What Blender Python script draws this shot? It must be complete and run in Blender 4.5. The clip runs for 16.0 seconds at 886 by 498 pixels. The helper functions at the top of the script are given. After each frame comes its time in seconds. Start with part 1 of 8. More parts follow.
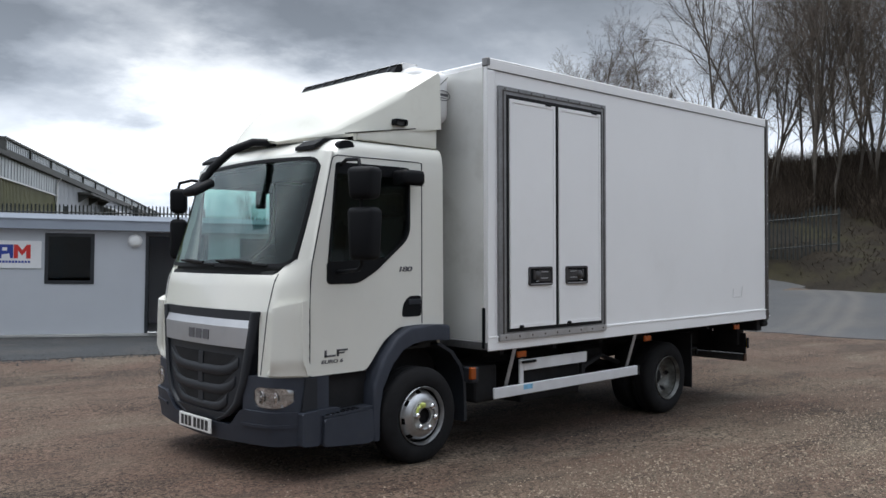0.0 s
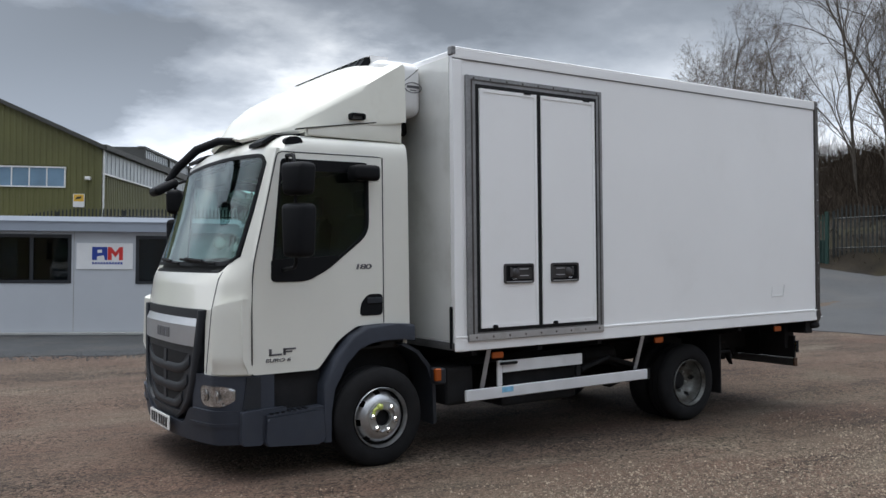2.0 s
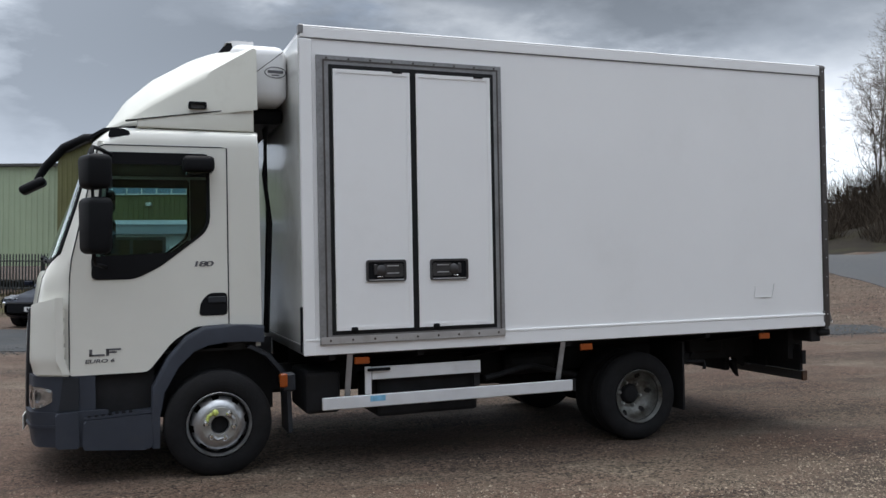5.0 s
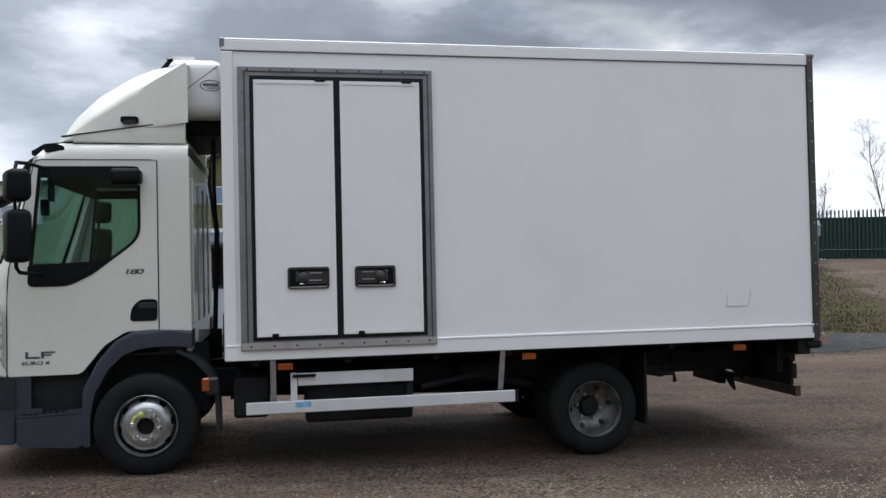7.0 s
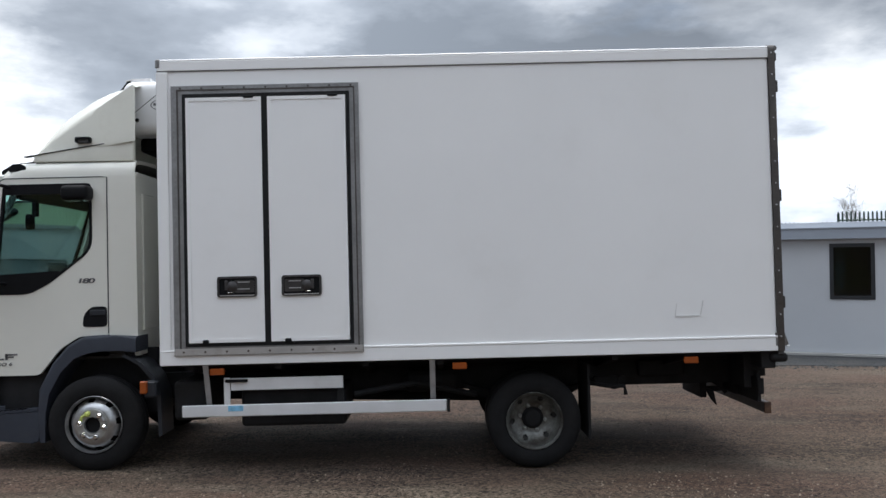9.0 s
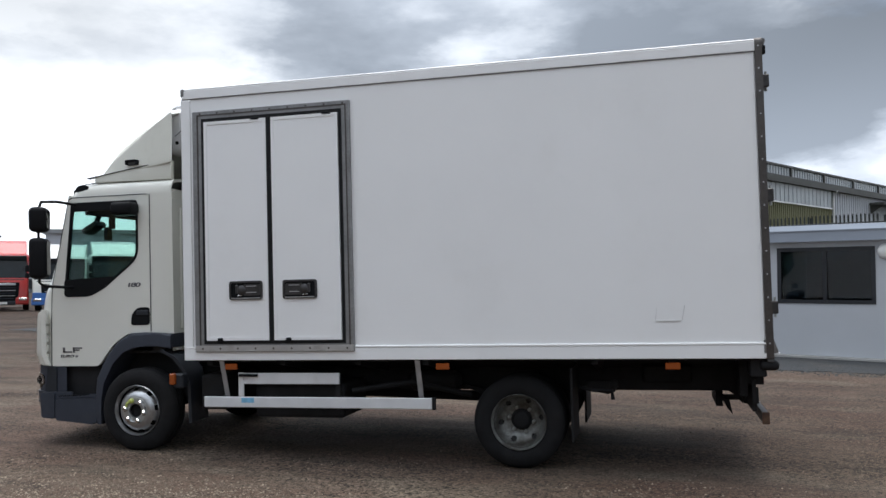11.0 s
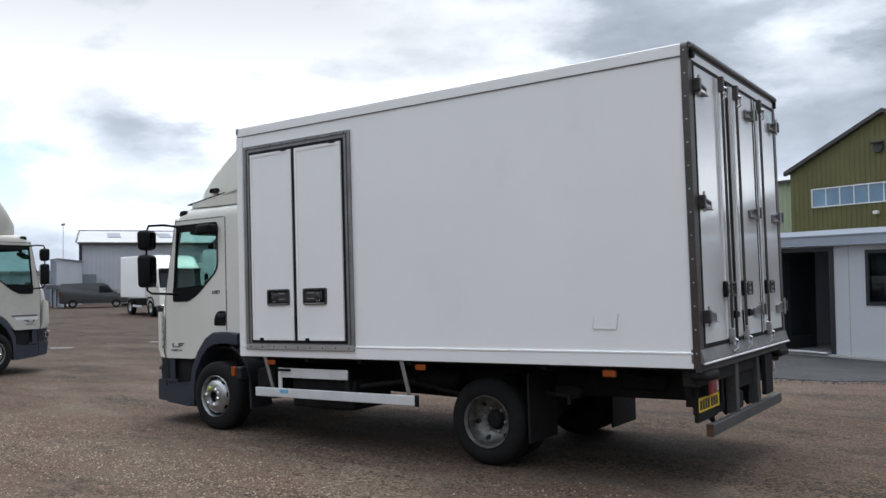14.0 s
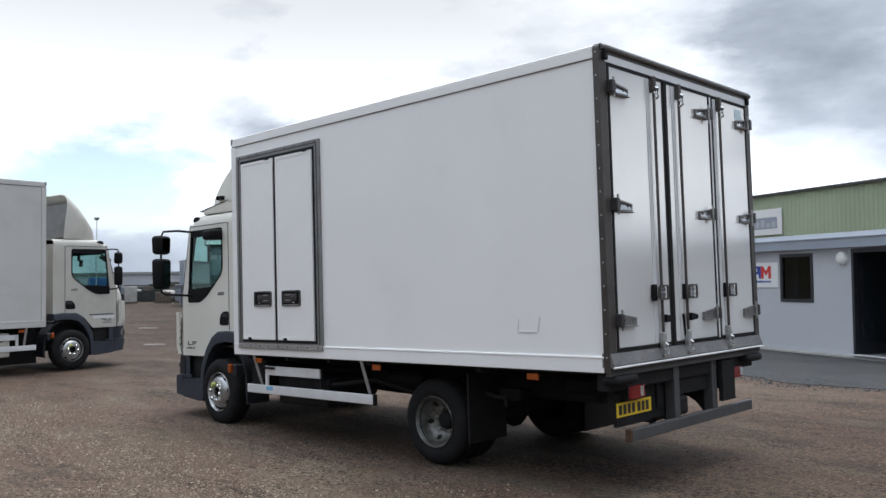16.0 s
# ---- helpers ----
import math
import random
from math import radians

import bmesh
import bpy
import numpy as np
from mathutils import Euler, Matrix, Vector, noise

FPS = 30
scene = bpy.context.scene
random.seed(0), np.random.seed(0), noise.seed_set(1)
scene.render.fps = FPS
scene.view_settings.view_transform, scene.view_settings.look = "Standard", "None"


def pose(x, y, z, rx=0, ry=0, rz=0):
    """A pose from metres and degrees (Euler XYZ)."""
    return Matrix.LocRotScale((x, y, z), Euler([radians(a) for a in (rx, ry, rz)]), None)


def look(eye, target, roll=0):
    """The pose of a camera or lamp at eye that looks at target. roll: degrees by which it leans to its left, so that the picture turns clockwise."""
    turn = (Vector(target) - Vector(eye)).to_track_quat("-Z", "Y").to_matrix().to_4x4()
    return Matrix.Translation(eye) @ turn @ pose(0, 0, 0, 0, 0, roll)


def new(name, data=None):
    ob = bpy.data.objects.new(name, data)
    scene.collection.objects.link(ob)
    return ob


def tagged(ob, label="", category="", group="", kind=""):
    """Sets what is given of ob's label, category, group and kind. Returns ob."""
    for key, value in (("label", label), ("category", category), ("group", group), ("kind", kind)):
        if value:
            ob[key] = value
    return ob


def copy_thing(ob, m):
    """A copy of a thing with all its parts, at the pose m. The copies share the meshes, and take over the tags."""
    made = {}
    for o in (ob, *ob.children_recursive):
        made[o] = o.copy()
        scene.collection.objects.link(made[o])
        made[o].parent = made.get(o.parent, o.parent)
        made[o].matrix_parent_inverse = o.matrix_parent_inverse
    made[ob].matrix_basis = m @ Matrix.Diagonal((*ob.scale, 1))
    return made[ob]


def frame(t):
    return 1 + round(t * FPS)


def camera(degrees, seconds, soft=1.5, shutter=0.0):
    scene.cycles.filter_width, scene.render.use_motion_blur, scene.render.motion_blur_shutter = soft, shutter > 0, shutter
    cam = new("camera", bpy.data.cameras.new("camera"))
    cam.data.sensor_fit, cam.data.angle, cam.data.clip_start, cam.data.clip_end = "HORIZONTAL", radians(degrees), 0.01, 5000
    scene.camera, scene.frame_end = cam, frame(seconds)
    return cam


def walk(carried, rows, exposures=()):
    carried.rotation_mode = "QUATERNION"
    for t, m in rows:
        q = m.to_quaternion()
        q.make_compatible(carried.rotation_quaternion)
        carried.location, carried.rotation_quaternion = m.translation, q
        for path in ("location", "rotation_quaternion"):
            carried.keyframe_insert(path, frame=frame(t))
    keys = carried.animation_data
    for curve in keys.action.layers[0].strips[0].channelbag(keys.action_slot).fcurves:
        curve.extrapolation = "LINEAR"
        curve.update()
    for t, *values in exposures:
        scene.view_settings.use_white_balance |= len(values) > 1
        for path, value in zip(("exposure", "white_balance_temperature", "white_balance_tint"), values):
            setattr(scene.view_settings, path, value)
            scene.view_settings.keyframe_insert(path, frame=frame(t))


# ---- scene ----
cam = camera(55.0, 16.0)
METRES, EYE, TILT, LEAN, TURN = 14.229, 1.705, 0.0, 0.0, -43.2
ROWS = [
    (0.0, 0.0, 0.0, 0.0, 0.0, 0.26, 0.16),
    (0.5, 0.0203, 0.0031, -0.0022, 1.84, 0.28, 0.22),
    (1.0, 0.0444, 0.0078, -0.0027, 3.08, 0.28, 0.31),
    (1.5, 0.0723, 0.0138, -0.0028, 6.49, 0.31, 0.52),
    (2.0, 0.0975, 0.025, -0.0027, 9.37, 0.35, 0.62),
    (2.5, 0.1302, 0.0348, -0.0045, 11.18, 0.38, 0.7),
    (3.0, 0.1546, 0.0502, -0.0059, 13.25, 0.37, 0.76),
    (3.5, 0.1855, 0.0666, -0.008, 15.37, 0.44, 0.86),
    (4.0, 0.2121, 0.0817, -0.0093, 17.62, 0.48, 0.96),
    (4.5, 0.2368, 0.1007, -0.0085, 19.88, 0.54, 0.99),
    (7.0, 0.3648, 0.1784, -0.0095, 32.37, 1.13, 1.22),
    (7.5, 0.3899, 0.1964, -0.0093, 33.51, 1.38, 1.24),
    (8.0, 0.4095, 0.2189, -0.0108, 36.58, 1.53, 1.34),
    (8.5, 0.4377, 0.2362, -0.0096, 39.76, 1.54, 1.38),
    (11.0, 0.5672, 0.3424, -0.0115, 57.2, 2.11, 1.52),
    (11.5, 0.5878, 0.3674, -0.0117, 61.39, 2.21, 1.57),
    (12.0, 0.6122, 0.3961, -0.0117, 64.89, 2.28, 1.64),
    (12.5, 0.6308, 0.4231, -0.0122, 68.87, 2.4, 1.67),
    (13.0, 0.6537, 0.4535, -0.0118, 72.54, 2.51, 1.69),
    (13.5, 0.6729, 0.4829, -0.0124, 75.58, 2.62, 1.72),
    (14.0, 0.6869, 0.5133, -0.0119, 78.03, 2.68, 1.75),
    (14.5, 0.7018, 0.5422, -0.0121, 80.72, 2.77, 1.77),
    (15.0, 0.7078, 0.5686, -0.0123, 82.75, 2.83, 1.71),
    (15.5, 0.7161, 0.5997, -0.0126, 84.51, 2.87, 1.67),
    (16.0, 0.7151, 0.6256, -0.0135, 86.83, 2.93, 1.65),
]
LEVEL = Matrix.Translation((6.3, 0, 0)) @ Matrix.Rotation(radians(-1.2), 4, "Y") @ Matrix.Translation((-6.3, 0, 0))
walk(cam, [(t, LEVEL @ pose(0, 0, EYE, TILT, LEAN, TURN) @ pose(METRES * x, METRES * y, METRES * z, 90 + pitch, roll, yaw)) for t, x, y, z, yaw, pitch, roll in ROWS],
     [(0.0, -0.14), (4.0, -0.14), (9.0, -0.12), (12.0, -0.08), (16.0, -0.02)])

# ---- light ----
world = bpy.data.worlds.new("sky")
scene.world = world
world.use_nodes = True
wn, wl = world.node_tree.nodes, world.node_tree.links
wn.clear()


def wnode(kind, **kw):
    n = wn.new(kind)
    for k, v in kw.items():
        n.inputs[k.replace("_", " ")].default_value = v
    return n


SUN_EL, SUN_YAW = 82.0, 12.0
GLOW_EL = 45.0                               # height of a glow added to the sky, apart from the sun
sky = wn.new("ShaderNodeTexSky")
sky.sky_type, sky.sun_disc = "NISHITA", False
sky.sun_elevation, sky.sun_rotation = radians(SUN_EL), radians(-SUN_YAW)
way = wn.new("ShaderNodeTexCoord")
flat = wn.new("ShaderNodeMapping")
flat.inputs["Scale"].default_value = (1.0, 1.0, 2.6)
flat.inputs["Rotation"].default_value = (0, 0, 0.45)
flat.inputs["Location"].default_value = (0.30, 0.78, 0.0)
wl.new(way.outputs["Generated"], flat.inputs["Vector"])
big = wnode("ShaderNodeTexNoise", Scale=1.8, Detail=7.0, Roughness=0.48, Distortion=0.25)
small = wnode("ShaderNodeTexNoise", Scale=5.5, Detail=6.0, Roughness=0.55)
wl.new(flat.outputs[0], big.inputs["Vector"])
wl.new(flat.outputs[0], small.inputs["Vector"])
both = wn.new("ShaderNodeMath")
both.operation = "MULTIPLY_ADD"
both.inputs[1].default_value = 0.35
wl.new(small.outputs["Fac"], both.inputs[0])
wl.new(big.outputs["Fac"], both.inputs[2])
thick = both.outputs[0]
# banks, breaks and drifting cloudlets of the deck: direction, reach in degrees, amount
low_deck = wn.new("ShaderNodeVectorMath")
low_deck.operation = "MULTIPLY"
low_deck.inputs[1].default_value = (1.0, 1.0, 1.9)
wl.new(way.outputs["Generated"], low_deck.inputs[0])
fray = wnode("ShaderNodeTexNoise", Scale=5.0, Detail=7.0, Roughness=0.6)
wl.new(flat.outputs[0], fray.inputs["Vector"])
centred = wn.new("ShaderNodeVectorMath")
centred.operation = "SUBTRACT"
centred.inputs[1].default_value = (0.5, 0.5, 0.5)
wl.new(fray.outputs["Color"], centred.inputs[0])
frayed = wn.new("ShaderNodeVectorMath")
frayed.operation = "MULTIPLY_ADD"
frayed.inputs[1].default_value = (0.34, 0.34, 0.34)
wl.new(centred.outputs[0], frayed.inputs[0]), wl.new(low_deck.outputs[0], frayed.inputs[2])
deck = wn.new("ShaderNodeVectorMath")
deck.operation = "NORMALIZE"
wl.new(frayed.outputs[0], deck.inputs[0])


def drift(centre, reach):
    """How far a direction lies inside a patch of cloud or a break, 0 to 1."""
    near = wn.new("ShaderNodeVectorMath")
    near.operation = "DOT_PRODUCT"
    near.inputs[1].default_value = Vector((centre[0], centre[1], 1.9 * centre[2])).normalized()
    wl.new(deck.outputs[0], near.inputs[0])
    size = wn.new("ShaderNodeMapRange")
    size.interpolation_type = "SMOOTHSTEP"
    size.inputs["From Min"].default_value, size.inputs["From Max"].default_value = math.cos(radians(reach)), math.cos(radians(reach * 0.35))
    wl.new(near.outputs["Value"], size.inputs["Value"])
    return size.outputs[0]


CLOUDS = [((0.40, 0.90, 0.165), 13, 0.16), ((0.52, 0.84, 0.15), 12, 0.10), ((0.24, 0.945, 0.205), 12, -0.13), ((0.36, 0.88, 0.30), 15, -0.10), ((0.364, 0.922, 0.128), 5, -0.05),
          ((0.09, 0.97, 0.22), 13, -0.17), ((-0.179, 0.956, 0.225), 5, 0.06), ((-0.27, 0.95, 0.150), 10, -0.09), ((-0.33, 0.915, 0.23), 9, -0.09),
          ((-0.70, 0.68, 0.19), 26, 0.14), ((-0.62, 0.73, 0.29), 16, 0.09), ((-0.645, 0.735, 0.205), 5, -0.08), ((-0.52, 0.81, 0.27), 7, -0.06), ((-0.33, 0.895, 0.295), 12, -0.04), ((-0.774, 0.619, 0.130), 6, -0.08),
          ((-0.08, 0.96, 0.30), 13, -0.09), ((0.10, 0.984, 0.130), 9, 0.06), ((-0.852, 0.496, 0.172), 7, -0.12), ((-0.93, 0.35, 0.200), 7, -0.08), ((0.62, 0.74, 0.28), 16, -0.03),
          ((-0.84, 0.46, 0.275), 17, 0.15), ((-0.93, 0.33, 0.15), 14, 0.06)]
for centre, reach, amount in CLOUDS:
    add = wn.new("ShaderNodeMath")
    add.operation = "MULTIPLY_ADD"
    add.inputs[1].default_value = amount
    wl.new(drift(centre, reach), add.inputs[0]), wl.new(thick, add.inputs[2])
    thick = add.outputs[0]
cloud = wn.new("ShaderNodeValToRGB")
el = cloud.color_ramp.elements
el[0].position, el[0].color = 0.50, (0.265, 0.305, 0.365, 1)
el[1].position, el[1].color = 0.86, (0.95, 1.0, 1.065, 1)
for pos, col in ((0.62, (0.385, 0.435, 0.51, 1)), (0.72, (0.595, 0.65, 0.73, 1))):
    e = el.new(pos)
    e.color = col
wl.new(thick, cloud.inputs["Fac"])
gap = wn.new("ShaderNodeMapRange")
gap.inputs["From Min"].default_value, gap.inputs["From Max"].default_value = 0.83, 0.95
gap.inputs["To Max"].default_value = 0.55
wl.new(both.outputs[0], gap.inputs["Value"])
skyb = wn.new("ShaderNodeVectorMath")
skyb.operation = "SCALE"
skyb.inputs["Scale"].default_value = 0.12
wl.new(sky.outputs[0], skyb.inputs[0])
mixs = wn.new("ShaderNodeMix")
mixs.data_type = "RGBA"
clear = wn.new("ShaderNodeMath")
clear.operation = "MULTIPLY_ADD"
clear.inputs[1].default_value = 0.9
wl.new(drift((-0.905, 0.405, 0.110), 8), clear.inputs[0]), wl.new(gap.outputs[0], clear.inputs[2])
wl.new(clear.outputs[0], mixs.inputs["Factor"])
wl.new(cloud.outputs["Color"], mixs.inputs["A"])
wl.new(skyb.outputs[0], mixs.inputs["B"])
# an overcast sky is brighter overhead; an added glow lifts it at mid height
sep = wn.new("ShaderNodeSeparateXYZ")
wl.new(way.outputs["Generated"], sep.inputs[0])
high = wn.new("ShaderNodeMapRange")
high.interpolation_type = "SMOOTHSTEP"
for k, v in (("From Min", 0.36), ("From Max", 0.95), ("To Min", 0.0), ("To Max", 2.9)):
    high.inputs[k].default_value = v
wl.new(sep.outputs["Z"], high.inputs["Value"])
glow_near = wn.new("ShaderNodeVectorMath")
glow_near.operation = "DOT_PRODUCT"
glow_near.inputs[1].default_value = (-math.sin(radians(SUN_YAW)) * math.cos(radians(GLOW_EL)), math.cos(radians(SUN_YAW)) * math.cos(radians(GLOW_EL)), math.sin(radians(GLOW_EL)))
wl.new(way.outputs["Generated"], glow_near.inputs[0])
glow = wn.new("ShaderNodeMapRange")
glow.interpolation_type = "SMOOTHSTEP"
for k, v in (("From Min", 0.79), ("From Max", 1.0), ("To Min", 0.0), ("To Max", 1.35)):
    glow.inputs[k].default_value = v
wl.new(glow_near.outputs["Value"], glow.inputs["Value"])
# bright rim of the cloud deck towards the horizon
rim = wn.new("ShaderNodeMapRange")
rim.interpolation_type = "SMOOTHSTEP"
for k, v in (("From Min", 0.07), ("From Max", 0.33), ("To Min", 1.75), ("To Max", 0.86)):
    rim.inputs[k].default_value = v
wl.new(sep.outputs["Z"], rim.inputs["Value"])
lift = wn.new("ShaderNodeMath")
lift.operation = "ADD"
wl.new(high.outputs[0], lift.inputs[0]), wl.new(rim.outputs[0], lift.inputs[1])
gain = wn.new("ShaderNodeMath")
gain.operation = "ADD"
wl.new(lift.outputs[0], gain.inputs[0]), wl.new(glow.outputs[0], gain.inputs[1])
bgn = wnode("ShaderNodeBackground", Strength=1.0)
wl.new(gain.outputs[0], bgn.inputs["Strength"])
wl.new(mixs.outputs["Result"], bgn.inputs["Color"])
wout = wn.new("ShaderNodeOutputWorld")
wl.new(bgn.outputs[0], wout.inputs["Surface"])

sun = new("sun", bpy.data.lights.new("sun", "SUN"))
sun.data.energy, sun.data.angle, sun.data.color = 2.3, radians(30), (1.0, 0.95, 0.89)
sd = Vector((-math.sin(radians(SUN_YAW)) * math.cos(radians(SUN_EL)), math.cos(radians(SUN_YAW)) * math.cos(radians(SUN_EL)), math.sin(radians(SUN_EL))))
sun.matrix_world = look(sd * 50, (0, 0, 0))


# ---- materials ----
def pm(name, col, rough=0.5, metal=0.0, var=0.12, scale=6.0, grain=0.0, gscale=120.0, bump=0.0, bscale=80.0, coat=0.0, dirt=None, vary=0.0, spec=0.5, island=0.0):
    """A principled material with broad stains, fine grain and relief."""
    m = bpy.data.materials.new(name)
    m.use_nodes = True
    nt = m.node_tree
    N, L = nt.nodes, nt.links
    b = N["Principled BSDF"]
    b.inputs["Roughness"].default_value, b.inputs["Metallic"].default_value = rough, metal
    b.inputs["Coat Weight"].default_value = coat
    b.inputs["Coat Roughness"].default_value = 0.06
    b.inputs["Specular IOR Level"].default_value = spec
    tc = N.new("ShaderNodeTexCoord")
    n1 = N.new("ShaderNodeTexNoise")
    n1.inputs["Scale"].default_value, n1.inputs["Detail"].default_value, n1.inputs["Roughness"].default_value = scale, 6.0, 0.6
    L.new(tc.outputs["Object"], n1.inputs["Vector"])
    mr = N.new("ShaderNodeMapRange")
    mr.inputs["From Min"].default_value, mr.inputs["From Max"].default_value = 0.3, 0.7
    mr.inputs["To Min"].default_value, mr.inputs["To Max"].default_value = 1 - var, 1 + var * 0.6
    L.new(n1.outputs["Fac"], mr.inputs["Value"])
    fac = mr.outputs[0]
    if grain:
        n2 = N.new("ShaderNodeTexNoise")
        n2.inputs["Scale"].default_value, n2.inputs["Detail"].default_value = gscale, 3.0
        L.new(tc.outputs["Object"], n2.inputs["Vector"])
        m2 = N.new("ShaderNodeMapRange")
        m2.inputs["From Min"].default_value, m2.inputs["From Max"].default_value = 0.3, 0.7
        m2.inputs["To Min"].default_value, m2.inputs["To Max"].default_value = 1 - grain, 1 + grain
        L.new(n2.outputs["Fac"], m2.inputs["Value"])
        mm = N.new("ShaderNodeMath")
        mm.operation = "MULTIPLY"
        L.new(fac, mm.inputs[0]), L.new(m2.outputs[0], mm.inputs[1])
        fac = mm.outputs[0]
    if island:
        ge = N.new("ShaderNodeNewGeometry")
        m5 = N.new("ShaderNodeMapRange")
        m5.inputs["To Min"].default_value, m5.inputs["To Max"].default_value = 1 - island, 1 + island
        L.new(ge.outputs["Random Per Island"], m5.inputs["Value"])
        mm = N.new("ShaderNodeMath")
        mm.operation = "MULTIPLY"
        L.new(fac, mm.inputs[0]), L.new(m5.outputs[0], mm.inputs[1])
        fac = mm.outputs[0]
    if vary:
        oi = N.new("ShaderNodeObjectInfo")
        m3 = N.new("ShaderNodeMapRange")
        m3.inputs["To Min"].default_value, m3.inputs["To Max"].default_value = 1 - vary, 1 + vary
        L.new(oi.outputs["Random"], m3.inputs["Value"])
        mm = N.new("ShaderNodeMath")
        mm.operation = "MULTIPLY"
        L.new(fac, mm.inputs[0]), L.new(m3.outputs[0], mm.inputs[1])
        fac = mm.outputs[0]
    sc = N.new("ShaderNodeVectorMath")
    sc.operation = "SCALE"
    sc.inputs[0].default_value = col
    L.new(fac, sc.inputs["Scale"])
    out = sc.outputs[0]
    if dirt:
        dcol, dscale, lo, hi, amount = dirt
        n3 = N.new("ShaderNodeTexNoise")
        n3.inputs["Scale"].default_value, n3.inputs["Detail"].default_value, n3.inputs["Roughness"].default_value = dscale, 8.0, 0.65
        L.new(tc.outputs["Object"], n3.inputs["Vector"])
        m4 = N.new("ShaderNodeMapRange")
        m4.inputs["From Min"].default_value, m4.inputs["From Max"].default_value, m4.inputs["To Max"].default_value = lo, hi, amount
        L.new(n3.outputs["Fac"], m4.inputs["Value"])
        mx = N.new("ShaderNodeMix")
        mx.data_type = "RGBA"
        mx.inputs["B"].default_value = (*dcol, 1)
        L.new(m4.outputs[0], mx.inputs["Factor"]), L.new(out, mx.inputs["A"])
        out = mx.outputs["Result"]
    L.new(out, b.inputs["Base Color"])
    if bump:
        n4 = N.new("ShaderNodeTexNoise")
        n4.inputs["Scale"].default_value, n4.inputs["Detail"].default_value = bscale, 5.0
        L.new(tc.outputs["Object"], n4.inputs["Vector"])
        bp = N.new("ShaderNodeBump")
        bp.inputs["Strength"].default_value, bp.inputs["Distance"].default_value = bump, 0.01
        L.new(n4.outputs["Fac"], bp.inputs["Height"])
        L.new(bp.outputs[0], b.inputs["Normal"])
    return m


def glass(name, tint, rough=0.0):
    m = bpy.data.materials.new(name)
    m.use_nodes = True
    b = m.node_tree.nodes["Principled BSDF"]
    b.inputs["Base Color"].default_value = (*tint, 1)
    b.inputs["Roughness"].default_value = rough
    b.inputs["IOR"].default_value = 1.45
    b.inputs["Transmission Weight"].default_value = 1.0
    return m


def mapped(N, L, coord, scale, stretch=(1, 1, 1), detail=6.0, rough=0.6, lo=0.3, hi=0.7, a=0.0, b=1.0):
    """Noise over stretched coordinates, brought to a range."""
    mp = N.new("ShaderNodeMapping")
    mp.inputs["Scale"].default_value = stretch
    L.new(coord, mp.inputs["Vector"])
    n = N.new("ShaderNodeTexNoise")
    n.inputs["Scale"].default_value, n.inputs["Detail"].default_value, n.inputs["Roughness"].default_value = scale, detail, rough
    L.new(mp.outputs[0], n.inputs["Vector"])
    r = N.new("ShaderNodeMapRange")
    for k, v in (("From Min", lo), ("From Max", hi), ("To Min", a), ("To Max", b)):
        r.inputs[k].default_value = v
    L.new(n.outputs["Fac"], r.inputs["Value"])
    return r.outputs[0]


def blend(N, L, fac, a, b, mode="MIX"):
    mx = N.new("ShaderNodeMix")
    mx.data_type, mx.blend_type = "RGBA", mode
    L.new(fac, mx.inputs["Factor"])
    for s, k in ((a, "A"), (b, "B")):
        if isinstance(s, tuple):
            mx.inputs[k].default_value = (*s, 1)
        else:
            L.new(s, mx.inputs[k])
    return mx.outputs["Result"]


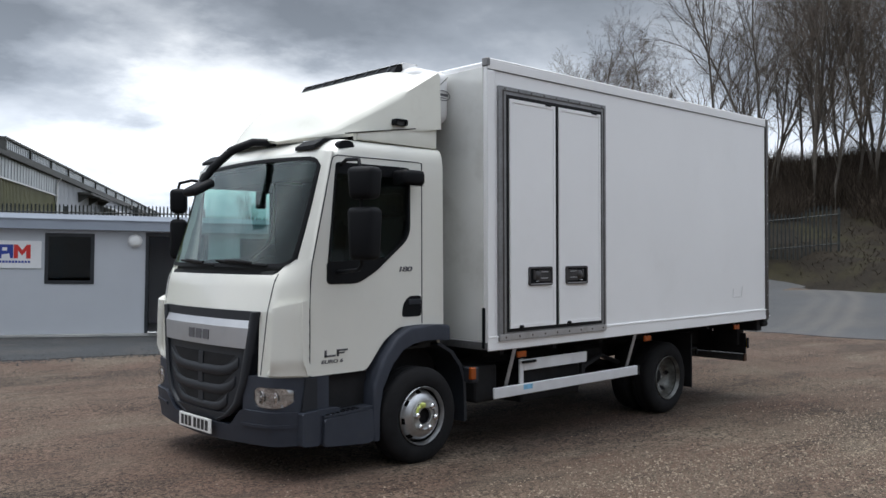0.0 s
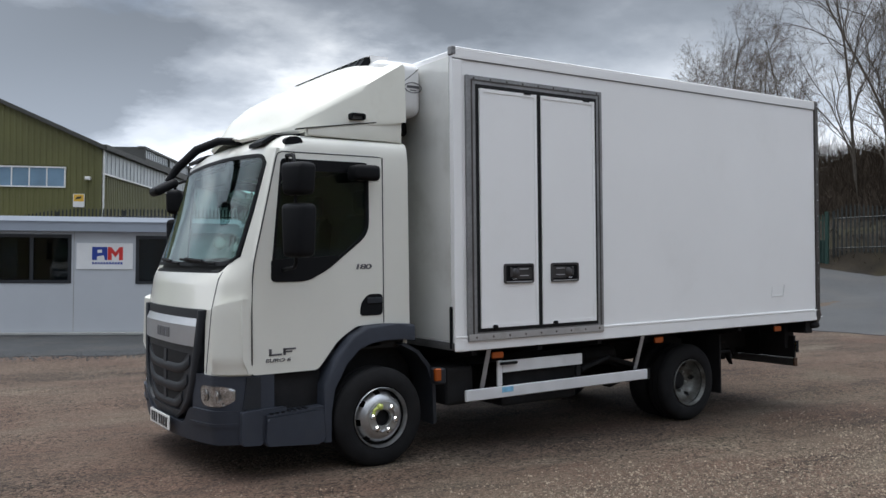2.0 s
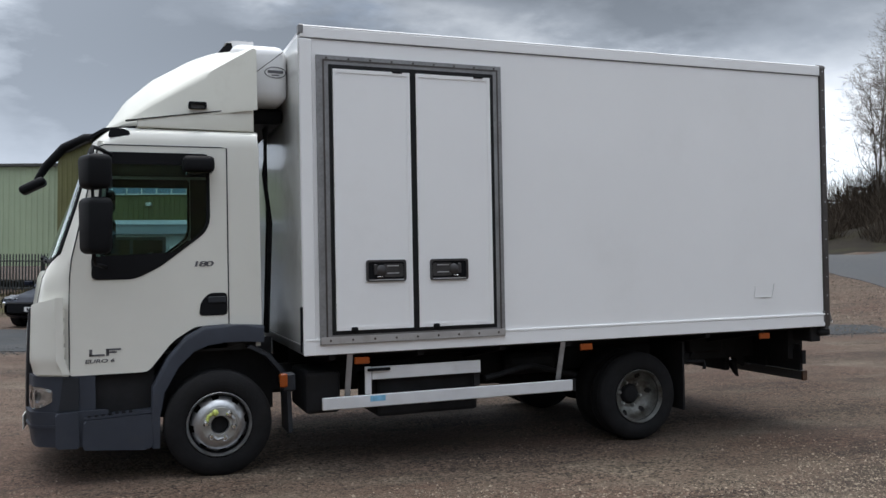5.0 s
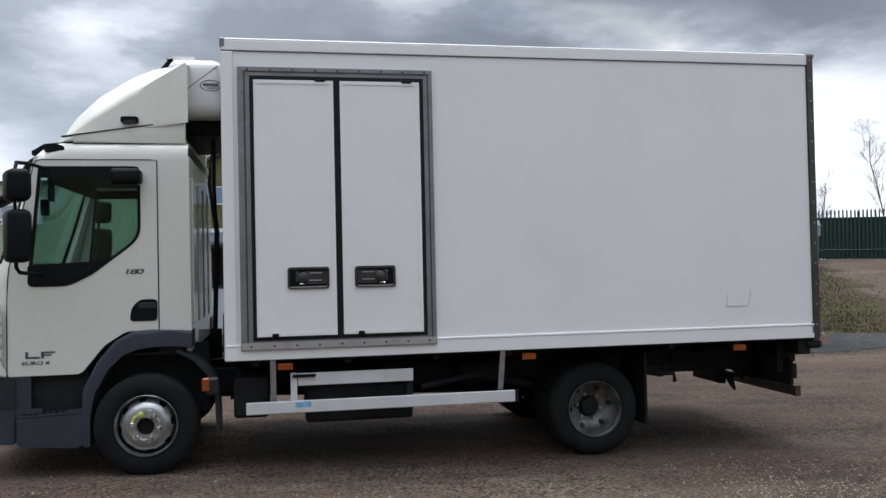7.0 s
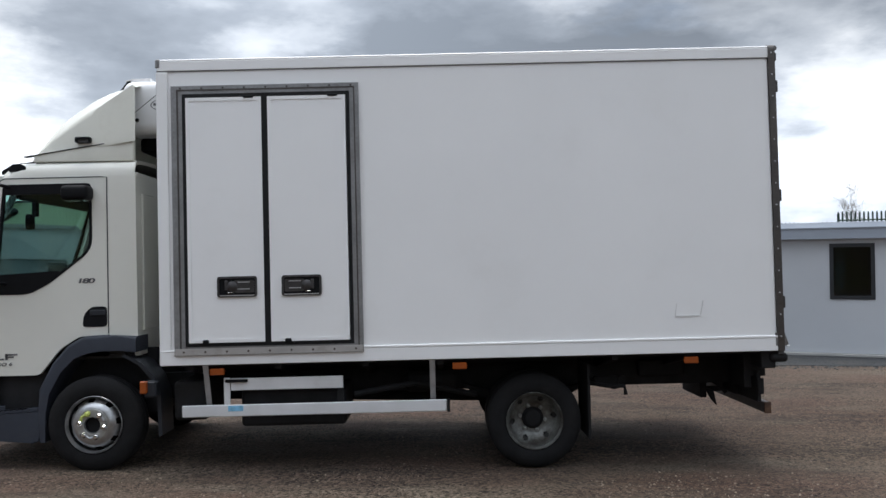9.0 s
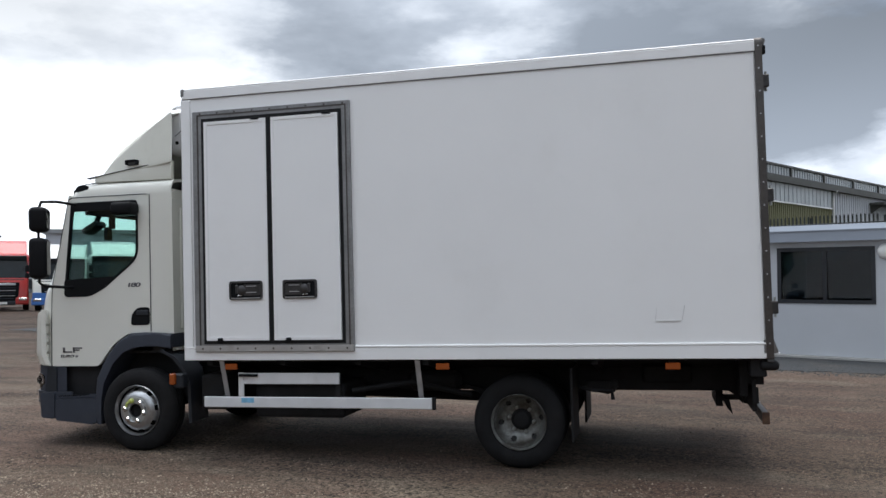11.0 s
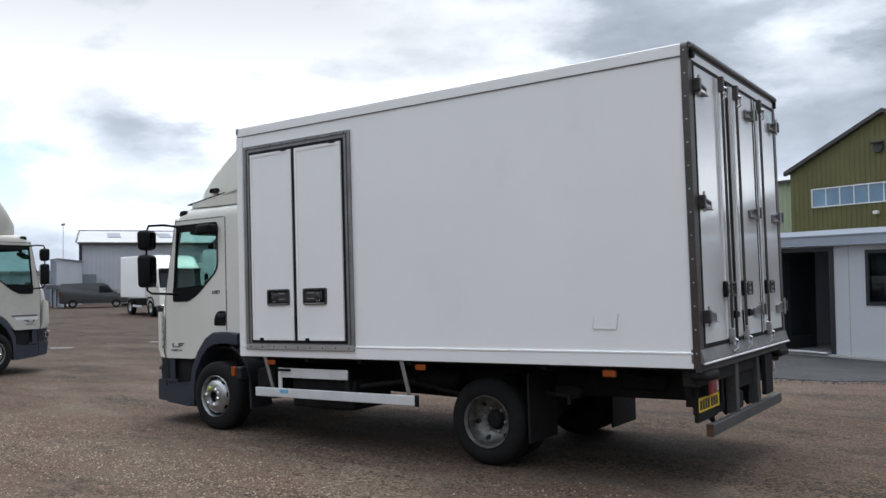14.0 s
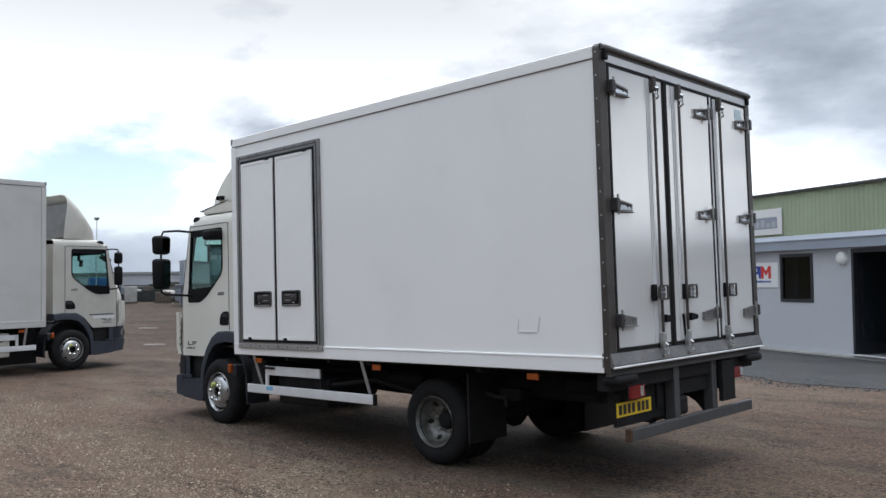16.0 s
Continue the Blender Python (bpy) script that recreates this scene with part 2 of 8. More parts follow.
def gravel():
    m = bpy.data.materials.new("gravel")
    m.use_nodes = True
    N, L = m.node_tree.nodes, m.node_tree.links
    b = N["Principled BSDF"]
    b.inputs["Roughness"].default_value, b.inputs["Specular IOR Level"].default_value = 0.92, 0.25
    tc = N.new("ShaderNodeTexCoord").outputs["Object"]
    # sandy, pinkish and dark earthy patches, drawn out along the wheel ways
    col = blend(N, L, mapped(N, L, tc, 0.55, (0.9, 1.1, 1), 8, 0.65, 0.4, 0.6), (0.106, 0.077, 0.057), (0.090, 0.057, 0.042))
    col = blend(N, L, mapped(N, L, tc, 0.40, (0.5, 1.2, 1), 9, 0.68, 0.50, 0.60, 0, 0.7), col, (0.046, 0.034, 0.026))
    col = blend(N, L, mapped(N, L, tc, 1.3, (0.45, 1.3, 1), 8, 0.7, 0.53, 0.64, 0, 0.7), col, (0.042, 0.031, 0.024))
    col = blend(N, L, mapped(N, L, tc, 0.9, (0.5, 1.2, 1), 7, 0.6, 0.52, 0.66, 0, 0.7), col, (0.130, 0.107, 0.080))
    # towards the west the yard turns darker, with a ragged border
    sx = N.new("ShaderNodeSeparateXYZ")
    L.new(tc, sx.inputs[0])
    west = N.new("ShaderNodeMath")
    west.operation = "MULTIPLY_ADD"
    west.inputs[1].default_value = 5.0
    L.new(mapped(N, L, tc, 0.2, (1, 1, 1), 6), west.inputs[0]), L.new(sx.outputs["X"], west.inputs[2])
    old = N.new("ShaderNodeMapRange")
    for k, v in (("From Min", 5.0), ("From Max", -7.0), ("To Min", 0.0), ("To Max", 1.0)):
        old.inputs[k].default_value = v
    L.new(west.outputs[0], old.inputs["Value"])
    col = blend(N, L, old.outputs[0], col, (0.62, 0.605, 0.60), "MULTIPLY")
    # a darker, browner round patch with a ragged edge about the lorry's tail
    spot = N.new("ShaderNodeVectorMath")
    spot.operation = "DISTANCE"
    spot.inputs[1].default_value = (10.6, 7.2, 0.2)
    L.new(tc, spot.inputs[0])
    tail_reach = N.new("ShaderNodeMath")
    tail_reach.operation = "MULTIPLY_ADD"
    tail_reach.inputs[1].default_value = 3.0
    L.new(mapped(N, L, tc, 0.5, (1, 1, 1), 7, 0.65), tail_reach.inputs[0]), L.new(spot.outputs["Value"], tail_reach.inputs[2])
    tail_tint = N.new("ShaderNodeMapRange")
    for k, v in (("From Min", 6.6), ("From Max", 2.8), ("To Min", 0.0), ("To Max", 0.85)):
        tail_tint.inputs[k].default_value = v
    L.new(tail_reach.outputs[0], tail_tint.inputs["Value"])
    col = blend(N, L, tail_tint.outputs[0], col, (0.66, 0.64, 0.60), "MULTIPLY")
    # loose stones lie in drifts; between them the yard is trodden smooth
    loose = mapped(N, L, tc, 0.8, (0.6, 1.2, 1), 7, 0.62, 0.40, 0.62, 0.25, 1.0)

    def cells(scale):
        vo = N.new("ShaderNodeTexVoronoi")
        vo.inputs["Scale"].default_value = scale
        L.new(tc, vo.inputs["Vector"])
        sp = N.new("ShaderNodeSeparateColor")
        L.new(vo.outputs["Color"], sp.inputs[0])
        return vo, sp.outputs[0]

    def times(x, y, mode="MULTIPLY"):
        n = N.new("ShaderNodeMath")
        n.operation = mode
        for k, q in enumerate((x, y)):
            if isinstance(q, float):
                n.inputs[k].default_value = q
            else:
                L.new(q, n.inputs[k])
        return n.outputs[0]
    vo, tone = cells(44)
    fines, grit_tone = cells(105)
    spread = times(times(tone, 0.5, "SUBTRACT"), times(loose, 1.7))
    spread = times(spread, times(times(grit_tone, 0.5, "SUBTRACT"), 1.1), "ADD")
    grain = times(spread, 1.0, "ADD")
    fine = mapped(N, L, tc, 300, (1, 1, 1), 3, 0.6, 0.3, 0.7, 0.8, 1.2)
    sc = N.new("ShaderNodeVectorMath")
    sc.operation = "SCALE"
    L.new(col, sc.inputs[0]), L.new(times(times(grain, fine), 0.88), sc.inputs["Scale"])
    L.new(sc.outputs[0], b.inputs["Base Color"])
    bp = N.new("ShaderNodeBump")
    bp.inputs["Distance"].default_value = 0.016
    L.new(times(loose, 0.85), bp.inputs["Strength"])
    L.new(vo.outputs["Distance"], bp.inputs["Height"])
    bp.invert = True
    b2 = N.new("ShaderNodeBump")
    b2.inputs["Strength"].default_value, b2.inputs["Distance"].default_value = 0.25, 0.05
    L.new(mapped(N, L, tc, 2.2, (0.7, 1, 1), 6, 0.6), b2.inputs["Height"])
    L.new(bp.outputs[0], b2.inputs["Normal"])
    L.new(b2.outputs[0], b.inputs["Normal"])
    return m


def road_tarmac():
    """Worn tarmac with pale dusty tyre tracks that curve out of the yard."""
    m = pm("road_tarmac", (0.045, 0.047, 0.050), 0.85, var=0.2, scale=0.4, grain=0.3, gscale=90, bump=0.4, bscale=120, dirt=((0.066, 0.060, 0.054), 0.35, 0.5, 0.72, 0.6))
    N, L = m.node_tree.nodes, m.node_tree.links
    b = N["Principled BSDF"]
    base = b.inputs["Base Color"].links[0].from_socket
    tc = N.new("ShaderNodeTexCoord").outputs["Object"]
    dist = N.new("ShaderNodeVectorMath")
    dist.operation = "DISTANCE"
    dist.inputs[1].default_value = (8.6, 64.3, 0.3)
    L.new(tc, dist.inputs[0])
    wave = N.new("ShaderNodeMath")
    wave.operation = "MULTIPLY_ADD"
    wave.inputs[1].default_value = 0.35
    L.new(mapped(N, L, tc, 0.25), wave.inputs[0]), L.new(dist.outputs["Value"], wave.inputs[2])
    ramp = N.new("ShaderNodeValToRGB")
    r = N.new("ShaderNodeMapRange")
    r.inputs["From Min"].default_value, r.inputs["From Max"].default_value = 54.5, 59.0
    L.new(wave.outputs[0], r.inputs["Value"])
    el = ramp.color_ramp.elements
    el[0].position, el[0].color = 0.0, (0, 0, 0, 1)
    el[1].position, el[1].color = 1.0, (0, 0, 0, 1)
    for pos, v in ((0.22, 0.05), (0.30, 0.4), (0.37, 0.1), (0.45, 0.5), (0.52, 0.1), (0.60, 0.6), (0.67, 0.05)):
        e = el.new(pos)
        e.color = (v, v, v, 1)
    L.new(r.outputs[0], ramp.inputs["Fac"])
    L.new(blend(N, L, ramp.outputs["Color"], base, (0.096, 0.088, 0.080)), b.inputs["Base Color"])
    return m


M = dict(
    gravel=gravel(),
    road=road_tarmac(),
    tarmac=pm("tarmac", (0.031, 0.034, 0.037), 0.85, var=0.3, scale=0.7, grain=0.45, gscale=80, bump=0.6, bscale=100, dirt=((0.060, 0.054, 0.047), 1.2, 0.48, 0.72, 0.65), spec=0.3),
    grass=pm("rough_grass", (0.050, 0.046, 0.018), 0.95, var=0.5, scale=0.8, grain=0.5, gscale=30, bump=1.0, bscale=25, dirt=((0.052, 0.038, 0.026), 0.5, 0.45, 0.6, 0.85), spec=0.2),
    litter=pm("leaf_litter", (0.019, 0.015, 0.010), 0.95, var=0.5, scale=0.7, grain=0.5, gscale=25, bump=1.0, bscale=20, dirt=((0.026, 0.024, 0.010), 0.35, 0.48, 0.62, 0.8), spec=0.2),
    cab_white=pm("cab_paint", (0.74, 0.735, 0.675), 0.28, var=0.03, scale=2.0, coat=0.6, dirt=((0.55, 0.52, 0.45), 3.0, 0.58, 0.9, 0.35)),
    cab_dull=pm("dull_cab_paint", (0.50, 0.49, 0.45), 0.4, var=0.08, scale=2.0, coat=0.2, dirt=((0.34, 0.31, 0.27), 2.5, 0.5, 0.85, 0.5)),
    box_dull=pm("dull_box_panel", (0.50, 0.50, 0.49), 0.45, var=0.06, scale=1.2, dirt=((0.36, 0.34, 0.31), 1.5, 0.5, 0.85, 0.5)),
    fairing=pm("fairing_gelcoat", (0.74, 0.735, 0.66), 0.4, var=0.04, scale=2.0, coat=0.2, dirt=((0.45, 0.42, 0.36), 4.0, 0.55, 0.85, 0.35)),
    box_white=pm("box_grp", (0.86, 0.86, 0.86), 0.33, var=0.025, scale=0.8, dirt=((0.68, 0.67, 0.64), 1.3, 0.55, 0.9, 0.3)),
    door_white=pm("rear_door_grp", (0.73, 0.73, 0.72), 0.12, 0.15, var=0.03, scale=1.0, coat=0.7, spec=0.8, dirt=((0.55, 0.53, 0.5), 1.6, 0.55, 0.9, 0.3)),
    bulkhead=pm("polished_bulkhead", (0.74, 0.745, 0.72), 0.2, 0.12, var=0.08, scale=1.5, coat=0.5, dirt=((0.30, 0.29, 0.25), 2.0, 0.5, 0.8, 0.4)),
    cover_white=pm("unit_cover", (0.76, 0.76, 0.76), 0.35, var=0.03, scale=2.0, coat=0.3),
    bar_grey=pm("weathered_bar", (0.085, 0.087, 0.09), 0.55, 0.2, var=0.3, scale=5, grain=0.15, gscale=60, dirt=((0.05, 0.04, 0.032), 5, 0.5, 0.8, 0.6)),
    side_frame=pm("side_frame_steel", (0.25, 0.25, 0.255), 0.42, 0.4, var=0.2, scale=4, grain=0.12, gscale=50, dirt=((0.13, 0.11, 0.10), 5, 0.5, 0.8, 0.6)),
    lock_steel=pm("lock_steel", (0.052, 0.049, 0.050), 0.4, 0.3, var=0.3, scale=14, grain=0.15, gscale=80, dirt=((0.03, 0.025, 0.022), 10, 0.5, 0.8, 0.5)),
    hub_steel=pm("hub_steel", (0.42, 0.43, 0.42), 0.35, 0.6, var=0.25, scale=14, dirt=((0.10, 0.085, 0.06), 12, 0.5, 0.75, 0.6)),
    alu=pm("brushed_aluminium", (0.62, 0.63, 0.65), 0.38, 0.9, var=0.12, scale=5, dirt=((0.25, 0.23, 0.2), 6, 0.55, 0.8, 0.5)),
    post_alu=pm("dull_post_alloy", (0.42, 0.42, 0.43), 0.5, 0.4, var=0.2, scale=6, dirt=((0.12, 0.105, 0.095), 8, 0.5, 0.8, 0.6)),
    alu_white=pm("rail_aluminium", (0.74, 0.75, 0.77), 0.45, 0.25, var=0.08, scale=4, dirt=((0.4, 0.38, 0.35), 5, 0.6, 0.85, 0.4)),
    steel_dark=pm("stained_steel", (0.078, 0.070, 0.066), 0.45, 0.35, var=0.3, scale=5, grain=0.15, gscale=60, dirt=((0.045, 0.033, 0.027), 5, 0.5, 0.75, 0.7)),
    frame_grey=pm("door_frame_steel", (0.21, 0.208, 0.21), 0.45, 0.5, var=0.25, scale=4, grain=0.15, gscale=50, dirt=((0.15, 0.12, 0.10), 5, 0.5, 0.8, 0.5)),
    chrome=pm("polished_steel", (0.75, 0.75, 0.76), 0.16, 1.0, var=0.1, scale=10),
    rubber=pm("rubber_seal", (0.011, 0.011, 0.012), 0.7, var=0.3, scale=10, spec=0.25),
    tyre=pm("tyre_rubber", (0.011, 0.011, 0.012), 0.9, var=0.3, scale=7, bump=0.3, bscale=60, dirt=((0.020, 0.017, 0.015), 5, 0.5, 0.8, 0.35), spec=0.25),
    rust=pm("rusty_steel", (0.10, 0.052, 0.030), 0.8, 0.1, var=0.4, scale=14, grain=0.2, gscale=90, dirt=((0.045, 0.030, 0.022), 10, 0.45, 0.7, 0.7)),
    chassis=pm("chassis_paint", (0.0165, 0.0168, 0.0185), 0.7, var=0.4, scale=5, dirt=((0.020, 0.017, 0.015), 4, 0.5, 0.8, 0.5), spec=0.2),
    plastic=pm("slate_plastic", (0.034, 0.040, 0.055), 0.55, var=0.15, scale=5, bump=0.15, bscale=300, dirt=((0.065, 0.063, 0.062), 3, 0.55, 0.85, 0.4), spec=0.35),
    plastic_dark=pm("grille_plastic", (0.020, 0.023, 0.029), 0.5, var=0.15, scale=6, bump=0.1, bscale=250, spec=0.35),
    black=pm("black_plastic", (0.006, 0.0065, 0.008), 0.6, var=0.15, scale=8, spec=0.15),
    lamp_inner=pm("lamp_housing", (0.72, 0.73, 0.75), 0.10, 0.8, var=0.6, scale=18),
    silver=pm("silver_badge", (0.55, 0.56, 0.58), 0.32, 0.7, var=0.06, scale=5),
    rim=pm("rim_silver", (0.47, 0.48, 0.49), 0.30, 0.8, var=0.22, scale=12, dirt=((0.16, 0.14, 0.12), 9, 0.48, 0.75, 0.6)),
    rim_well=pm("rim_well", (0.020, 0.020, 0.021), 0.6, var=0.4, scale=8, dirt=((0.05, 0.042, 0.035), 8, 0.5, 0.8, 0.5)),
    rim_old=pm("rim_dull", (0.21, 0.215, 0.205), 0.42, 0.4, var=0.4, scale=9, grain=0.2, gscale=60, dirt=((0.05, 0.04, 0.03), 7, 0.42, 0.64, 0.85)),
    amber=pm("amber_lens", (0.30, 0.065, 0.010), 0.25, var=0.1),
    red=pm("red_lens", (0.22, 0.014, 0.012), 0.2, var=0.1),
    red_dull=pm("dirty_red_lens", (0.16, 0.022, 0.018), 0.35, var=0.2),
    yellow=pm("plate_yellow", (0.80, 0.56, 0.03), 0.35, var=0.05),
    plate_white=pm("plate_white", (0.78, 0.78, 0.76), 0.35, var=0.05),
    ink=pm("dark_ink", (0.02, 0.02, 0.022), 0.5, var=0.05),
    grey_ink=pm("grey_decal", (0.10, 0.10, 0.11), 0.4, var=0.05),
    pale_sticker=pm("faded_sticker", (0.50, 0.64, 0.70), 0.3, var=0.1, scale=20),
    blue_mark=pm("blue_label", (0.22, 0.50, 0.72), 0.5, var=0.2, scale=30),
    glass=glass("tinted_glass", (0.55, 0.74, 0.70)),
    lamp_glass=glass("lamp_glass", (0.95, 0.96, 0.97)),
    mirror=pm("mirror_glass", (0.05, 0.052, 0.055), 0.03, 1.0, var=0.0),
    interior=pm("cab_interior", (0.016, 0.017, 0.018), 0.8, var=0.15),
    seat=pm("seat_cloth", (0.014, 0.015, 0.018), 0.9, var=0.3, scale=20),
    office=pm("office_panel", (0.50, 0.52, 0.55), 0.55, var=0.05, scale=0.8, bump=0.05, bscale=150),
    office_trim=pm("office_fascia", (0.30, 0.335, 0.39), 0.45, var=0.06, scale=1.5),
    win_frame=pm("anthracite_frame", (0.018, 0.021, 0.026), 0.4, var=0.1),
    dark_glass=pm("dark_window_glass", (0.012, 0.018, 0.022), 0.04, var=0.3, scale=1.2),
    concrete=pm("concrete", (0.36, 0.355, 0.34), 0.85, var=0.2, scale=2, grain=0.15, gscale=60),
    globe=pm("opal_globe", (0.82, 0.82, 0.80), 0.3, var=0.02),
    green_clad=pm("olive_cladding", (0.132, 0.130, 0.046), 0.55, var=0.18, scale=0.35, grain=0.06, gscale=20, dirt=((0.09, 0.09, 0.04), 0.5, 0.5, 0.8, 0.5)),
    pale_green=pm("pale_green_cladding", (0.36, 0.43, 0.29), 0.6, var=0.12, scale=0.3),
    dark_trim=pm("dark_barge", (0.055, 0.055, 0.05), 0.6, var=0.2, scale=1),
    roof_sheet=pm("roof_sheet", (0.27, 0.28, 0.29), 0.6, var=0.15, scale=0.4),
    sheet_clear=pm("translucent_sheet", (0.30, 0.335, 0.36), 0.35, var=0.25, scale=0.6, dirt=((0.25, 0.28, 0.28), 0.8, 0.5, 0.8, 0.6)),
    white_frame=pm("white_upvc", (0.78, 0.78, 0.78), 0.4, var=0.04),
    blue_glass=pm("reflecting_glass", (0.16, 0.27, 0.38), 0.06, var=0.25, scale=0.5, vary=0.25),
    fence_dark=pm("galvanised_fence", (0.034, 0.039, 0.038), 0.6, 0.3, var=0.25, scale=2),
    fence_green=pm("green_fence_paint", (0.008, 0.040, 0.030), 0.5, var=0.2, scale=2),
    bark=pm("bark", (0.118, 0.102, 0.086), 0.9, var=0.35, scale=6, bump=0.5, bscale=40, spec=0.2),
    twig=pm("twigs", (0.150, 0.122, 0.100), 0.9, var=0.3, scale=6, spec=0.2),
    brush=pm("undergrowth", (0.060, 0.047, 0.036), 0.95, var=0.4, scale=2, spec=0.1, island=0.5),
    hall_roof=pm("hall_roof_sheet", (0.40, 0.41, 0.42), 0.6, var=0.12, scale=0.4),
    grey_clad=pm("grey_cladding", (0.45, 0.47, 0.51), 0.55, var=0.1, scale=0.3),
    far_grey=pm("far_building", (0.20, 0.22, 0.25), 0.7, var=0.15, scale=0.2),
    red_paint=pm("red_paint", (0.50, 0.035, 0.03), 0.3, var=0.06, coat=0.4),
    blue_paint=pm("blue_paint", (0.05, 0.16, 0.45), 0.3, var=0.06, coat=0.4),
    dark_car=pm("dark_car_paint", (0.010, 0.013, 0.022), 0.40, var=0.1, spec=0.12),
    car_glass=pm("car_window", (0.018, 0.022, 0.030), 0.25, var=0.2, spec=0.3),
    van_grey=pm("grey_van_paint", (0.060, 0.065, 0.070), 0.3, 0.2, var=0.08, coat=0.5),
    sign_red=pm("sign_red", (0.62, 0.035, 0.03), 0.4, var=0.04),
    sign_blue=pm("sign_blue", (0.02, 0.05, 0.30), 0.4, var=0.04),
    sign_yellow=pm("sign_yellow", (0.75, 0.45, 0.05), 0.5, var=0.05),
    vinyl=pm("grey_vinyl_floor", (0.22, 0.22, 0.23), 0.5, var=0.1),
    nut=pm("yellow_indicator", (0.50, 0.56, 0.14), 0.4, var=0.05),
    mark=pm("relief_line", (0.60, 0.60, 0.59), 0.5, var=0.2),
    grit=pm("coarse_grit", (0.185, 0.153, 0.117), 0.9, var=0.25, scale=3, grain=0.3, gscale=60, spec=0.25, island=0.6),
    stone=pm("loose_stones", (0.122, 0.098, 0.075), 0.9, var=0.25, scale=3, grain=0.3, gscale=40, spec=0.25, island=0.6),
    chipping=pm("grey_chippings", (0.055, 0.057, 0.058), 0.9, var=0.25, scale=3, spec=0.25, island=0.6),
)


# ---- mesh helpers ----
def bmn():
    return bmesh.new()


def link(name, bm, material, smooth=None):
    me = bpy.data.meshes.new(name)
    bmesh.ops.recalc_face_normals(bm, faces=bm.faces[:])
    bm.to_mesh(me)
    bm.free()
    for m in material if isinstance(material, (list, tuple)) else [material]:
        me.materials.append(m)
    if smooth is not None:
        me.shade_smooth()
        me.set_sharp_from_angle(angle=radians(smooth))
    return new(name, me)


def part(name, bm, material, parent, label="", off=(0, 0, 0), smooth=None):
    """Links a bmesh as one mesh object under a thing or a part."""
    if any(off):
        bmesh.ops.translate(bm, verts=bm.verts[:], vec=-Vector(off))
    ob = link(name, bm, material, smooth)
    ob.parent = parent
    return tagged(ob, label)


def box(bm, x0, x1, y0, y1, z0, z1, bevel=0.0, seg=1):
    r = bmesh.ops.create_cube(bm, size=1.0)
    vs = r["verts"]
    for v in vs:
        v.co = Vector((x0 + (v.co.x + 0.5) * (x1 - x0), y0 + (v.co.y + 0.5) * (y1 - y0), z0 + (v.co.z + 0.5) * (z1 - z0)))
    if bevel:
        es = list({e for v in vs for e in v.link_edges})
        bmesh.ops.bevel(bm, geom=es, offset=bevel, segments=seg, profile=0.5, affect="EDGES")
    return bm


def bx(*a, **k):
    return box(bmn(), *a, **k)


def prism(bm, pts, axis, a0, a1, bevel=0.0, seg=1):
    """Extrudes a closed outline. axis y: pts are (x, z); axis x: (y, z); axis z: (x, y)."""
    def place(p, a):
        return {"x": (a, p[0], p[1]), "y": (p[0], a, p[1]), "z": (p[0], p[1], a)}[axis]
    A = [bm.verts.new(place(p, a0)) for p in pts]
    B = [bm.verts.new(place(p, a1)) for p in pts]
    n = len(pts)
    fs = [bm.faces.new(A), bm.faces.new(B[::-1])]
    for i in range(n):
        fs.append(bm.faces.new((A[i], B[i], B[(i + 1) % n], A[(i + 1) % n])))
    if bevel:
        es = [e for e in fs[0].edges] + [e for e in fs[1].edges]
        bmesh.ops.bevel(bm, geom=es, offset=bevel, segments=seg, profile=0.5, affect="EDGES")
    return bm


def ring_prism(bm, outer, inner, axis, a0, a1):
    """Extrudes a frame between two outlines with equal counts."""
    def place(p, a):
        return {"x": (a, p[0], p[1]), "y": (p[0], a, p[1]), "z": (p[0], p[1], a)}[axis]
    V = [[bm.verts.new(place(p, a)) for p in pts] for a in (a0, a1) for pts in (outer, inner)]
    n = len(outer)
    for i in range(n):
        j = (i + 1) % n
        bm.faces.new((V[0][i], V[0][j], V[1][j], V[1][i]))
        bm.faces.new((V[2][i], V[3][i], V[3][j], V[2][j]))
        bm.faces.new((V[0][i], V[2][i], V[2][j], V[0][j]))
        bm.faces.new((V[1][i], V[1][j], V[3][j], V[3][i]))
    return bm


def rounded(pts, r, n=4):
    """Rounds the corners of a closed outline."""
    out = []
    k = len(pts)
    for i in range(k):
        p, a, b = Vector(pts[i]), Vector(pts[i - 1]), Vector(pts[(i + 1) % k])
        rr = r[i] if isinstance(r, (list, tuple)) else r
        da, db = (a - p), (b - p)
        q = min(rr, da.length * 0.45, db.length * 0.45)
        A, B = p + da.normalized() * q, p + db.normalized() * q
        for j in range(n + 1):
            t = j / n
            out.append(tuple(A * (1 - t) ** 2 + p * 2 * t * (1 - t) + B * t * t))
    return out


def rrect(x0, x1, z0, z1, r=0.02, n=4):
    return rounded([(x0, z0), (x1, z0), (x1, z1), (x0, z1)], r, n)


def lathe(bm, profile, c, axis="y", n=40, start=0.0):
    """Turns a profile of (radius, offset along the axis) round an axis through c."""
    rows = []
    for r, a in profile:
        row = []
        for i in range(n):
            t = 2 * math.pi * i / n + start
            u, v = r * math.cos(t), r * math.sin(t)
            p = {"y": (u, a, v), "x": (a, u, v), "z": (u, v, a)}[axis]
            row.append(bm.verts.new(Vector(c) + Vector(p)))
        rows.append(row)
    for A, B in zip(rows, rows[1:]):
        for i in range(n):
            bm.faces.new((A[i], A[(i + 1) % n], B[(i + 1) % n], B[i]))
    return bm


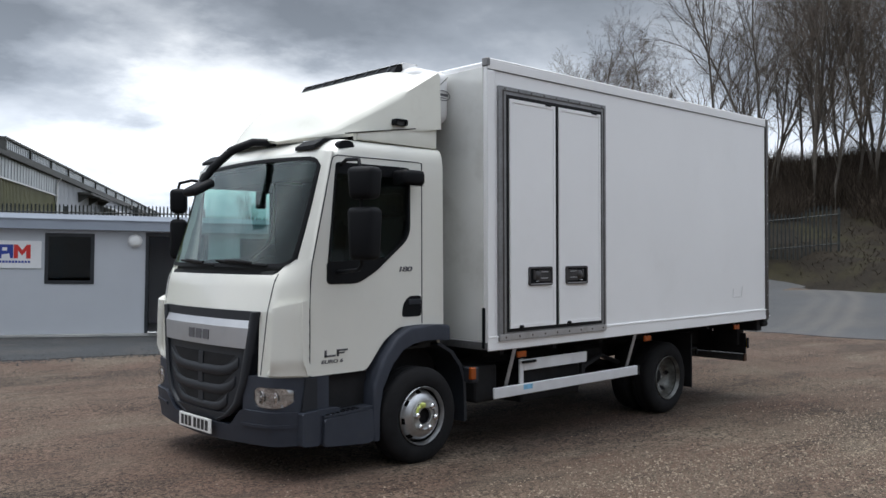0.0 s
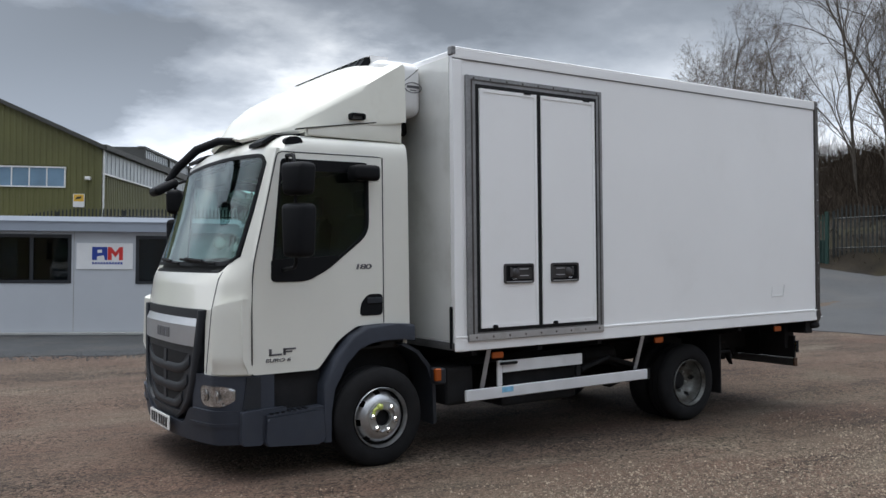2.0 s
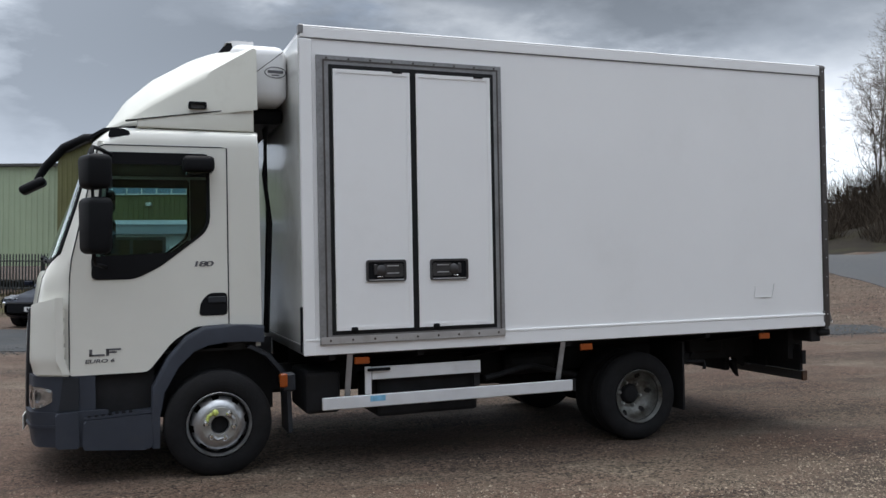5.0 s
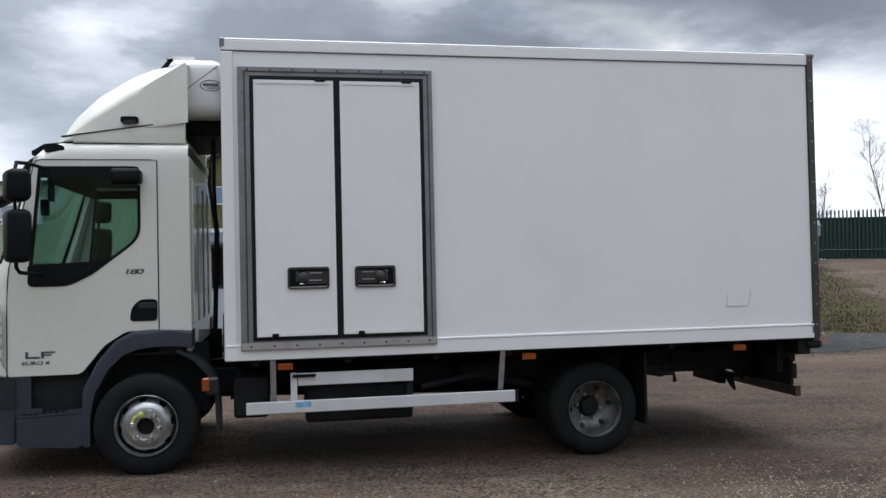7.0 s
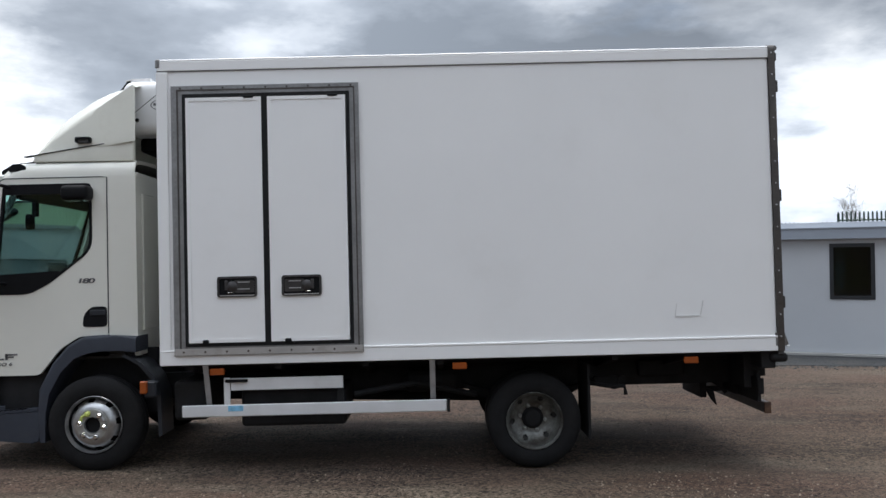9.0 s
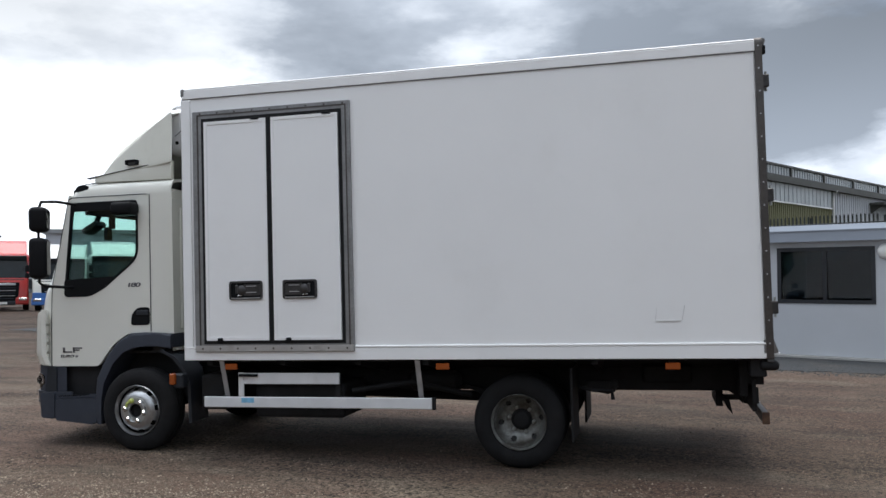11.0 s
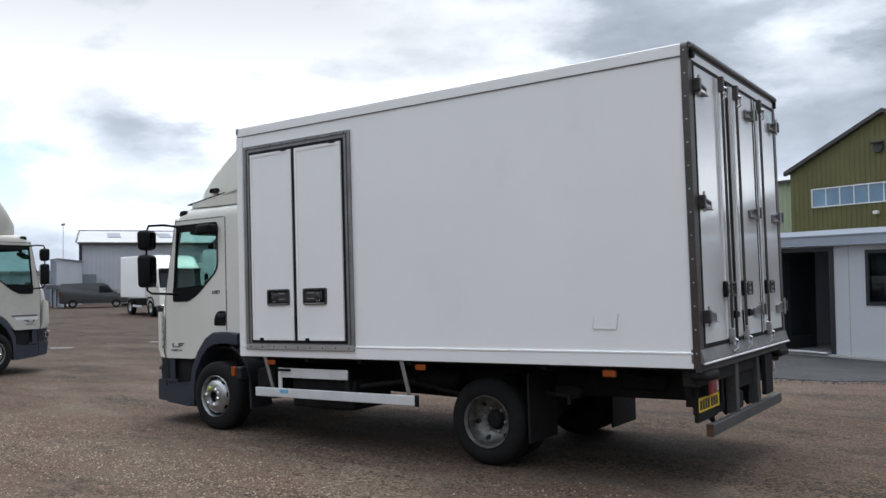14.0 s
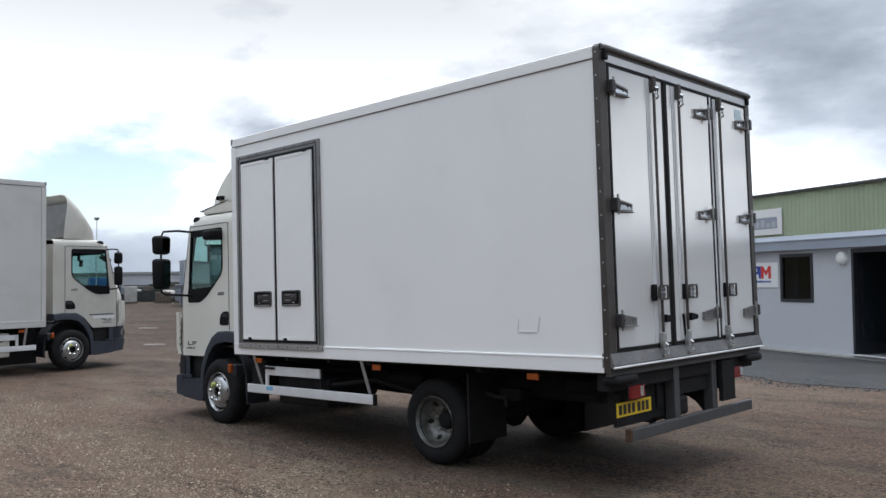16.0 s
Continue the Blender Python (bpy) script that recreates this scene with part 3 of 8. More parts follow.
def tube(bm, pts, r, n=8, cap=True):
    """A round bar through points; r is a radius or one for each point."""
    pts = [Vector(p) for p in pts]
    rows = []
    up = Vector((0, 0, 1))
    for i, p in enumerate(pts):
        d = (pts[min(i + 1, len(pts) - 1)] - pts[max(i - 1, 0)]).normalized()
        s = d.cross(up)
        if s.length < 0.05:
            s = d.cross(Vector((1, 0, 0)))
        s.normalize()
        t = d.cross(s)
        rr = r[i] if isinstance(r, (list, tuple)) else r
        rows.append([bm.verts.new(p + (s * math.cos(a) + t * math.sin(a)) * rr) for a in (2 * math.pi * k / n for k in range(n))])
    for A, B in zip(rows, rows[1:]):
        for i in range(n):
            bm.faces.new((A[i], A[(i + 1) % n], B[(i + 1) % n], B[i]))
    if cap:
        bm.faces.new(rows[0][::-1])
        bm.faces.new(rows[-1])
    return bm


def sheet(bm, f, nu, nv, thick=None):
    """A grid surface f(u, v), u and v from 0 to 1; with thick, a second skin moved by that vector closes it."""
    def skin(o):
        return [[bm.verts.new(Vector(f(i / nu, j / nv)) + o) for j in range(nv + 1)] for i in range(nu + 1)]
    A = skin(Vector((0, 0, 0)))
    for i in range(nu):
        for j in range(nv):
            bm.faces.new((A[i][j], A[i + 1][j], A[i + 1][j + 1], A[i][j + 1]))
    if thick is not None:
        B = skin(Vector(thick))
        for i in range(nu):
            for j in range(nv):
                bm.faces.new((B[i][j], B[i][j + 1], B[i + 1][j + 1], B[i + 1][j]))
        for i in range(nu):
            bm.faces.new((A[i][0], B[i][0], B[i + 1][0], A[i + 1][0]))
            bm.faces.new((A[i][nv], A[i + 1][nv], B[i + 1][nv], B[i][nv]))
        for j in range(nv):
            bm.faces.new((A[0][j], A[0][j + 1], B[0][j + 1], B[0][j]))
            bm.faces.new((A[nu][j], B[nu][j], B[nu][j + 1], A[nu][j + 1]))
    return bm


def words(text, size, material, m, parent, name="lettering", depth=0.002, close=1.0):
    """Lettering in the built-in font, as a mesh; m places it (x along the line, y up, z out)."""
    cu = bpy.data.curves.new(name, "FONT")
    cu.offset, cu.space_character = size * 0.022, close
    cu.body, cu.size, cu.extrude, cu.align_x, cu.align_y = text, size, depth, "CENTER", "CENTER"
    tmp = new(name, cu)
    bpy.context.view_layer.update()
    me = bpy.data.meshes.new_from_object(tmp.evaluated_get(bpy.context.evaluated_depsgraph_get()))
    bpy.data.objects.remove(tmp)
    me.transform(m)
    me.materials.clear()
    me.materials.append(material)
    ob = new(name, me)
    ob.parent = parent
    return ob


def smooth01(t):
    t = min(max(t, 0.0), 1.0)
    return t * t * (3 - 2 * t)


# The office, the green hall and the fence stand along one slanting line: s along it, n behind it.
SU, SN, SO = Vector((0.907, -0.421, 0)), Vector((0.421, 0.907, 0)), Vector((5.9, 18.23, 0))
SLANT = Matrix.Translation(SO) @ Matrix.Rotation(math.atan2(-0.421, 0.907), 4, "Z")


def sn(x, y):
    d = Vector((x, y, 0)) - SO
    return d.dot(SU), d.dot(SN)


ROAD_W = [(-40, 20.6), (11.5, 20.2), (13.5, 21.4), (15.9, 23.8), (18.0, 26.0), (19.8, 27.0), (21.5, 27.2), (24, 27.9), (27, 28.8), (31, 30.0)]
ROAD_E = [(-40, 44.0), (2, 37.5), (9, 34.0), (11.5, 33.2), (17, 36.4), (20.2, 34.9), (22, 35.4), (28, 41.5), (31, 43.0)]


def along(y, pts):
    for (a, p), (b, q) in zip(pts, pts[1:]):
        if y <= b:
            return p + (q - p) * (y - a) / (b - a)
    return pts[-1][1]


def ground_z(x, y):
    s, n = sn(x, y)
    z = 1.95 * smooth01((n - 2.0) / 18.0) * smooth01((s + 16) / 10)
    z = max(z, 0.75 * smooth01((x - 21) / 14.0) * smooth01((y + 25) / 25))
    d = x - along(y, ROAD_E) - 0.2
    z += 1.25 * smooth01(d / 2.2) * smooth01((y + 6) / 10) * smooth01((40 - y) / 8)
    hill = smooth01((x - 36) / 26.0) * smooth01((y + 30) / 40) * smooth01((56 - y) / 14)
    z += hill * (5.0 + 0.8 * noise.noise((x * 0.12, y * 0.12, 0)))
    # an unseen rise added to the south, so that the glass reflects something dark
    z += 10.0 * smooth01((-y - 34) / 18.0) * smooth01((230 + y) / 120) * (1 + 0.25 * noise.noise((x * 0.05, y * 0.05, 2)))
    far = math.hypot(x - 6, y - 6)
    z += 0.10 * smooth01((far - 9) / 20) * noise.noise((x * 0.09, y * 0.09, 3.0)) * smooth01((200 - far) / 100)
    return z


# ---- ground ----
def axis(lo, hi, step, far):
    a = list(np.arange(lo, hi + 0.01, step))
    d, v = step, hi
    while v < far:
        d *= 1.28
        v += d
        a.append(v)
    d, v = step, lo
    while v > -far:
        d *= 1.28
        v -= d
        a.insert(0, v)
    return a


def build_ground():
    xs, ys = axis(-30, 66, 1.0, 3500), axis(-56, 54, 1.0, 3500)
    verts = [(x, y, ground_z(x, y)) for x in xs for y in ys]
    k = len(ys)
    faces = [(i * k + j, (i + 1) * k + j, (i + 1) * k + j + 1, i * k + j + 1) for i in range(len(xs) - 1) for j in range(k - 1)]
    mi = []
    for i in range(len(xs) - 1):
        for j in range(k - 1):
            x, y = (xs[i] + xs[i + 1]) / 2, (ys[j] + ys[j + 1]) / 2
            s, n = sn(x, y)
            w = 0.8 * noise.noise((x * 0.3, y * 0.3, 0))
            green = (n > 3.6 + w and -14 < s < 14.4 + w) or (n > 27.5 + w and s > 0) or x > 40 + w or (x > along(y, ROAD_E) - 0.8 and y > 0) or y < -31 + w
            mi.append(2 if green and x > 31 else 1 if green else 0)
    me = bpy.data.meshes.new("ground")
    me.from_pydata(verts, [], faces)
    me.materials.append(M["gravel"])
    me.materials.append(M["grass"])
    me.materials.append(M["litter"])
    me.polygons.foreach_set("material_index", mi)
    me.shade_smooth()
    tagged(new("ground", me), "brown compacted gravel yard with worn grass banks round it", "ground", kind="structure")


build_ground()


def draped(name, fa, fb, n_along, n_across, lift, material, label):
    """A sheet between two edge curves, laid on the ground."""
    bm = bmn()

    def f(u, v):
        a, b = Vector(fa(u)), Vector(fb(u))
        p = a.lerp(b, v)
        return (p.x, p.y, ground_z(p.x, p.y) + lift)
    sheet(bm, f, n_along, n_across, (0, 0, -0.12))
    return tagged(link(name, bm, material, 40), label, "paving", kind="structure")


def slant_xy(s, n):
    p = SO + SU * s + SN * n
    return (p.x, p.y)


def apron_edge(s):
    pts = [(-16, -4.6), (0.3, -4.3), (2, -3.8), (4.5, -4.0), (5.6, -3.4), (6.6, -2.3), (9.6, -2.0), (11, -1.2), (12.3, 0.1), (15.5, 1.9)]
    for (a, p), (b, q) in zip(pts, pts[1:]):
        if s <= b:
            return p + (q - p) * (s - a) / (b - a)
    return pts[-1][1]


def apron_near(u):
    s = -16 + 31.5 * u
    return (*slant_xy(s, apron_edge(s) + 0.22 * noise.noise((s * 0.9, 0, 1)) + 0.13 * noise.noise((s * 3.1, 0, 2)) + 0.07 * noise.noise((s * 9.0, 0, 3))), 0)


def apron_far(u):
    s = -16 + 31.5 * u
    return (*slant_xy(s, 0.3 + 3.2 * smooth01((s - 11.3) / 0.8)), 0)


draped("tarmac_apron", apron_near, apron_far, 420, 8, 0.010, M["tarmac"], "dark gravelly tarmac strip in front of the site office")


def road_west(u):
    y = -40 + 71 * u
    return (along(y, ROAD_W) + 0.25 * noise.noise((y * 0.8, 0, 1)) + 0.12 * noise.noise((y * 2.7, 0, 2)), y, 0)


def road_east(u):
    y = -40 + 71 * u
    return (along(y, ROAD_E) + 0.4 * noise.noise((y * 0.6, 0, 4)), y, 0)


draped("road", road_west, road_east, 180, 26, 0.015, M["road"], "grey tarmac access road with pale curved tyre tracks")


# ---- site office ----
def wall_with_holes(bm, s0, s1, z0, z1, n0, n1, holes):
    """A wall along s with rectangular openings (s0, s1, z0, z1)."""
    cuts = sorted({s0, s1, *[h[0] for h in holes], *[h[1] for h in holes]})
    for a, b in zip(cuts, cuts[1:]):
        hs = [h for h in holes if h[0] <= a + 1e-6 and h[1] >= b - 1e-6]
        if not hs:
            box(bm, a, b, n0, n1, z0, z1)
        else:
            h = hs[0]
            if h[2] > z0 + 1e-6:
                box(bm, a, b, n0, n1, z0, h[2])
            if h[3] < z1 - 1e-6:
                box(bm, a, b, n0, n1, h[3], z1)
    bmesh.ops.remove_doubles(bm, verts=bm.verts[:], dist=1e-5)
    return bm


def group_root(name, m, label, category, kind="", group=""):
    e = new(name)
    e.empty_display_size = 0.3
    e.matrix_world = m
    return tagged(e, label, category, group, kind)


def site_office():
    root = group_root("site_office", SLANT, "long single-storey grey panelled site office with flat roof and dark windows", "office building")
    s0, s1, depth, top = -3.5, 11.12, 3.0, 2.24
    wins = [(-2.88, -1.28, 1.10, 2.14, 2), (0.03, 0.97, 1.09, 2.13, 1), (3.90, 4.80, 1.04, 2.10, 1), (6.16, 7.90, 1.04, 2.10, 2), (9.69, 10.46, 1.07, 2.12, 1)]
    door = (1.97, 3.23, 0.06, 2.18)
    part("front_wall", wall_with_holes(bmn(), s0, s1, 0.06, top, 0.0, 0.12, [w[:4] for w in wins] + [door]), M["office"], root)
    part("back_wall", bx(s0, s1, depth - 0.12, depth, 0.06, top), M["office"], root)
    part("end_wall", bx(s0, s0 + 0.12, 0.12, depth - 0.12, 0.06, top), M["office"], root)
    part("end_wall", bx(s1 - 0.12, s1, 0.12, depth - 0.12, 0.06, top), M["office"], root)
    part("plinth", bx(s0 - 0.05, s1 + 0.05, -0.10, depth, -0.06, 0.055, bevel=0.01), M["concrete"], root, "pale concrete base kerb")
    part("floor_board", bx(s0 + 0.13, s1 - 0.13, 0.13, depth - 0.13, 0.058, 0.075), M["vinyl"], root)
    part("fascia", prism(bmn(), [(-0.16, 2.205), (-0.16, 2.40), (-0.10, 2.415), (-0.05, 2.52), (3.15, 2.52), (3.15, 2.205)], "x", s0 - 0.06, s1 + 0.05, bevel=0.012), M["office_trim"], root, "blue-grey pressed metal roof fascia")
    part("roof_cap", bx(s0 - 0.08, s1 + 0.07, -0.18, 3.17, 2.40, 2.418), M["office_trim"], root)
    for a in (-3.5, 11.05):
        part("corner_post", bx(a, a + 0.10, -0.012, 0.0, 0.06, 2.205), M["office_trim"], root)
    for a in (-1.23, 3.55, 5.50, 8.72):
        part("panel_joint", bx(a - 0.006, a + 0.006, -0.004, 0.0, 0.07, 2.2), M["concrete"], root)
    for a, b, z0, z1, k in wins:
        fr = part("window_frame", ring_prism(bmn(), [(a, z0), (b, z0), (b, z1), (a, z1)], [(a + 0.07, z0 + 0.07), (b - 0.07, z0 + 0.07), (b - 0.07, z1 - 0.07), (a + 0.07, z1 - 0.07)], "y", -0.015, 0.07), M["win_frame"], root, "anthracite window frame")
        w = (b - a - 0.14 - 0.07 * (k - 1)) / k
        for i in range(k):
            p0 = a + 0.07 + i * (w + 0.07)
            part("pane", bx(p0, p0 + w, 0.02, 0.028, z0 + 0.07, z1 - 0.07), M["office_glass"], fr)
            if i:
                part("mullion", bx(p0 - 0.07, p0, -0.012, 0.06, z0 + 0.07, z1 - 0.07), M["win_frame"], fr)
        part("blind", bx(a + 0.10, a + 0.10 + 0.22 * (b - a), 0.20, 0.22, z0 + 0.1, z1 - 0.05), M["office"], root, "grey blind behind the glass")
    a, b, z0, z1 = door
    part("door_frame", ring_prism(bmn(), [(a, z0), (b, z0), (b, z1), (a, z1)], [(a + 0.06, z0 + 0.03), (b - 0.10, z0 + 0.03), (b - 0.10, z1 - 0.08), (a + 0.06, z1 - 0.08)], "y", -0.02, 0.10), M["win_frame"], root, "anthracite door frame")
    dl = part("door_leaf", bx(a + 0.02, a + 0.07, 0.12, 1.05, z0 + 0.03, z1 - 0.06), M["win_frame"], root, "dark glazed door standing open inward")
    part("door_glass", bx(a + 0.07, a + 0.076, 0.22, 0.95, z0 + 0.3, z1 - 0.2), M["dark_glass"], dl)
    part("threshold", bx(a + 0.06, b - 0.10, -0.13, 0.1, 0.058, 0.095, bevel=0.008), M["alu"], root, "metal door sill")
    part("inner_wall", bx(1.6, 1.66, 0.13, depth - 0.13, 0.08, top), M["office"], root)
    part("inner_wall", bx(3.6, 3.66, 0.13, depth - 0.13, 0.08, top), M["office"], root)
    part("heater", bx(2.75, 3.35, depth - 0.22, depth - 0.125, 0.35, 0.78, bevel=0.02), M["globe"], root, "white wall heater inside the doorway")
    for s in (-3.17, 1.76, 8.08):
        lamp = part("bulkhead_lamp", lathe(bmn(), [(0.03, -0.005), (0.135, -0.005), (0.14, -0.03), (0.12, -0.075), (0.07, -0.10), (0.0, -0.105)], (s, 0, 2.0), "y", 28), M["globe"], root, "round white opal bulkhead lamp", smooth=50)
        part("lamp_base", lathe(bmn(), [(0.0, 0.0), (0.148, 0.0), (0.148, -0.012), (0.0, -0.012)], (s, 0, 2.0), "y", 28), M["white_frame"], lamp)
    for s in (5.20, 5.58):
        part("air_brick", bx(s - 0.09, s + 0.09, -0.008, 0.0, 0.08, 0.17), M["concrete"], root, "grey wall vent")
    # sign board: coloured shapes and bars only
    sg = part("sign_board", bx(-1.18, -0.03, -0.02, -0.002, 1.40, 1.96, bevel=0.004), M["white_frame"], root, "white sign with red and blue letters over a thin line")
    part("blue_shape", prism(bmn(), [(-0.86, 1.60), (-0.76, 1.60), (-0.76, 1.68), (-0.62, 1.70), (-0.60, 1.60), (-0.55, 1.60), (-0.55, 1.88), (-0.86, 1.88)], "y", -0.026, -0.02), M["sign_blue"], sg)
    part("blue_counter", bx(-0.75, -0.66, -0.028, -0.026, 1.755, 1.82), M["white_frame"], sg)
    part("red_shape", prism(bmn(), [(-0.54, 1.60), (-0.46, 1.60), (-0.46, 1.76), (-0.385, 1.66), (-0.31, 1.76), (-0.31, 1.60), (-0.23, 1.60), (-0.23, 1.88), (-0.30, 1.88), (-0.385, 1.77), (-0.47, 1.88), (-0.54, 1.88)], "y", -0.026, -0.02), M["sign_red"], sg)
    for i in range(11):
        part("letter_bar", bx(-0.86 + i * 0.058, -0.86 + i * 0.058 + 0.042, -0.024, -0.02, 1.51, 1.555), M["sign_blue"], sg)


M["office_glass"] = glass("office_glass", (0.12, 0.17, 0.20))
site_office()


# ---- green hall ----
def ribs(bm, s0, s1, z0f, z1f, n, pitch=0.30, deep=0.04, face=1):
    """Trapezoid cladding along s, between bottom and top functions of s."""
    s = s0
    pts = []
    while s < s1 - 1e-6:
        for ds, dn in ((0.0, 0.0), (0.55, 0.0), (0.65, deep), (0.9, deep)):
            q = s + ds * pitch
            if q <= s1:
                pts.append((q, n - face * dn))
        s += pitch
    pts.append((s1, n))
    A = [bm.verts.new((p[0], p[1], z0f(p[0]))) for p in pts]
    B = [bm.verts.new((p[0], p[1], z1f(p[0]))) for p in pts]
    for i in range(len(pts) - 1):
        bm.faces.new((A[i], A[i + 1], B[i + 1], B[i]))
    return bm


def green_hall():
    root = group_root("green_hall", SLANT, "olive green ribbed steel industrial hall with a gable and ribbon window", "warehouse")
    a, b, n0, n1, zb = -19.25, -7.25, 28.2, 78.0, 1.6
    apex, eave = 10.25, 7.60
    mid = (a + b) / 2

    def zt(s):
        return apex - abs(s - mid) / (b - mid) * (apex - eave)
    part("gable_core", prism(bmn(), [(a, zb), (b, zb), (b, eave - 0.05), (mid, apex - 0.05), (a, eave - 0.05)], "y", n0 + 0.05, n1), M["green_clad"], root)
    part("gable_cladding", ribs(bmn(), a, b, lambda s: zb, lambda s: min(6.62, zt(s)) if not -17.85 < s < -8.97 else 5.45, n0), M["green_clad"], root)
    part("upper_cladding", ribs(bmn(), a, b, lambda s: 6.62, zt, n0 - 0.004, 0.30, 0.035), M["green_clad"], root)
    # ribbon window
    z0, z1, w0, w1 = 5.45, 6.55, -17.82, -8.99
    wf = part("window_band", ring_prism(bmn(), [(w0, z0), (w1, z0), (w1, z1), (w0, z1)], [(w0 + 0.07, z0 + 0.07), (w1 - 0.07, z0 + 0.07), (w1 - 0.07, z1 - 0.07), (w0 + 0.07, z1 - 0.07)], "y", n0 - 0.08, n0 + 0.04), M["white_frame"], root, "white framed ribbon window")
    k = 10
    w = (w1 - w0 - 0.14) / k
    for i in range(k):
        p = w0 + 0.07 + i * w
        part("pane", bx(p + 0.02, p + w - 0.02, n0 - 0.03, n0 - 0.02, z0 + 0.07, z1 - 0.07), M["blue_glass"], wf)
        if i:
            part("mullion", bx(p - 0.03, p + 0.03, n0 - 0.07, n0 - 0.01, z0 + 0.07, z1 - 0.07), M["white_frame"], wf)
    for sgn, e in ((1, b), (-1, a)):
        pts = [(e + 0.25 * sgn, eave - 0.12), (mid, apex + 0.0), (mid, apex + 0.22), (e + 0.25 * sgn, eave + 0.12)]
        part("barge_board", prism(bmn(), pts, "y", n0 - 0.30, n0 - 0.05), M["dark_trim"], root, "dark barge board")
        rp = [(e + 0.3 * sgn, eave - 0.02), (mid, apex + 0.10), (mid, apex + 0.2), (e + 0.3 * sgn, eave + 0.08)]
        part("roof", prism(bmn(), rp, "y", n0 - 0.05, n1), M["roof_sheet"], root, "pale grey sheet roof")
    part("gable_vent", lathe(bmn(), [(0.0, -0.12), (0.28, -0.12), (0.32, 0.0), (0.0, 0.0)], (-13.62, n0 - 0.05, 8.42), "y", 16), M["dark_trim"], root, "dark round vent")
    part("vent_cowl", bx(-13.95, -13.3, n0 - 0.35, n0 - 0.05, 8.62, 8.74, bevel=0.03), M["dark_trim"], root)
    part("downpipe", tube(bmn(), [(b + 0.12, n0 + 0.1, zb), (b + 0.12, n0 + 0.1, eave - 0.1)], 0.06), M["white_frame"], root, "pale rainwater pipe")
    part("corner_flashing", bx(b - 0.15, b + 0.06, n0 - 0.06, n0 + 0.1, zb, eave - 0.05), M["green_clad"], root)
    sg = part("warning_board", bx(-8.60, -8.03, n0 - 0.09, n0 - 0.05, 4.44, 5.14), M["white_frame"], root, "small white and orange security sign")
    part("orange_field", bx(-8.57, -8.06, n0 - 0.094, n0 - 0.09, 4.74, 5.11), M["sign_yellow"], sg)
    part("dark_bar", prism(bmn(), [(-8.48, 4.84), (-8.2, 4.9), (-8.16, 5.02), (-8.42, 4.97)], "y", n0 - 0.098, n0 - 0.094), M["ink"], sg)
    for sp, zz in ((-7.85, 5.95), (-13.8, 4.9)):
        part("security_lamp", bx(sp - 0.14, sp + 0.14, n0 - 0.3, n0 - 0.05, zz - 0.08, zz + 0.1, bevel=0.02), M["white_frame"], root, "white wall lamp")
    # long side wall, not quite square to the gable, with clear sheets under the eaves
    side = Matrix.Translation((b, n0, 0)) @ Matrix.Rotation(radians(-6.1), 4, "Z")

    def flank(name, bm, material, label=""):
        bm.transform(side)
        return part(name, bm, material, root, label)
    flank("side_wall", bx(-0.35, -0.05, 0.1, 88, zb, 7.5), M["green_clad"])
    bm = bmn()
    for k in range(67):
        y = 0.05 + 0.3 * k
        box(bm, -0.05, 0.0, y, y + 0.17, zb, 6.22)
    flank("side_ribs", bm, M["green_clad"], "olive ribbed side cladding")
    for k in range(30):
        y = 0.2 + 0.66 * k
        flank("clear_sheet", prism(bmn(), [(-0.05, y), (0.05, y), (0.05, y + 0.59), (0.075, y + 0.60), (0.075, y + 0.65), (0.05, y + 0.655), (-0.05, y + 0.655)], "z", 6.30, 7.50), M["sheet_clear"], "weathered translucent wall sheet" if k == 0 else "")
    bm = bmn()
    for k in range(150):
        y = 20.4 + 0.45 * k
        box(bm, -0.05, 0.04, y, y + 0.3, 3.6, 7.50)
    flank("grey_sheeting", bm, M["grey_clad"], "grey ribbed wall sheets")
    flank("eave_beam", bx(-0.05, 0.35, -0.1, 88, 7.50, 7.78), M["dark_trim"], "dark eaves gutter")
    flank("sill_rail", bx(-0.05, 0.12, 0, 20.1, 6.22, 6.30), M["white_frame"])
    flank("downpipe", tube(bmn(), [(0.14, 20.2, zb), (0.14, 20.2, 7.1), (0.4, 20.2, 7.5)], 0.07), M["white_frame"], "pale rainwater pipe")
    flank("canopy", bx(0.04, 1.1, 27.7, 36.9, 6.95, 7.12), M["dark_trim"], "dark loading canopy")
    flank("canopy", prism(bmn(), [(0.04, 6.7), (1.5, 6.15), (1.5, 6.25), (0.04, 6.85)], "y", 38.0, 47.0), M["alu_white"], "pale sloping canopy")
    for y in (28.0, 32.3, 36.6):
        flank("canopy_bracket", prism(bmn(), [(0.04, 6.3), (0.12, 6.3), (1.0, 6.95), (0.04, 6.95)], "y", y, y + 0.08), M["dark_trim"])
    flank("side_roof", prism(bmn(), [(-0.4, 0.0), (0.3, 0.0), (0.3, 88), (-9.6, 88)], "z", 7.72, 7.79), M["roof_sheet"])


green_hall()


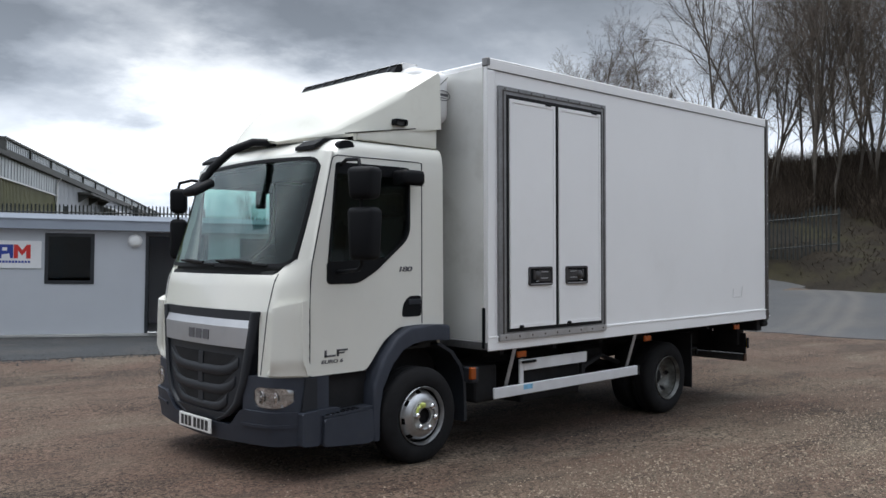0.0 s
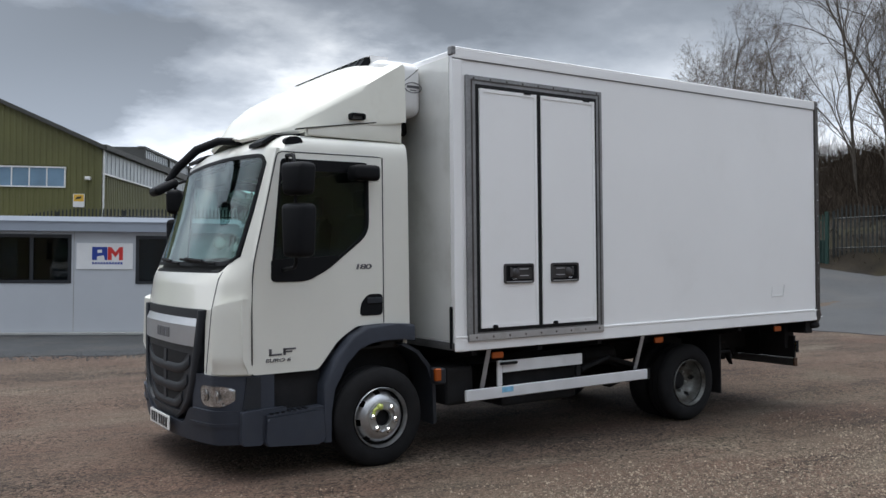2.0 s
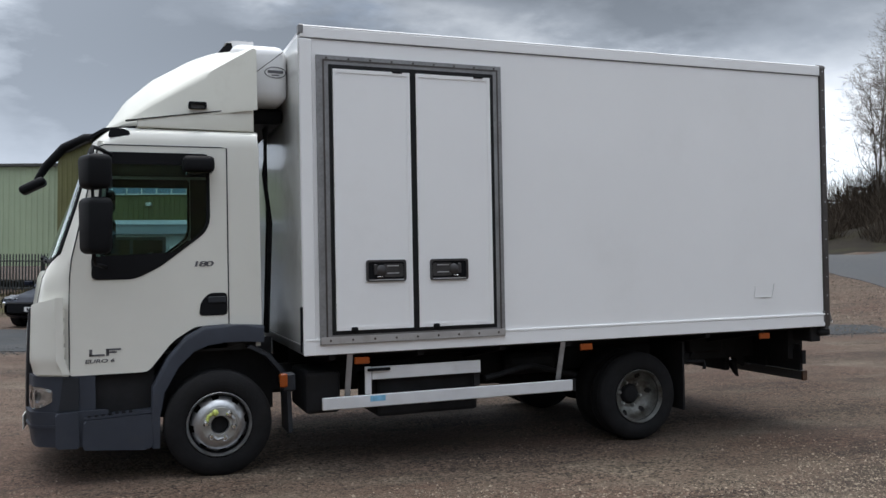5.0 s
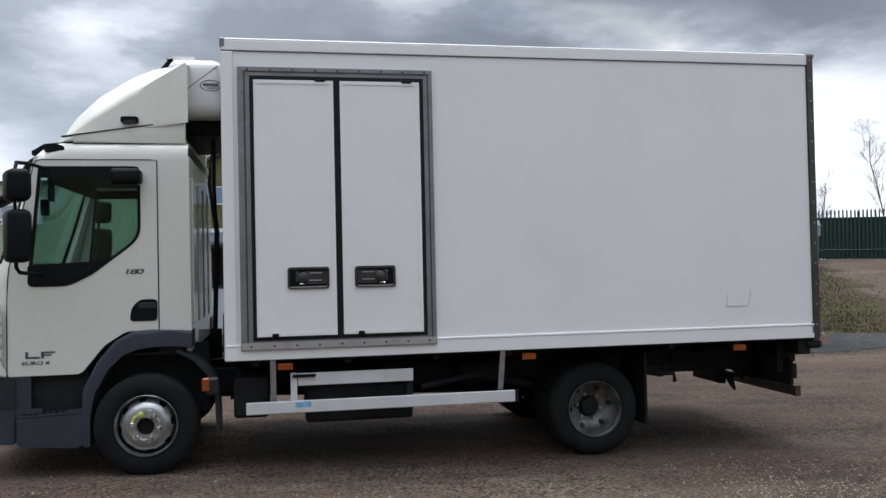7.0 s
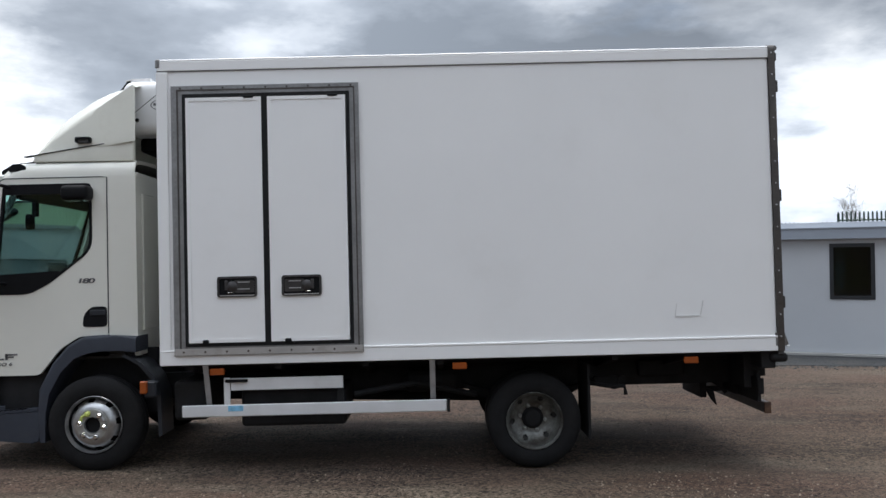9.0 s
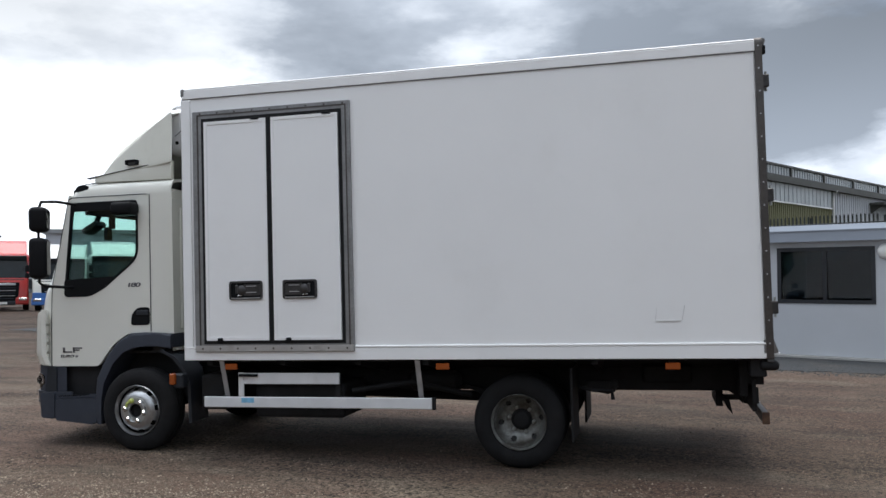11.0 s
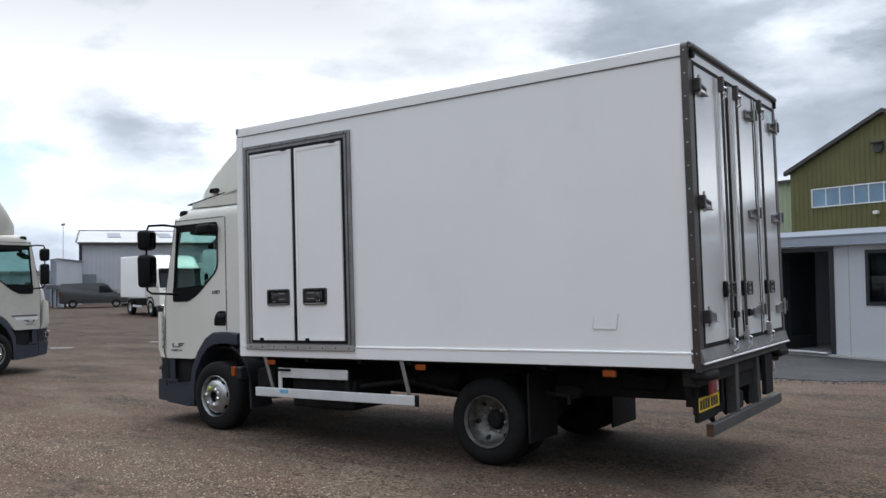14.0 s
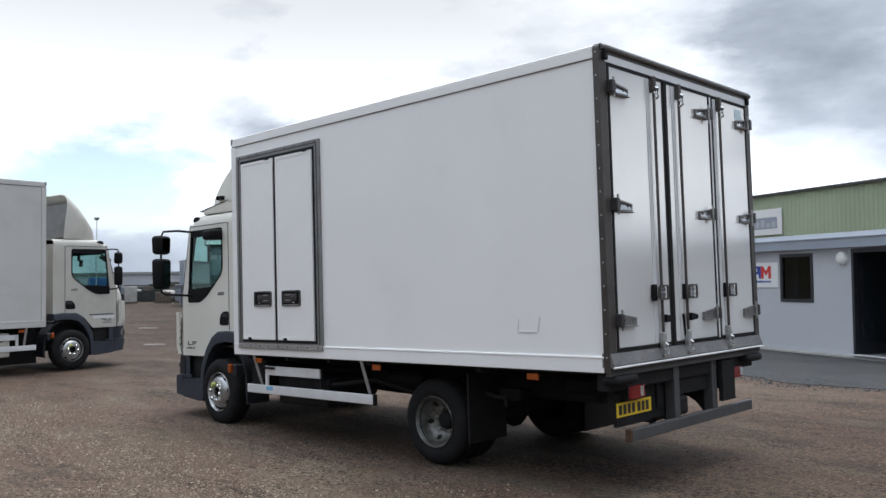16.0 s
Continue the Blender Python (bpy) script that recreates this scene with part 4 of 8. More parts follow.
def ribbed_parapet():
    """The higher roof edge over the side wall: ribbed sheets between dark rails."""
    root = group_root("rear_hall", SLANT @ Matrix.Translation((-7.25, 28.2, 0)) @ Matrix.Rotation(radians(-6.1), 4, "Z"), "long rear hall with dark roof edge and ribbed pale upper sheets", "warehouse")
    n0, n1 = 7.6, 88.0
    part("upper_wall", bx(-6.0, -0.12, n0 + 0.1, n1, 7.80, 8.60), M["dark_trim"], root)
    bm = bmn()
    for k in range(190):
        y = n0 + 0.15 + 0.42 * k
        box(bm, -0.12, -0.06, y, y + 0.28, 8.02, 8.60)
    part("ribbed_sheeting", bm, M["sheet_clear"], root, "pale vertical sheets along the roof edge")
    part("top_rail", bx(-0.4, 0.05, n0 - 0.05, n1, 8.60, 8.74), M["dark_trim"], root)
    part("bottom_rail", bx(-0.12, 0.10, n0 - 0.05, n1, 7.79, 8.02), M["dark_trim"], root)
    for k in range(15):
        y = n0 + 5.6 * k
        part("post", bx(-0.06, 0.04, y, y + 0.20, 8.02, 8.60), M["dark_trim"], root)
    part("end_infill", bx(-5.0, -0.06, n0, n0 + 0.1, 7.80, 8.66), M["dark_trim"], root)
    part("roof", bx(-6.2, -0.4, n0, n1, 8.60, 8.70), M["dark_trim"], root)


ribbed_parapet()


def pale_wing():
    root = group_root("pale_green_wing", SLANT, "pale green ribbed hall wing beside the olive gable", "warehouse")
    part("cladding", ribs(bmn(), -60, -19.3, lambda s: 1.4, lambda s: 7.25, 29.5, 0.35, 0.03), M["pale_green"], root)
    part("core", bx(-60, -19.3, 29.55, 60, 1.4, 7.24), M["pale_green"], root)
    part("roof_edge", bx(-60, -19.28, 29.25, 60, 7.25, 7.42), M["dark_trim"], root)
    bd = part("board", bx(-34.9, -31.08, 29.36, 29.42, 4.53, 6.33), M["white_frame"], root, "large white board with a faded blue picture")
    part("picture", bx(-34.2, -31.5, 29.345, 29.36, 4.95, 5.75), M["office_trim"], bd)
    for i in range(5):
        part("picture_patch", bx(-34.1 + i * 0.52, -33.75 + i * 0.52, 29.338, 29.345, 5.05, 5.35 + 0.12 * (i % 3)), M["grey_clad"], bd)
    part("line_bar", bx(-34.4, -34.1, 29.35, 29.36, 4.62, 4.76), M["grey_ink"], bd)


pale_wing()


# ---- lorries ----
YC = 6.18                                   # the lorry's middle line
OFF = (6.5, YC, 0.0)


def table(x, pts):
    if x <= pts[0][0]:
        return pts[0][1]
    for (a, p), (b, q) in zip(pts, pts[1:]):
        if x <= b:
            t = (x - a) / (b - a)
            return p + (q - p) * t
    return pts[-1][1]


NOSE = [(0.25, 3.245), (0.55, 3.20), (0.82, 3.20), (1.28, 3.215), (1.50, 3.25), (1.62, 3.31), (2.0, 3.465), (2.44, 3.625), (2.6, 3.70)]


def nose_x(z, q):
    """The cab's front, by height and by distance from the middle line."""
    q = abs(q)
    bow = table(z, [(1.3, 0.105), (1.62, 0.11), (2.44, 0.055)])
    corner = table(z, [(1.3, 0.17), (1.62, 0.12), (2.44, 0.05)])
    return table(z, NOSE) + bow * (q / 0.95) ** 2.4 + corner * max(0.0, (q - 0.88) / 0.15) ** 2


def edge_x(z):
    """The front edge of the cab door, where the nose panels end."""
    return table(z, [(0.8, 3.506), (1.5, 3.514), (1.6, 3.522), (2.43, 3.709), (2.6, 3.75)])


def front_skin(bm, z0, z1, q0, q1, nz=6, nq=24, proud=0.0, thick=0.02):
    """A piece of the cab's front, between heights (numbers or functions of q)."""
    f0 = z0 if callable(z0) else (lambda q: z0)
    f1 = z1 if callable(z1) else (lambda q: z1)

    def f(u, v):
        q = q0 + (q1 - q0) * u
        z = f0(q) + (f1(q) - f0(q)) * v
        return (min(nose_x(z, q), edge_x(z)) - proud, YC + q, z)
    return sheet(bm, f, nq, nz, (thick, 0, 0))


def wheel(root, c, out, deep, front, dual):
    """A wheel; out is -1 on the near side, 1 on the far side."""
    x, y, z = c
    R, W = 0.383, 0.215
    w = part("wheel", lathe(bmn(), [(0.235, 0.0), (0.25, -0.012), (0.30, -0.018), (0.345, -0.006), (0.372, 0.012), (R, 0.03), (R, 0.07), (R - 0.008, 0.072), (R - 0.008, 0.082), (R, 0.084), (R, 0.131), (R - 0.008, 0.133), (R - 0.008, 0.143), (R, 0.145), (R, W - 0.03), (0.372, W - 0.012), (0.345, W + 0.006), (0.25, W + 0.012), (0.235, W)], (0, 0, 0), "y", 48), M["tyre"], root, "black rubber tyre", smooth=40)
    w.location = (x - OFF[0], y - OFF[1], z - OFF[2])
    if out > 0:
        w.rotation_euler = (0, 0, math.pi)
    flange = [(0.216, 0.025), (0.221, 0.008), (0.228, -0.002), (0.233, -0.012), (0.229, -0.017), (0.224, -0.008), (0.213, 0.014)]
    part("rim_flange", lathe(bmn(), flange, (0, 0, 0), "y", 48), M["rim"] if front else M["rim_old"], w, "bright rim edge" if front else "dull rim edge", smooth=50)
    # dirty steel recess, coloured near-black to carry its shadow
    part("rim_well", lathe(bmn(), [(0.2145, 0.02), (0.210, 0.06), (0.206, 0.11), (0.200, 0.145), (0.165, 0.148)], (0, 0, 0), "y", 48), M["rim_well"], w, "dirty rim well, its shade painted near-black", smooth=60)
    bm = bmn()
    ring = [(0.209, 0.075), (0.205, 0.050), (0.195, 0.022), (0.180, -0.002), (0.162, -0.020), (0.145, -0.031), (0.134, -0.035), (0.064, -0.035), (0.060, 0.02)] if front else [(0.212, 0.030), (0.204, 0.075), (0.194, 0.102), (0.186, 0.116), (0.172, 0.130), (0.159, 0.140), (0.150, 0.145), (0.128, 0.158), (0.114, 0.163), (0.066, 0.163)]
    n = 48 if front else 96
    rows = [[bm.verts.new((r * math.cos(2 * math.pi * i / n), a, r * math.sin(2 * math.pi * i / n))) for i in range(n)] for r, a in ring]
    gaps = {1: (0, 1), 2: (0, 1)} if front else {2: (1, 2), 3: (0, 1, 2, 3), 4: (0, 1, 2, 3), 5: (1, 2)}
    step = 6 if front else 16
    for k, (A, B) in enumerate(zip(rows, rows[1:])):
        for i in range(n):
            if i % step in gaps.get(k, ()):
                continue
            bm.faces.new((A[i], A[(i + 1) % n], B[(i + 1) % n], B[i]))
    part("wheel_disc", bm, M["rim"] if front else M["rim_old"], w, "dished steel disc with hand holes" if front else "dirty grey hollow wheel disc", smooth=60)
    part("brake_drum", lathe(bmn(), [(0.0, 0.17), (0.20, 0.17), (0.20, 0.21), (0.0, 0.21)], (0, 0, 0), "y", 24), M["chassis"], w)
    if front:
        part("hub_plate", lathe(bmn(), [(0.128, -0.036), (0.126, -0.041), (0.068, -0.043), (0.064, -0.036)], (0, 0, 0), "y", 40), M["hub_steel"], w, "grey hub plate", smooth=30)
        part("hub_cap", lathe(bmn(), [(0.0, 0.012), (0.055, 0.012), (0.062, -0.02)], (0, 0, 0), "y", 28), M["chassis"], w, smooth=40)
    else:
        part("hub_cap", lathe(bmn(), [(0.0, 0.118), (0.058, 0.116), (0.066, 0.120), (0.076, 0.130), (0.080, 0.156), (0.090, 0.158), (0.090, 0.165), (0.0, 0.165)], (0, 0, 0), "y", 28), M["chassis"], w, "rusty dark axle hub", smooth=40)
    for i in range(6):
        a = 2 * math.pi * i / 6 + 0.87
        rr, nr = (0.098, 0.0235) if front else (0.106, 0.016)
        y0 = -0.041 if front else 0.162
        part("wheel_nut", lathe(bmn(), [(0.0, y0 - 0.036), (nr * 0.6, y0 - 0.034), (nr, y0 - 0.022), (nr, y0), (0.0, y0)], (rr * math.cos(a), 0, rr * math.sin(a)), "y", 8), M["nut"] if front and i in (1,) else M["chrome"] if front else M["hub_steel"], w)
    if front:
        for i in (1, 3, 5):
            a0, a1 = (2 * math.pi * (i + j) / 6 + 0.87 for j in (0, 1))
            part("nut_link", tube(bmn(), [(0.098 * math.cos(a0), -0.046, 0.098 * math.sin(a0)), (0.105 * math.cos((a0 + a1) / 2), -0.046, 0.105 * math.sin((a0 + a1) / 2)), (0.098 * math.cos(a1), -0.046, 0.098 * math.sin(a1))], 0.013, 8), M["nut"] if i == 1 else M["rim"], w, "pale nut link")
    if dual:
        t2 = part("inner_tyre", lathe(bmn(), [(0.235, 0.0), (0.30, -0.018), (0.372, 0.012), (R, 0.03), (R, W - 0.03), (0.372, W - 0.012), (0.30, W + 0.018), (0.235, W), (0.2, W)], (0, 0.262, 0), "y", 40), M["tyre"], w, smooth=40)
    return w


def cab(root):
    zb = 0.81
    # front panel over the grille, screen, roof
    part("front_panel", front_skin(bmn(), 1.28, lambda q: 1.535 + 0.125 * smooth01((abs(q) - 0.80) / 0.14), -1.027, 1.027, 6, 60), M["cab_white"], root, smooth=50)
    for sg in (-1, 1):
        a, b = (0.74, 1.027) if sg > 0 else (-1.027, -0.74)
        part("corner_panel", front_skin(bmn(), lambda q: 0.80 + 0.03 * max(0, abs(q) - 0.74), 1.28, a, b, 6, 12), M["cab_white"], root, smooth=50)
        # raised air deflector on the corner
        def defl(u, v, sg=sg):
            foot = 0.055 * (1 - smooth01(v / 0.16))
            q = sg * (0.885 - foot + (0.155 + foot) * u)
            z = 0.825 + (0.475 + 0.06 * u) * v
            lift = (0.012 + 0.046 * smooth01(u / 0.18)) * (0.30 + 0.70 * smooth01(v / 0.22))
            return (min(nose_x(z, q), 3.485) - lift, YC + q + sg * 0.03 * u, z)
        df = part("corner_deflector", sheet(bmn(), defl, 14, 16, (0.05, 0, 0)), M["cab_white"], root, "white air deflector on the cab corner", smooth=50)
        # only shading lies here; a cream strip stands in for it
        part("deflector_slot", front_skin(bmn(), 0.88, 1.24, sg * 0.855 if sg > 0 else -0.87, sg * 0.87 if sg > 0 else -0.855, 6, 2, 0.004, 0.02), M["fairing"], df)
        for k in range(5):
            part("deflector_vane", bx(3.470, 3.486, YC + sg * 1.052 - 0.012, YC + sg * 1.052 + 0.012, 0.87 + k * 0.088, 0.93 + k * 0.088), M["fairing"], df, off=OFF)
        part("shut_line", bx(3.50, 3.53, *sorted((YC + sg * 0.985, YC + sg * 1.018)), 0.82, 1.48), M["plastic_dark"], root, off=OFF)
        def seam(u, v, sg=sg):
            q = sg * (0.765 + 0.085 * v + 0.007 * u)
            z = 0.82 + 0.735 * v
            return (nose_x(z, q) - 0.0025, YC + q, z)
        part("panel_seam", sheet(bmn(), seam, 1, 14, (0.01, 0, 0)), M["plastic_dark"], root)
        # screen pillar
        def pillar(u, v, sg=sg):
            q = sg * (0.952 + 0.075 * u)
            z = 1.655 + 0.805 * v
            return (min(nose_x(z, q), edge_x(z)), YC + q, z)
        part("screen_pillar", sheet(bmn(), pillar, 5, 12, (0.05, -sg * 0.03, 0)), M["cab_white"], root, smooth=50)

    def top(q):
        e = max(0.0, (abs(q) - 0.83) / 0.125)
        return 2.425 + 0.035 * (1 - (q / 0.95) ** 2) - 0.09 * (1 - math.sqrt(max(0.0, 1 - min(e, 1.0) ** 2)))

    def low(q):
        e = max(0.0, (abs(q) - 0.80) / 0.155)
        return 1.60 + 0.09 * (1 - math.sqrt(max(0.0, 1 - min(e, 1.0) ** 2)))
    part("screen_header", front_skin(bmn(), top, lambda q: 2.478 - 0.02 * abs(q), -0.955, 0.955, 3, 48, 0.0, 0.03), M["cab_white"], root, smooth=50)
    sc = part("windscreen", front_skin(bmn(), low, top, -0.95, 0.95, 10, 48, 0.004, 0.006), M["glass"], root, "large curved tinted windscreen", smooth=60)
    sc.visible_shadow = False
    # black ceramic border of the screen
    for z0, z1 in ((low, lambda q: low(q) + 0.03), (lambda q: top(q) - 0.03, top)):
        part("screen_border", front_skin(bmn(), z0, z1, -0.952, 0.952, 2, 48, 0.008, 0.012), M["black"], sc, smooth=60)
    for sg in (-1, 1):
        a, b = sorted((sg * 0.925, sg * 0.95))
        part("screen_border", front_skin(bmn(), lambda q: low(q) + 0.03, lambda q: top(q) - 0.03, a, b, 10, 3, 0.008, 0.012), M["black"], sc, smooth=60)
    part("scuttle", front_skin(bmn(), 1.53, low, -0.90, 0.90, 3, 40, -0.035, 0.06), M["black"], root, "black wiper scuttle", smooth=60)
    part("panel_lip", front_skin(bmn(), 1.525, lambda q: 1.545 + 0.10 * smooth01((abs(q) - 0.80) / 0.14), -0.93, 0.93, 2, 40, -0.004, 0.05), M["cab_white"], root, smooth=60)
    for q0, q1 in ((-0.72, -0.05), (-0.02, 0.62)):
        bm = bmn()
        pts = [(nose_x(1.63 + 0.02 * t, q0 + (q1 - q0) * t) - 0.025, YC + q0 + (q1 - q0) * t, 1.615 + 0.035 * t) for t in (0, 0.25, 0.5, 0.75, 1)]
        tube(bm, pts, 0.009, 6)
        tube(bm, [(p[0] - 0.012, p[1], p[2] + 0.012) for p in pts[1:4]], 0.012, 6)
        part("wiper", bm, M["black"], root, "black wiper arm")

    def roof(u, v):
        k = 2 * v - 1
        e = 1 - (1 - abs(k)) ** 1.9
        q = math.copysign(1.0275 * e, k)
        xf = nose_x(2.46, q) + (0.02 if e > 0.93 else 0.0)
        x = xf + (4.83 - xf) * u ** 1.4
        high = 0.03 + 0.125 * smooth01((u + 0.03) / 0.30)
        return (x, YC + q, 2.437 + high * (0.80 * (1 - e ** 40) ** 0.5 + 0.20 * (1 - e ** 5)))
    part("roof_skin", sheet(bmn(), roof, 18, 72, (0, 0, -0.03)), M["cab_white"], root, smooth=70)
    # sides
    win = rounded([(3.655, 1.475), (3.95, 1.475), (4.12, 1.56), (4.475, 1.83), (4.475, 2.385), (3.745, 2.385)], [0.05, 0.06, 0.05, 0.10, 0.05, 0.03], 4)
    door = rounded([(3.515, 0.81), (4.03, 0.81), (4.20, 1.02), (4.36, 1.12), (4.595, 1.12), (4.595, 2.43), (3.715, 2.43), (3.525, 1.60)], [0.02, 0.04, 0.05, 0.04, 0.01, 0.05, 0.06, 0.05], 4)
    for sg in (-1, 1):
        ys = YC + sg * 1.03
        yi = YC + sg * 0.995
        bm = bmn()
        A = [bm.verts.new((p[0], ys, p[1])) for p in door]
        B = [bm.verts.new((p[0], ys, p[1])) for p in win]
        ea = [bm.edges.new((A[i], A[(i + 1) % len(A)])) for i in range(len(A))]
        eb = [bm.edges.new((B[i], B[(i + 1) % len(B)])) for i in range(len(B))]
        bmesh.ops.triangle_fill(bm, edges=ea + eb, use_beauty=True)
        inner = [f for f in bm.faces if all(any(v is w for w in B) for v in f.verts)]
        bmesh.ops.delete(bm, geom=inner, context="FACES_ONLY")
        r = bmesh.ops.extrude_face_region(bm, geom=bm.faces[:])
        for v in [g for g in r["geom"] if isinstance(g, bmesh.types.BMVert)]:
            v.co.y = yi
        dr = part("cab_door", bm, M["cab_white"], root, "white cab door with dropped window line", off=OFF)
        gl = part("door_window", prism(bmn(), [(YC * 0 + p[0], p[1]) for p in win], "y", YC + sg * 1.012, YC + sg * 1.007), M["glass"], dr, "tinted door glass", off=OFF)
        gl.visible_shadow = False
        bm = bmn()
        w2 = [(4.05 + (p[0] - 4.05) * 0.945, 1.95 + (p[1] - 1.95) * 0.94) for p in win]
        ring_prism(bm, win, w2, "y", YC + sg * 1.034, YC + sg * 1.0)
        part("window_seal", bm, M["black"], dr, "black window surround", off=OFF)
        part("window_foot", prism(bmn(), rounded([(3.665, 1.485), (3.945, 1.485), (4.10, 1.56), (4.22, 1.665), (3.66, 1.64)], 0.03), "y", YC + sg * 1.036, YC + sg * 1.0), M["black"], dr, "black lower window trim", off=OFF)
        part("head_trim", prism(bmn(), [(3.74, 2.30), (4.46, 2.30), (4.46, 2.38), (3.755, 2.38)], "y", YC + sg * 1.0335, YC + sg * 1.0), M["black"], dr, off=OFF)
        part("door_seam", tube(bmn(), [(3.511, ys, 0.81), (3.512, ys, 1.25), (3.520, ys, 1.50), (3.532, ys, 1.62), (3.632, ys, 2.05), (3.708, ys, 2.385), (3.722, ys, 2.42), (3.76, ys, 2.435), (4.55, ys, 2.435), (4.60, ys, 2.43), (4.60, ys, 1.14)], 0.0045, 6), M["plastic_dark"], dr, "dark shut line round the door", off=OFF)
        hd = part("handle_recess", prism(bmn(), rounded([(4.385, 1.195), (4.59, 1.195), (4.59, 1.362), (4.46, 1.362), (4.40, 1.30)], 0.035), "y", YC + sg * 1.034, YC + sg * 1.02), M["black"], dr, "black door handle recess", off=OFF)
        part("door_handle", bx(4.45, 4.58, YC + sg * 1.038 - 0.006, YC + sg * 1.038 + 0.006, 1.29, 1.335, bevel=0.004), M["plastic_dark"], hd, off=OFF)
        part("side_panel", prism(bmn(), rounded([(4.604, 1.10), (4.84, 1.10), (4.835, 2.44), (4.604, 2.44)], 0.012), "y", YC + sg * 1.028, YC + sg * 0.99), M["cab_white"], root, off=OFF)
        part("roof_rail", bx(3.735, 4.838, *sorted((YC + sg * 0.96, YC + sg * 1.02)), 2.38, 2.45, bevel=0.004), M["cab_white"], root, off=OFF)
        part("marker_lamp", prism(bmn(), rounded([(3.785, 2.490), (3.93, 2.500), (3.925, 2.540), (3.88, 2.556), (3.82, 2.552), (3.785, 2.530)], 0.016), "y", YC + sg * 1.018, YC + sg * 0.92, 0.008, 2), M["black"], root, "black roof marker lamp", off=OFF)
        # entry step, arch and mudguard
        st = part("entry_step", prism(bmn(), rounded([(3.59, 0.30), (4.02, 0.265), (4.06, 0.30), (4.06, 0.52), (3.60, 0.50)], 0.02), "y", YC + sg * 1.095, YC + sg * 0.75, 0.012), M["plastic"], root, "slate grey entry step", off=OFF)
        for k in range(7):
            part("step_slot", bx(3.625 + k * 0.045, 3.648 + k * 0.045, YC + sg * 1.05 - 0.033, YC + sg * 1.05 + 0.033, 0.519 + k * 0.0022, 0.532 + k * 0.0022), M["black"], st, off=OFF)
        part("step_ledge", prism(bmn(), [(3.60, 0.505), (4.06, 0.525), (4.06, 0.545), (3.60, 0.522)], "y", YC + sg * 1.085, YC + sg * 0.9), M["plastic"], st, off=OFF)
        # the well is unlit; its shade is put into the near-black colour
        part("step_well", bx(3.56, 4.07, YC + sg * 0.95 - 0.02, YC + sg * 0.95 + 0.02, 0.5, 0.83), M["chassis"], root, "step well, painted near-black for its shade", off=OFF)
        outer = [(4.045, 0.27), (4.045, 0.50), (4.05, 0.70), (4.16, 0.91), (4.29, 1.055), (4.42, 1.122), (4.56, 1.128), (4.70, 1.122), (4.845, 1.112)]
        inner2 = [(4.10, 0.27), (4.105, 0.50), (4.135, 0.66), (4.235, 0.84), (4.345, 0.945), (4.45, 0.985), (4.57, 1.0), (4.70, 1.0), (4.845, 0.985)]
        bm = bmn()
        V = [[bm.verts.new((p[0], yy, p[1])) for p in pts] for yy in (YC + sg * 1.10, YC + sg * 0.80) for pts in (outer, inner2)]
        for i in range(len(outer) - 1):
            bm.faces.new((V[0][i], V[0][i + 1], V[1][i + 1], V[1][i]))
            bm.faces.new((V[2][i], V[3][i], V[3][i + 1], V[2][i + 1]))
            bm.faces.new((V[0][i], V[2][i], V[2][i + 1], V[0][i + 1]))
            bm.faces.new((V[1][i], V[1][i + 1], V[3][i + 1], V[3][i]))
        bm.faces.new((V[0][0], V[1][0], V[3][0], V[2][0]))
        bm.faces.new((V[0][-1], V[2][-1], V[3][-1], V[1][-1]))
        bmesh.ops.bevel(bm, geom=[e for e in bm.edges if all(abs(v.co.y - (YC + sg * 1.10)) < 1e-6 for v in e.verts) and any(v in V[0] for v in e.verts) and all(v in V[0] for v in e.verts)], offset=0.03, segments=3, profile=0.5, affect="EDGES")
        part("wheel_arch", bm, M["plastic"], root, "slate grey plastic wheel arch", off=OFF, smooth=35)
        bm = bmn()

        def guard(u, v, sg=sg):
            gx = table(u, [(0, 4.72), (0.2, 4.86), (0.4, 4.96), (0.6, 5.01), (1, 5.02)])
            gz = table(u, [(0, 0.955), (0.2, 0.88), (0.4, 0.76), (0.6, 0.62), (1, 0.29)])
            return (gx, YC + sg * (1.09 - 0.30 * v), gz)
        sheet(bm, guard, 10, 2, (0.03, 0, 0.015))
        part("mudguard_tail", bm, M["plastic_dark"], root, "dark rear mudguard flap", off=OFF, smooth=60)
        part("arch_liner", bx(4.06, 4.95, YC + sg * 0.78 - 0.01, YC + sg * 0.78 + 0.01, 0.45, 1.0), M["chassis"], root, off=OFF)
        am = part("lamp_bracket", bx(4.955, 5.05, YC + sg * 1.19 - 0.05, YC + sg * 1.19 + 0.05, 0.63, 0.76, bevel=0.012), M["plastic_dark"], root, off=OFF)
        part("side_repeater", bx(4.93, 4.985, YC + sg * 1.25 - 0.022, YC + sg * 1.25 + 0.022, 0.665, 0.765, bevel=0.008), M["amber"], am, "amber side repeater", off=OFF)
        # mirrors on their arm
        mx, my = 3.72, YC + sg * 1.41
        ar = part("mirror_arm", tube(bmn(), [(3.80, YC + sg * 1.02, 2.365), (3.72, YC + sg * 1.20, 2.385), (3.69, my - sg * 0.03, 2.37), (3.685, my, 2.30), (3.69, my + sg * 0.005, 1.95), (3.69, my, 1.62), (3.70, my - sg * 0.05, 1.585), (3.76, YC + sg * 1.02, 1.565)], 0.014, 8), M["black"], root, "black tubular mirror arm", off=OFF, smooth=60)
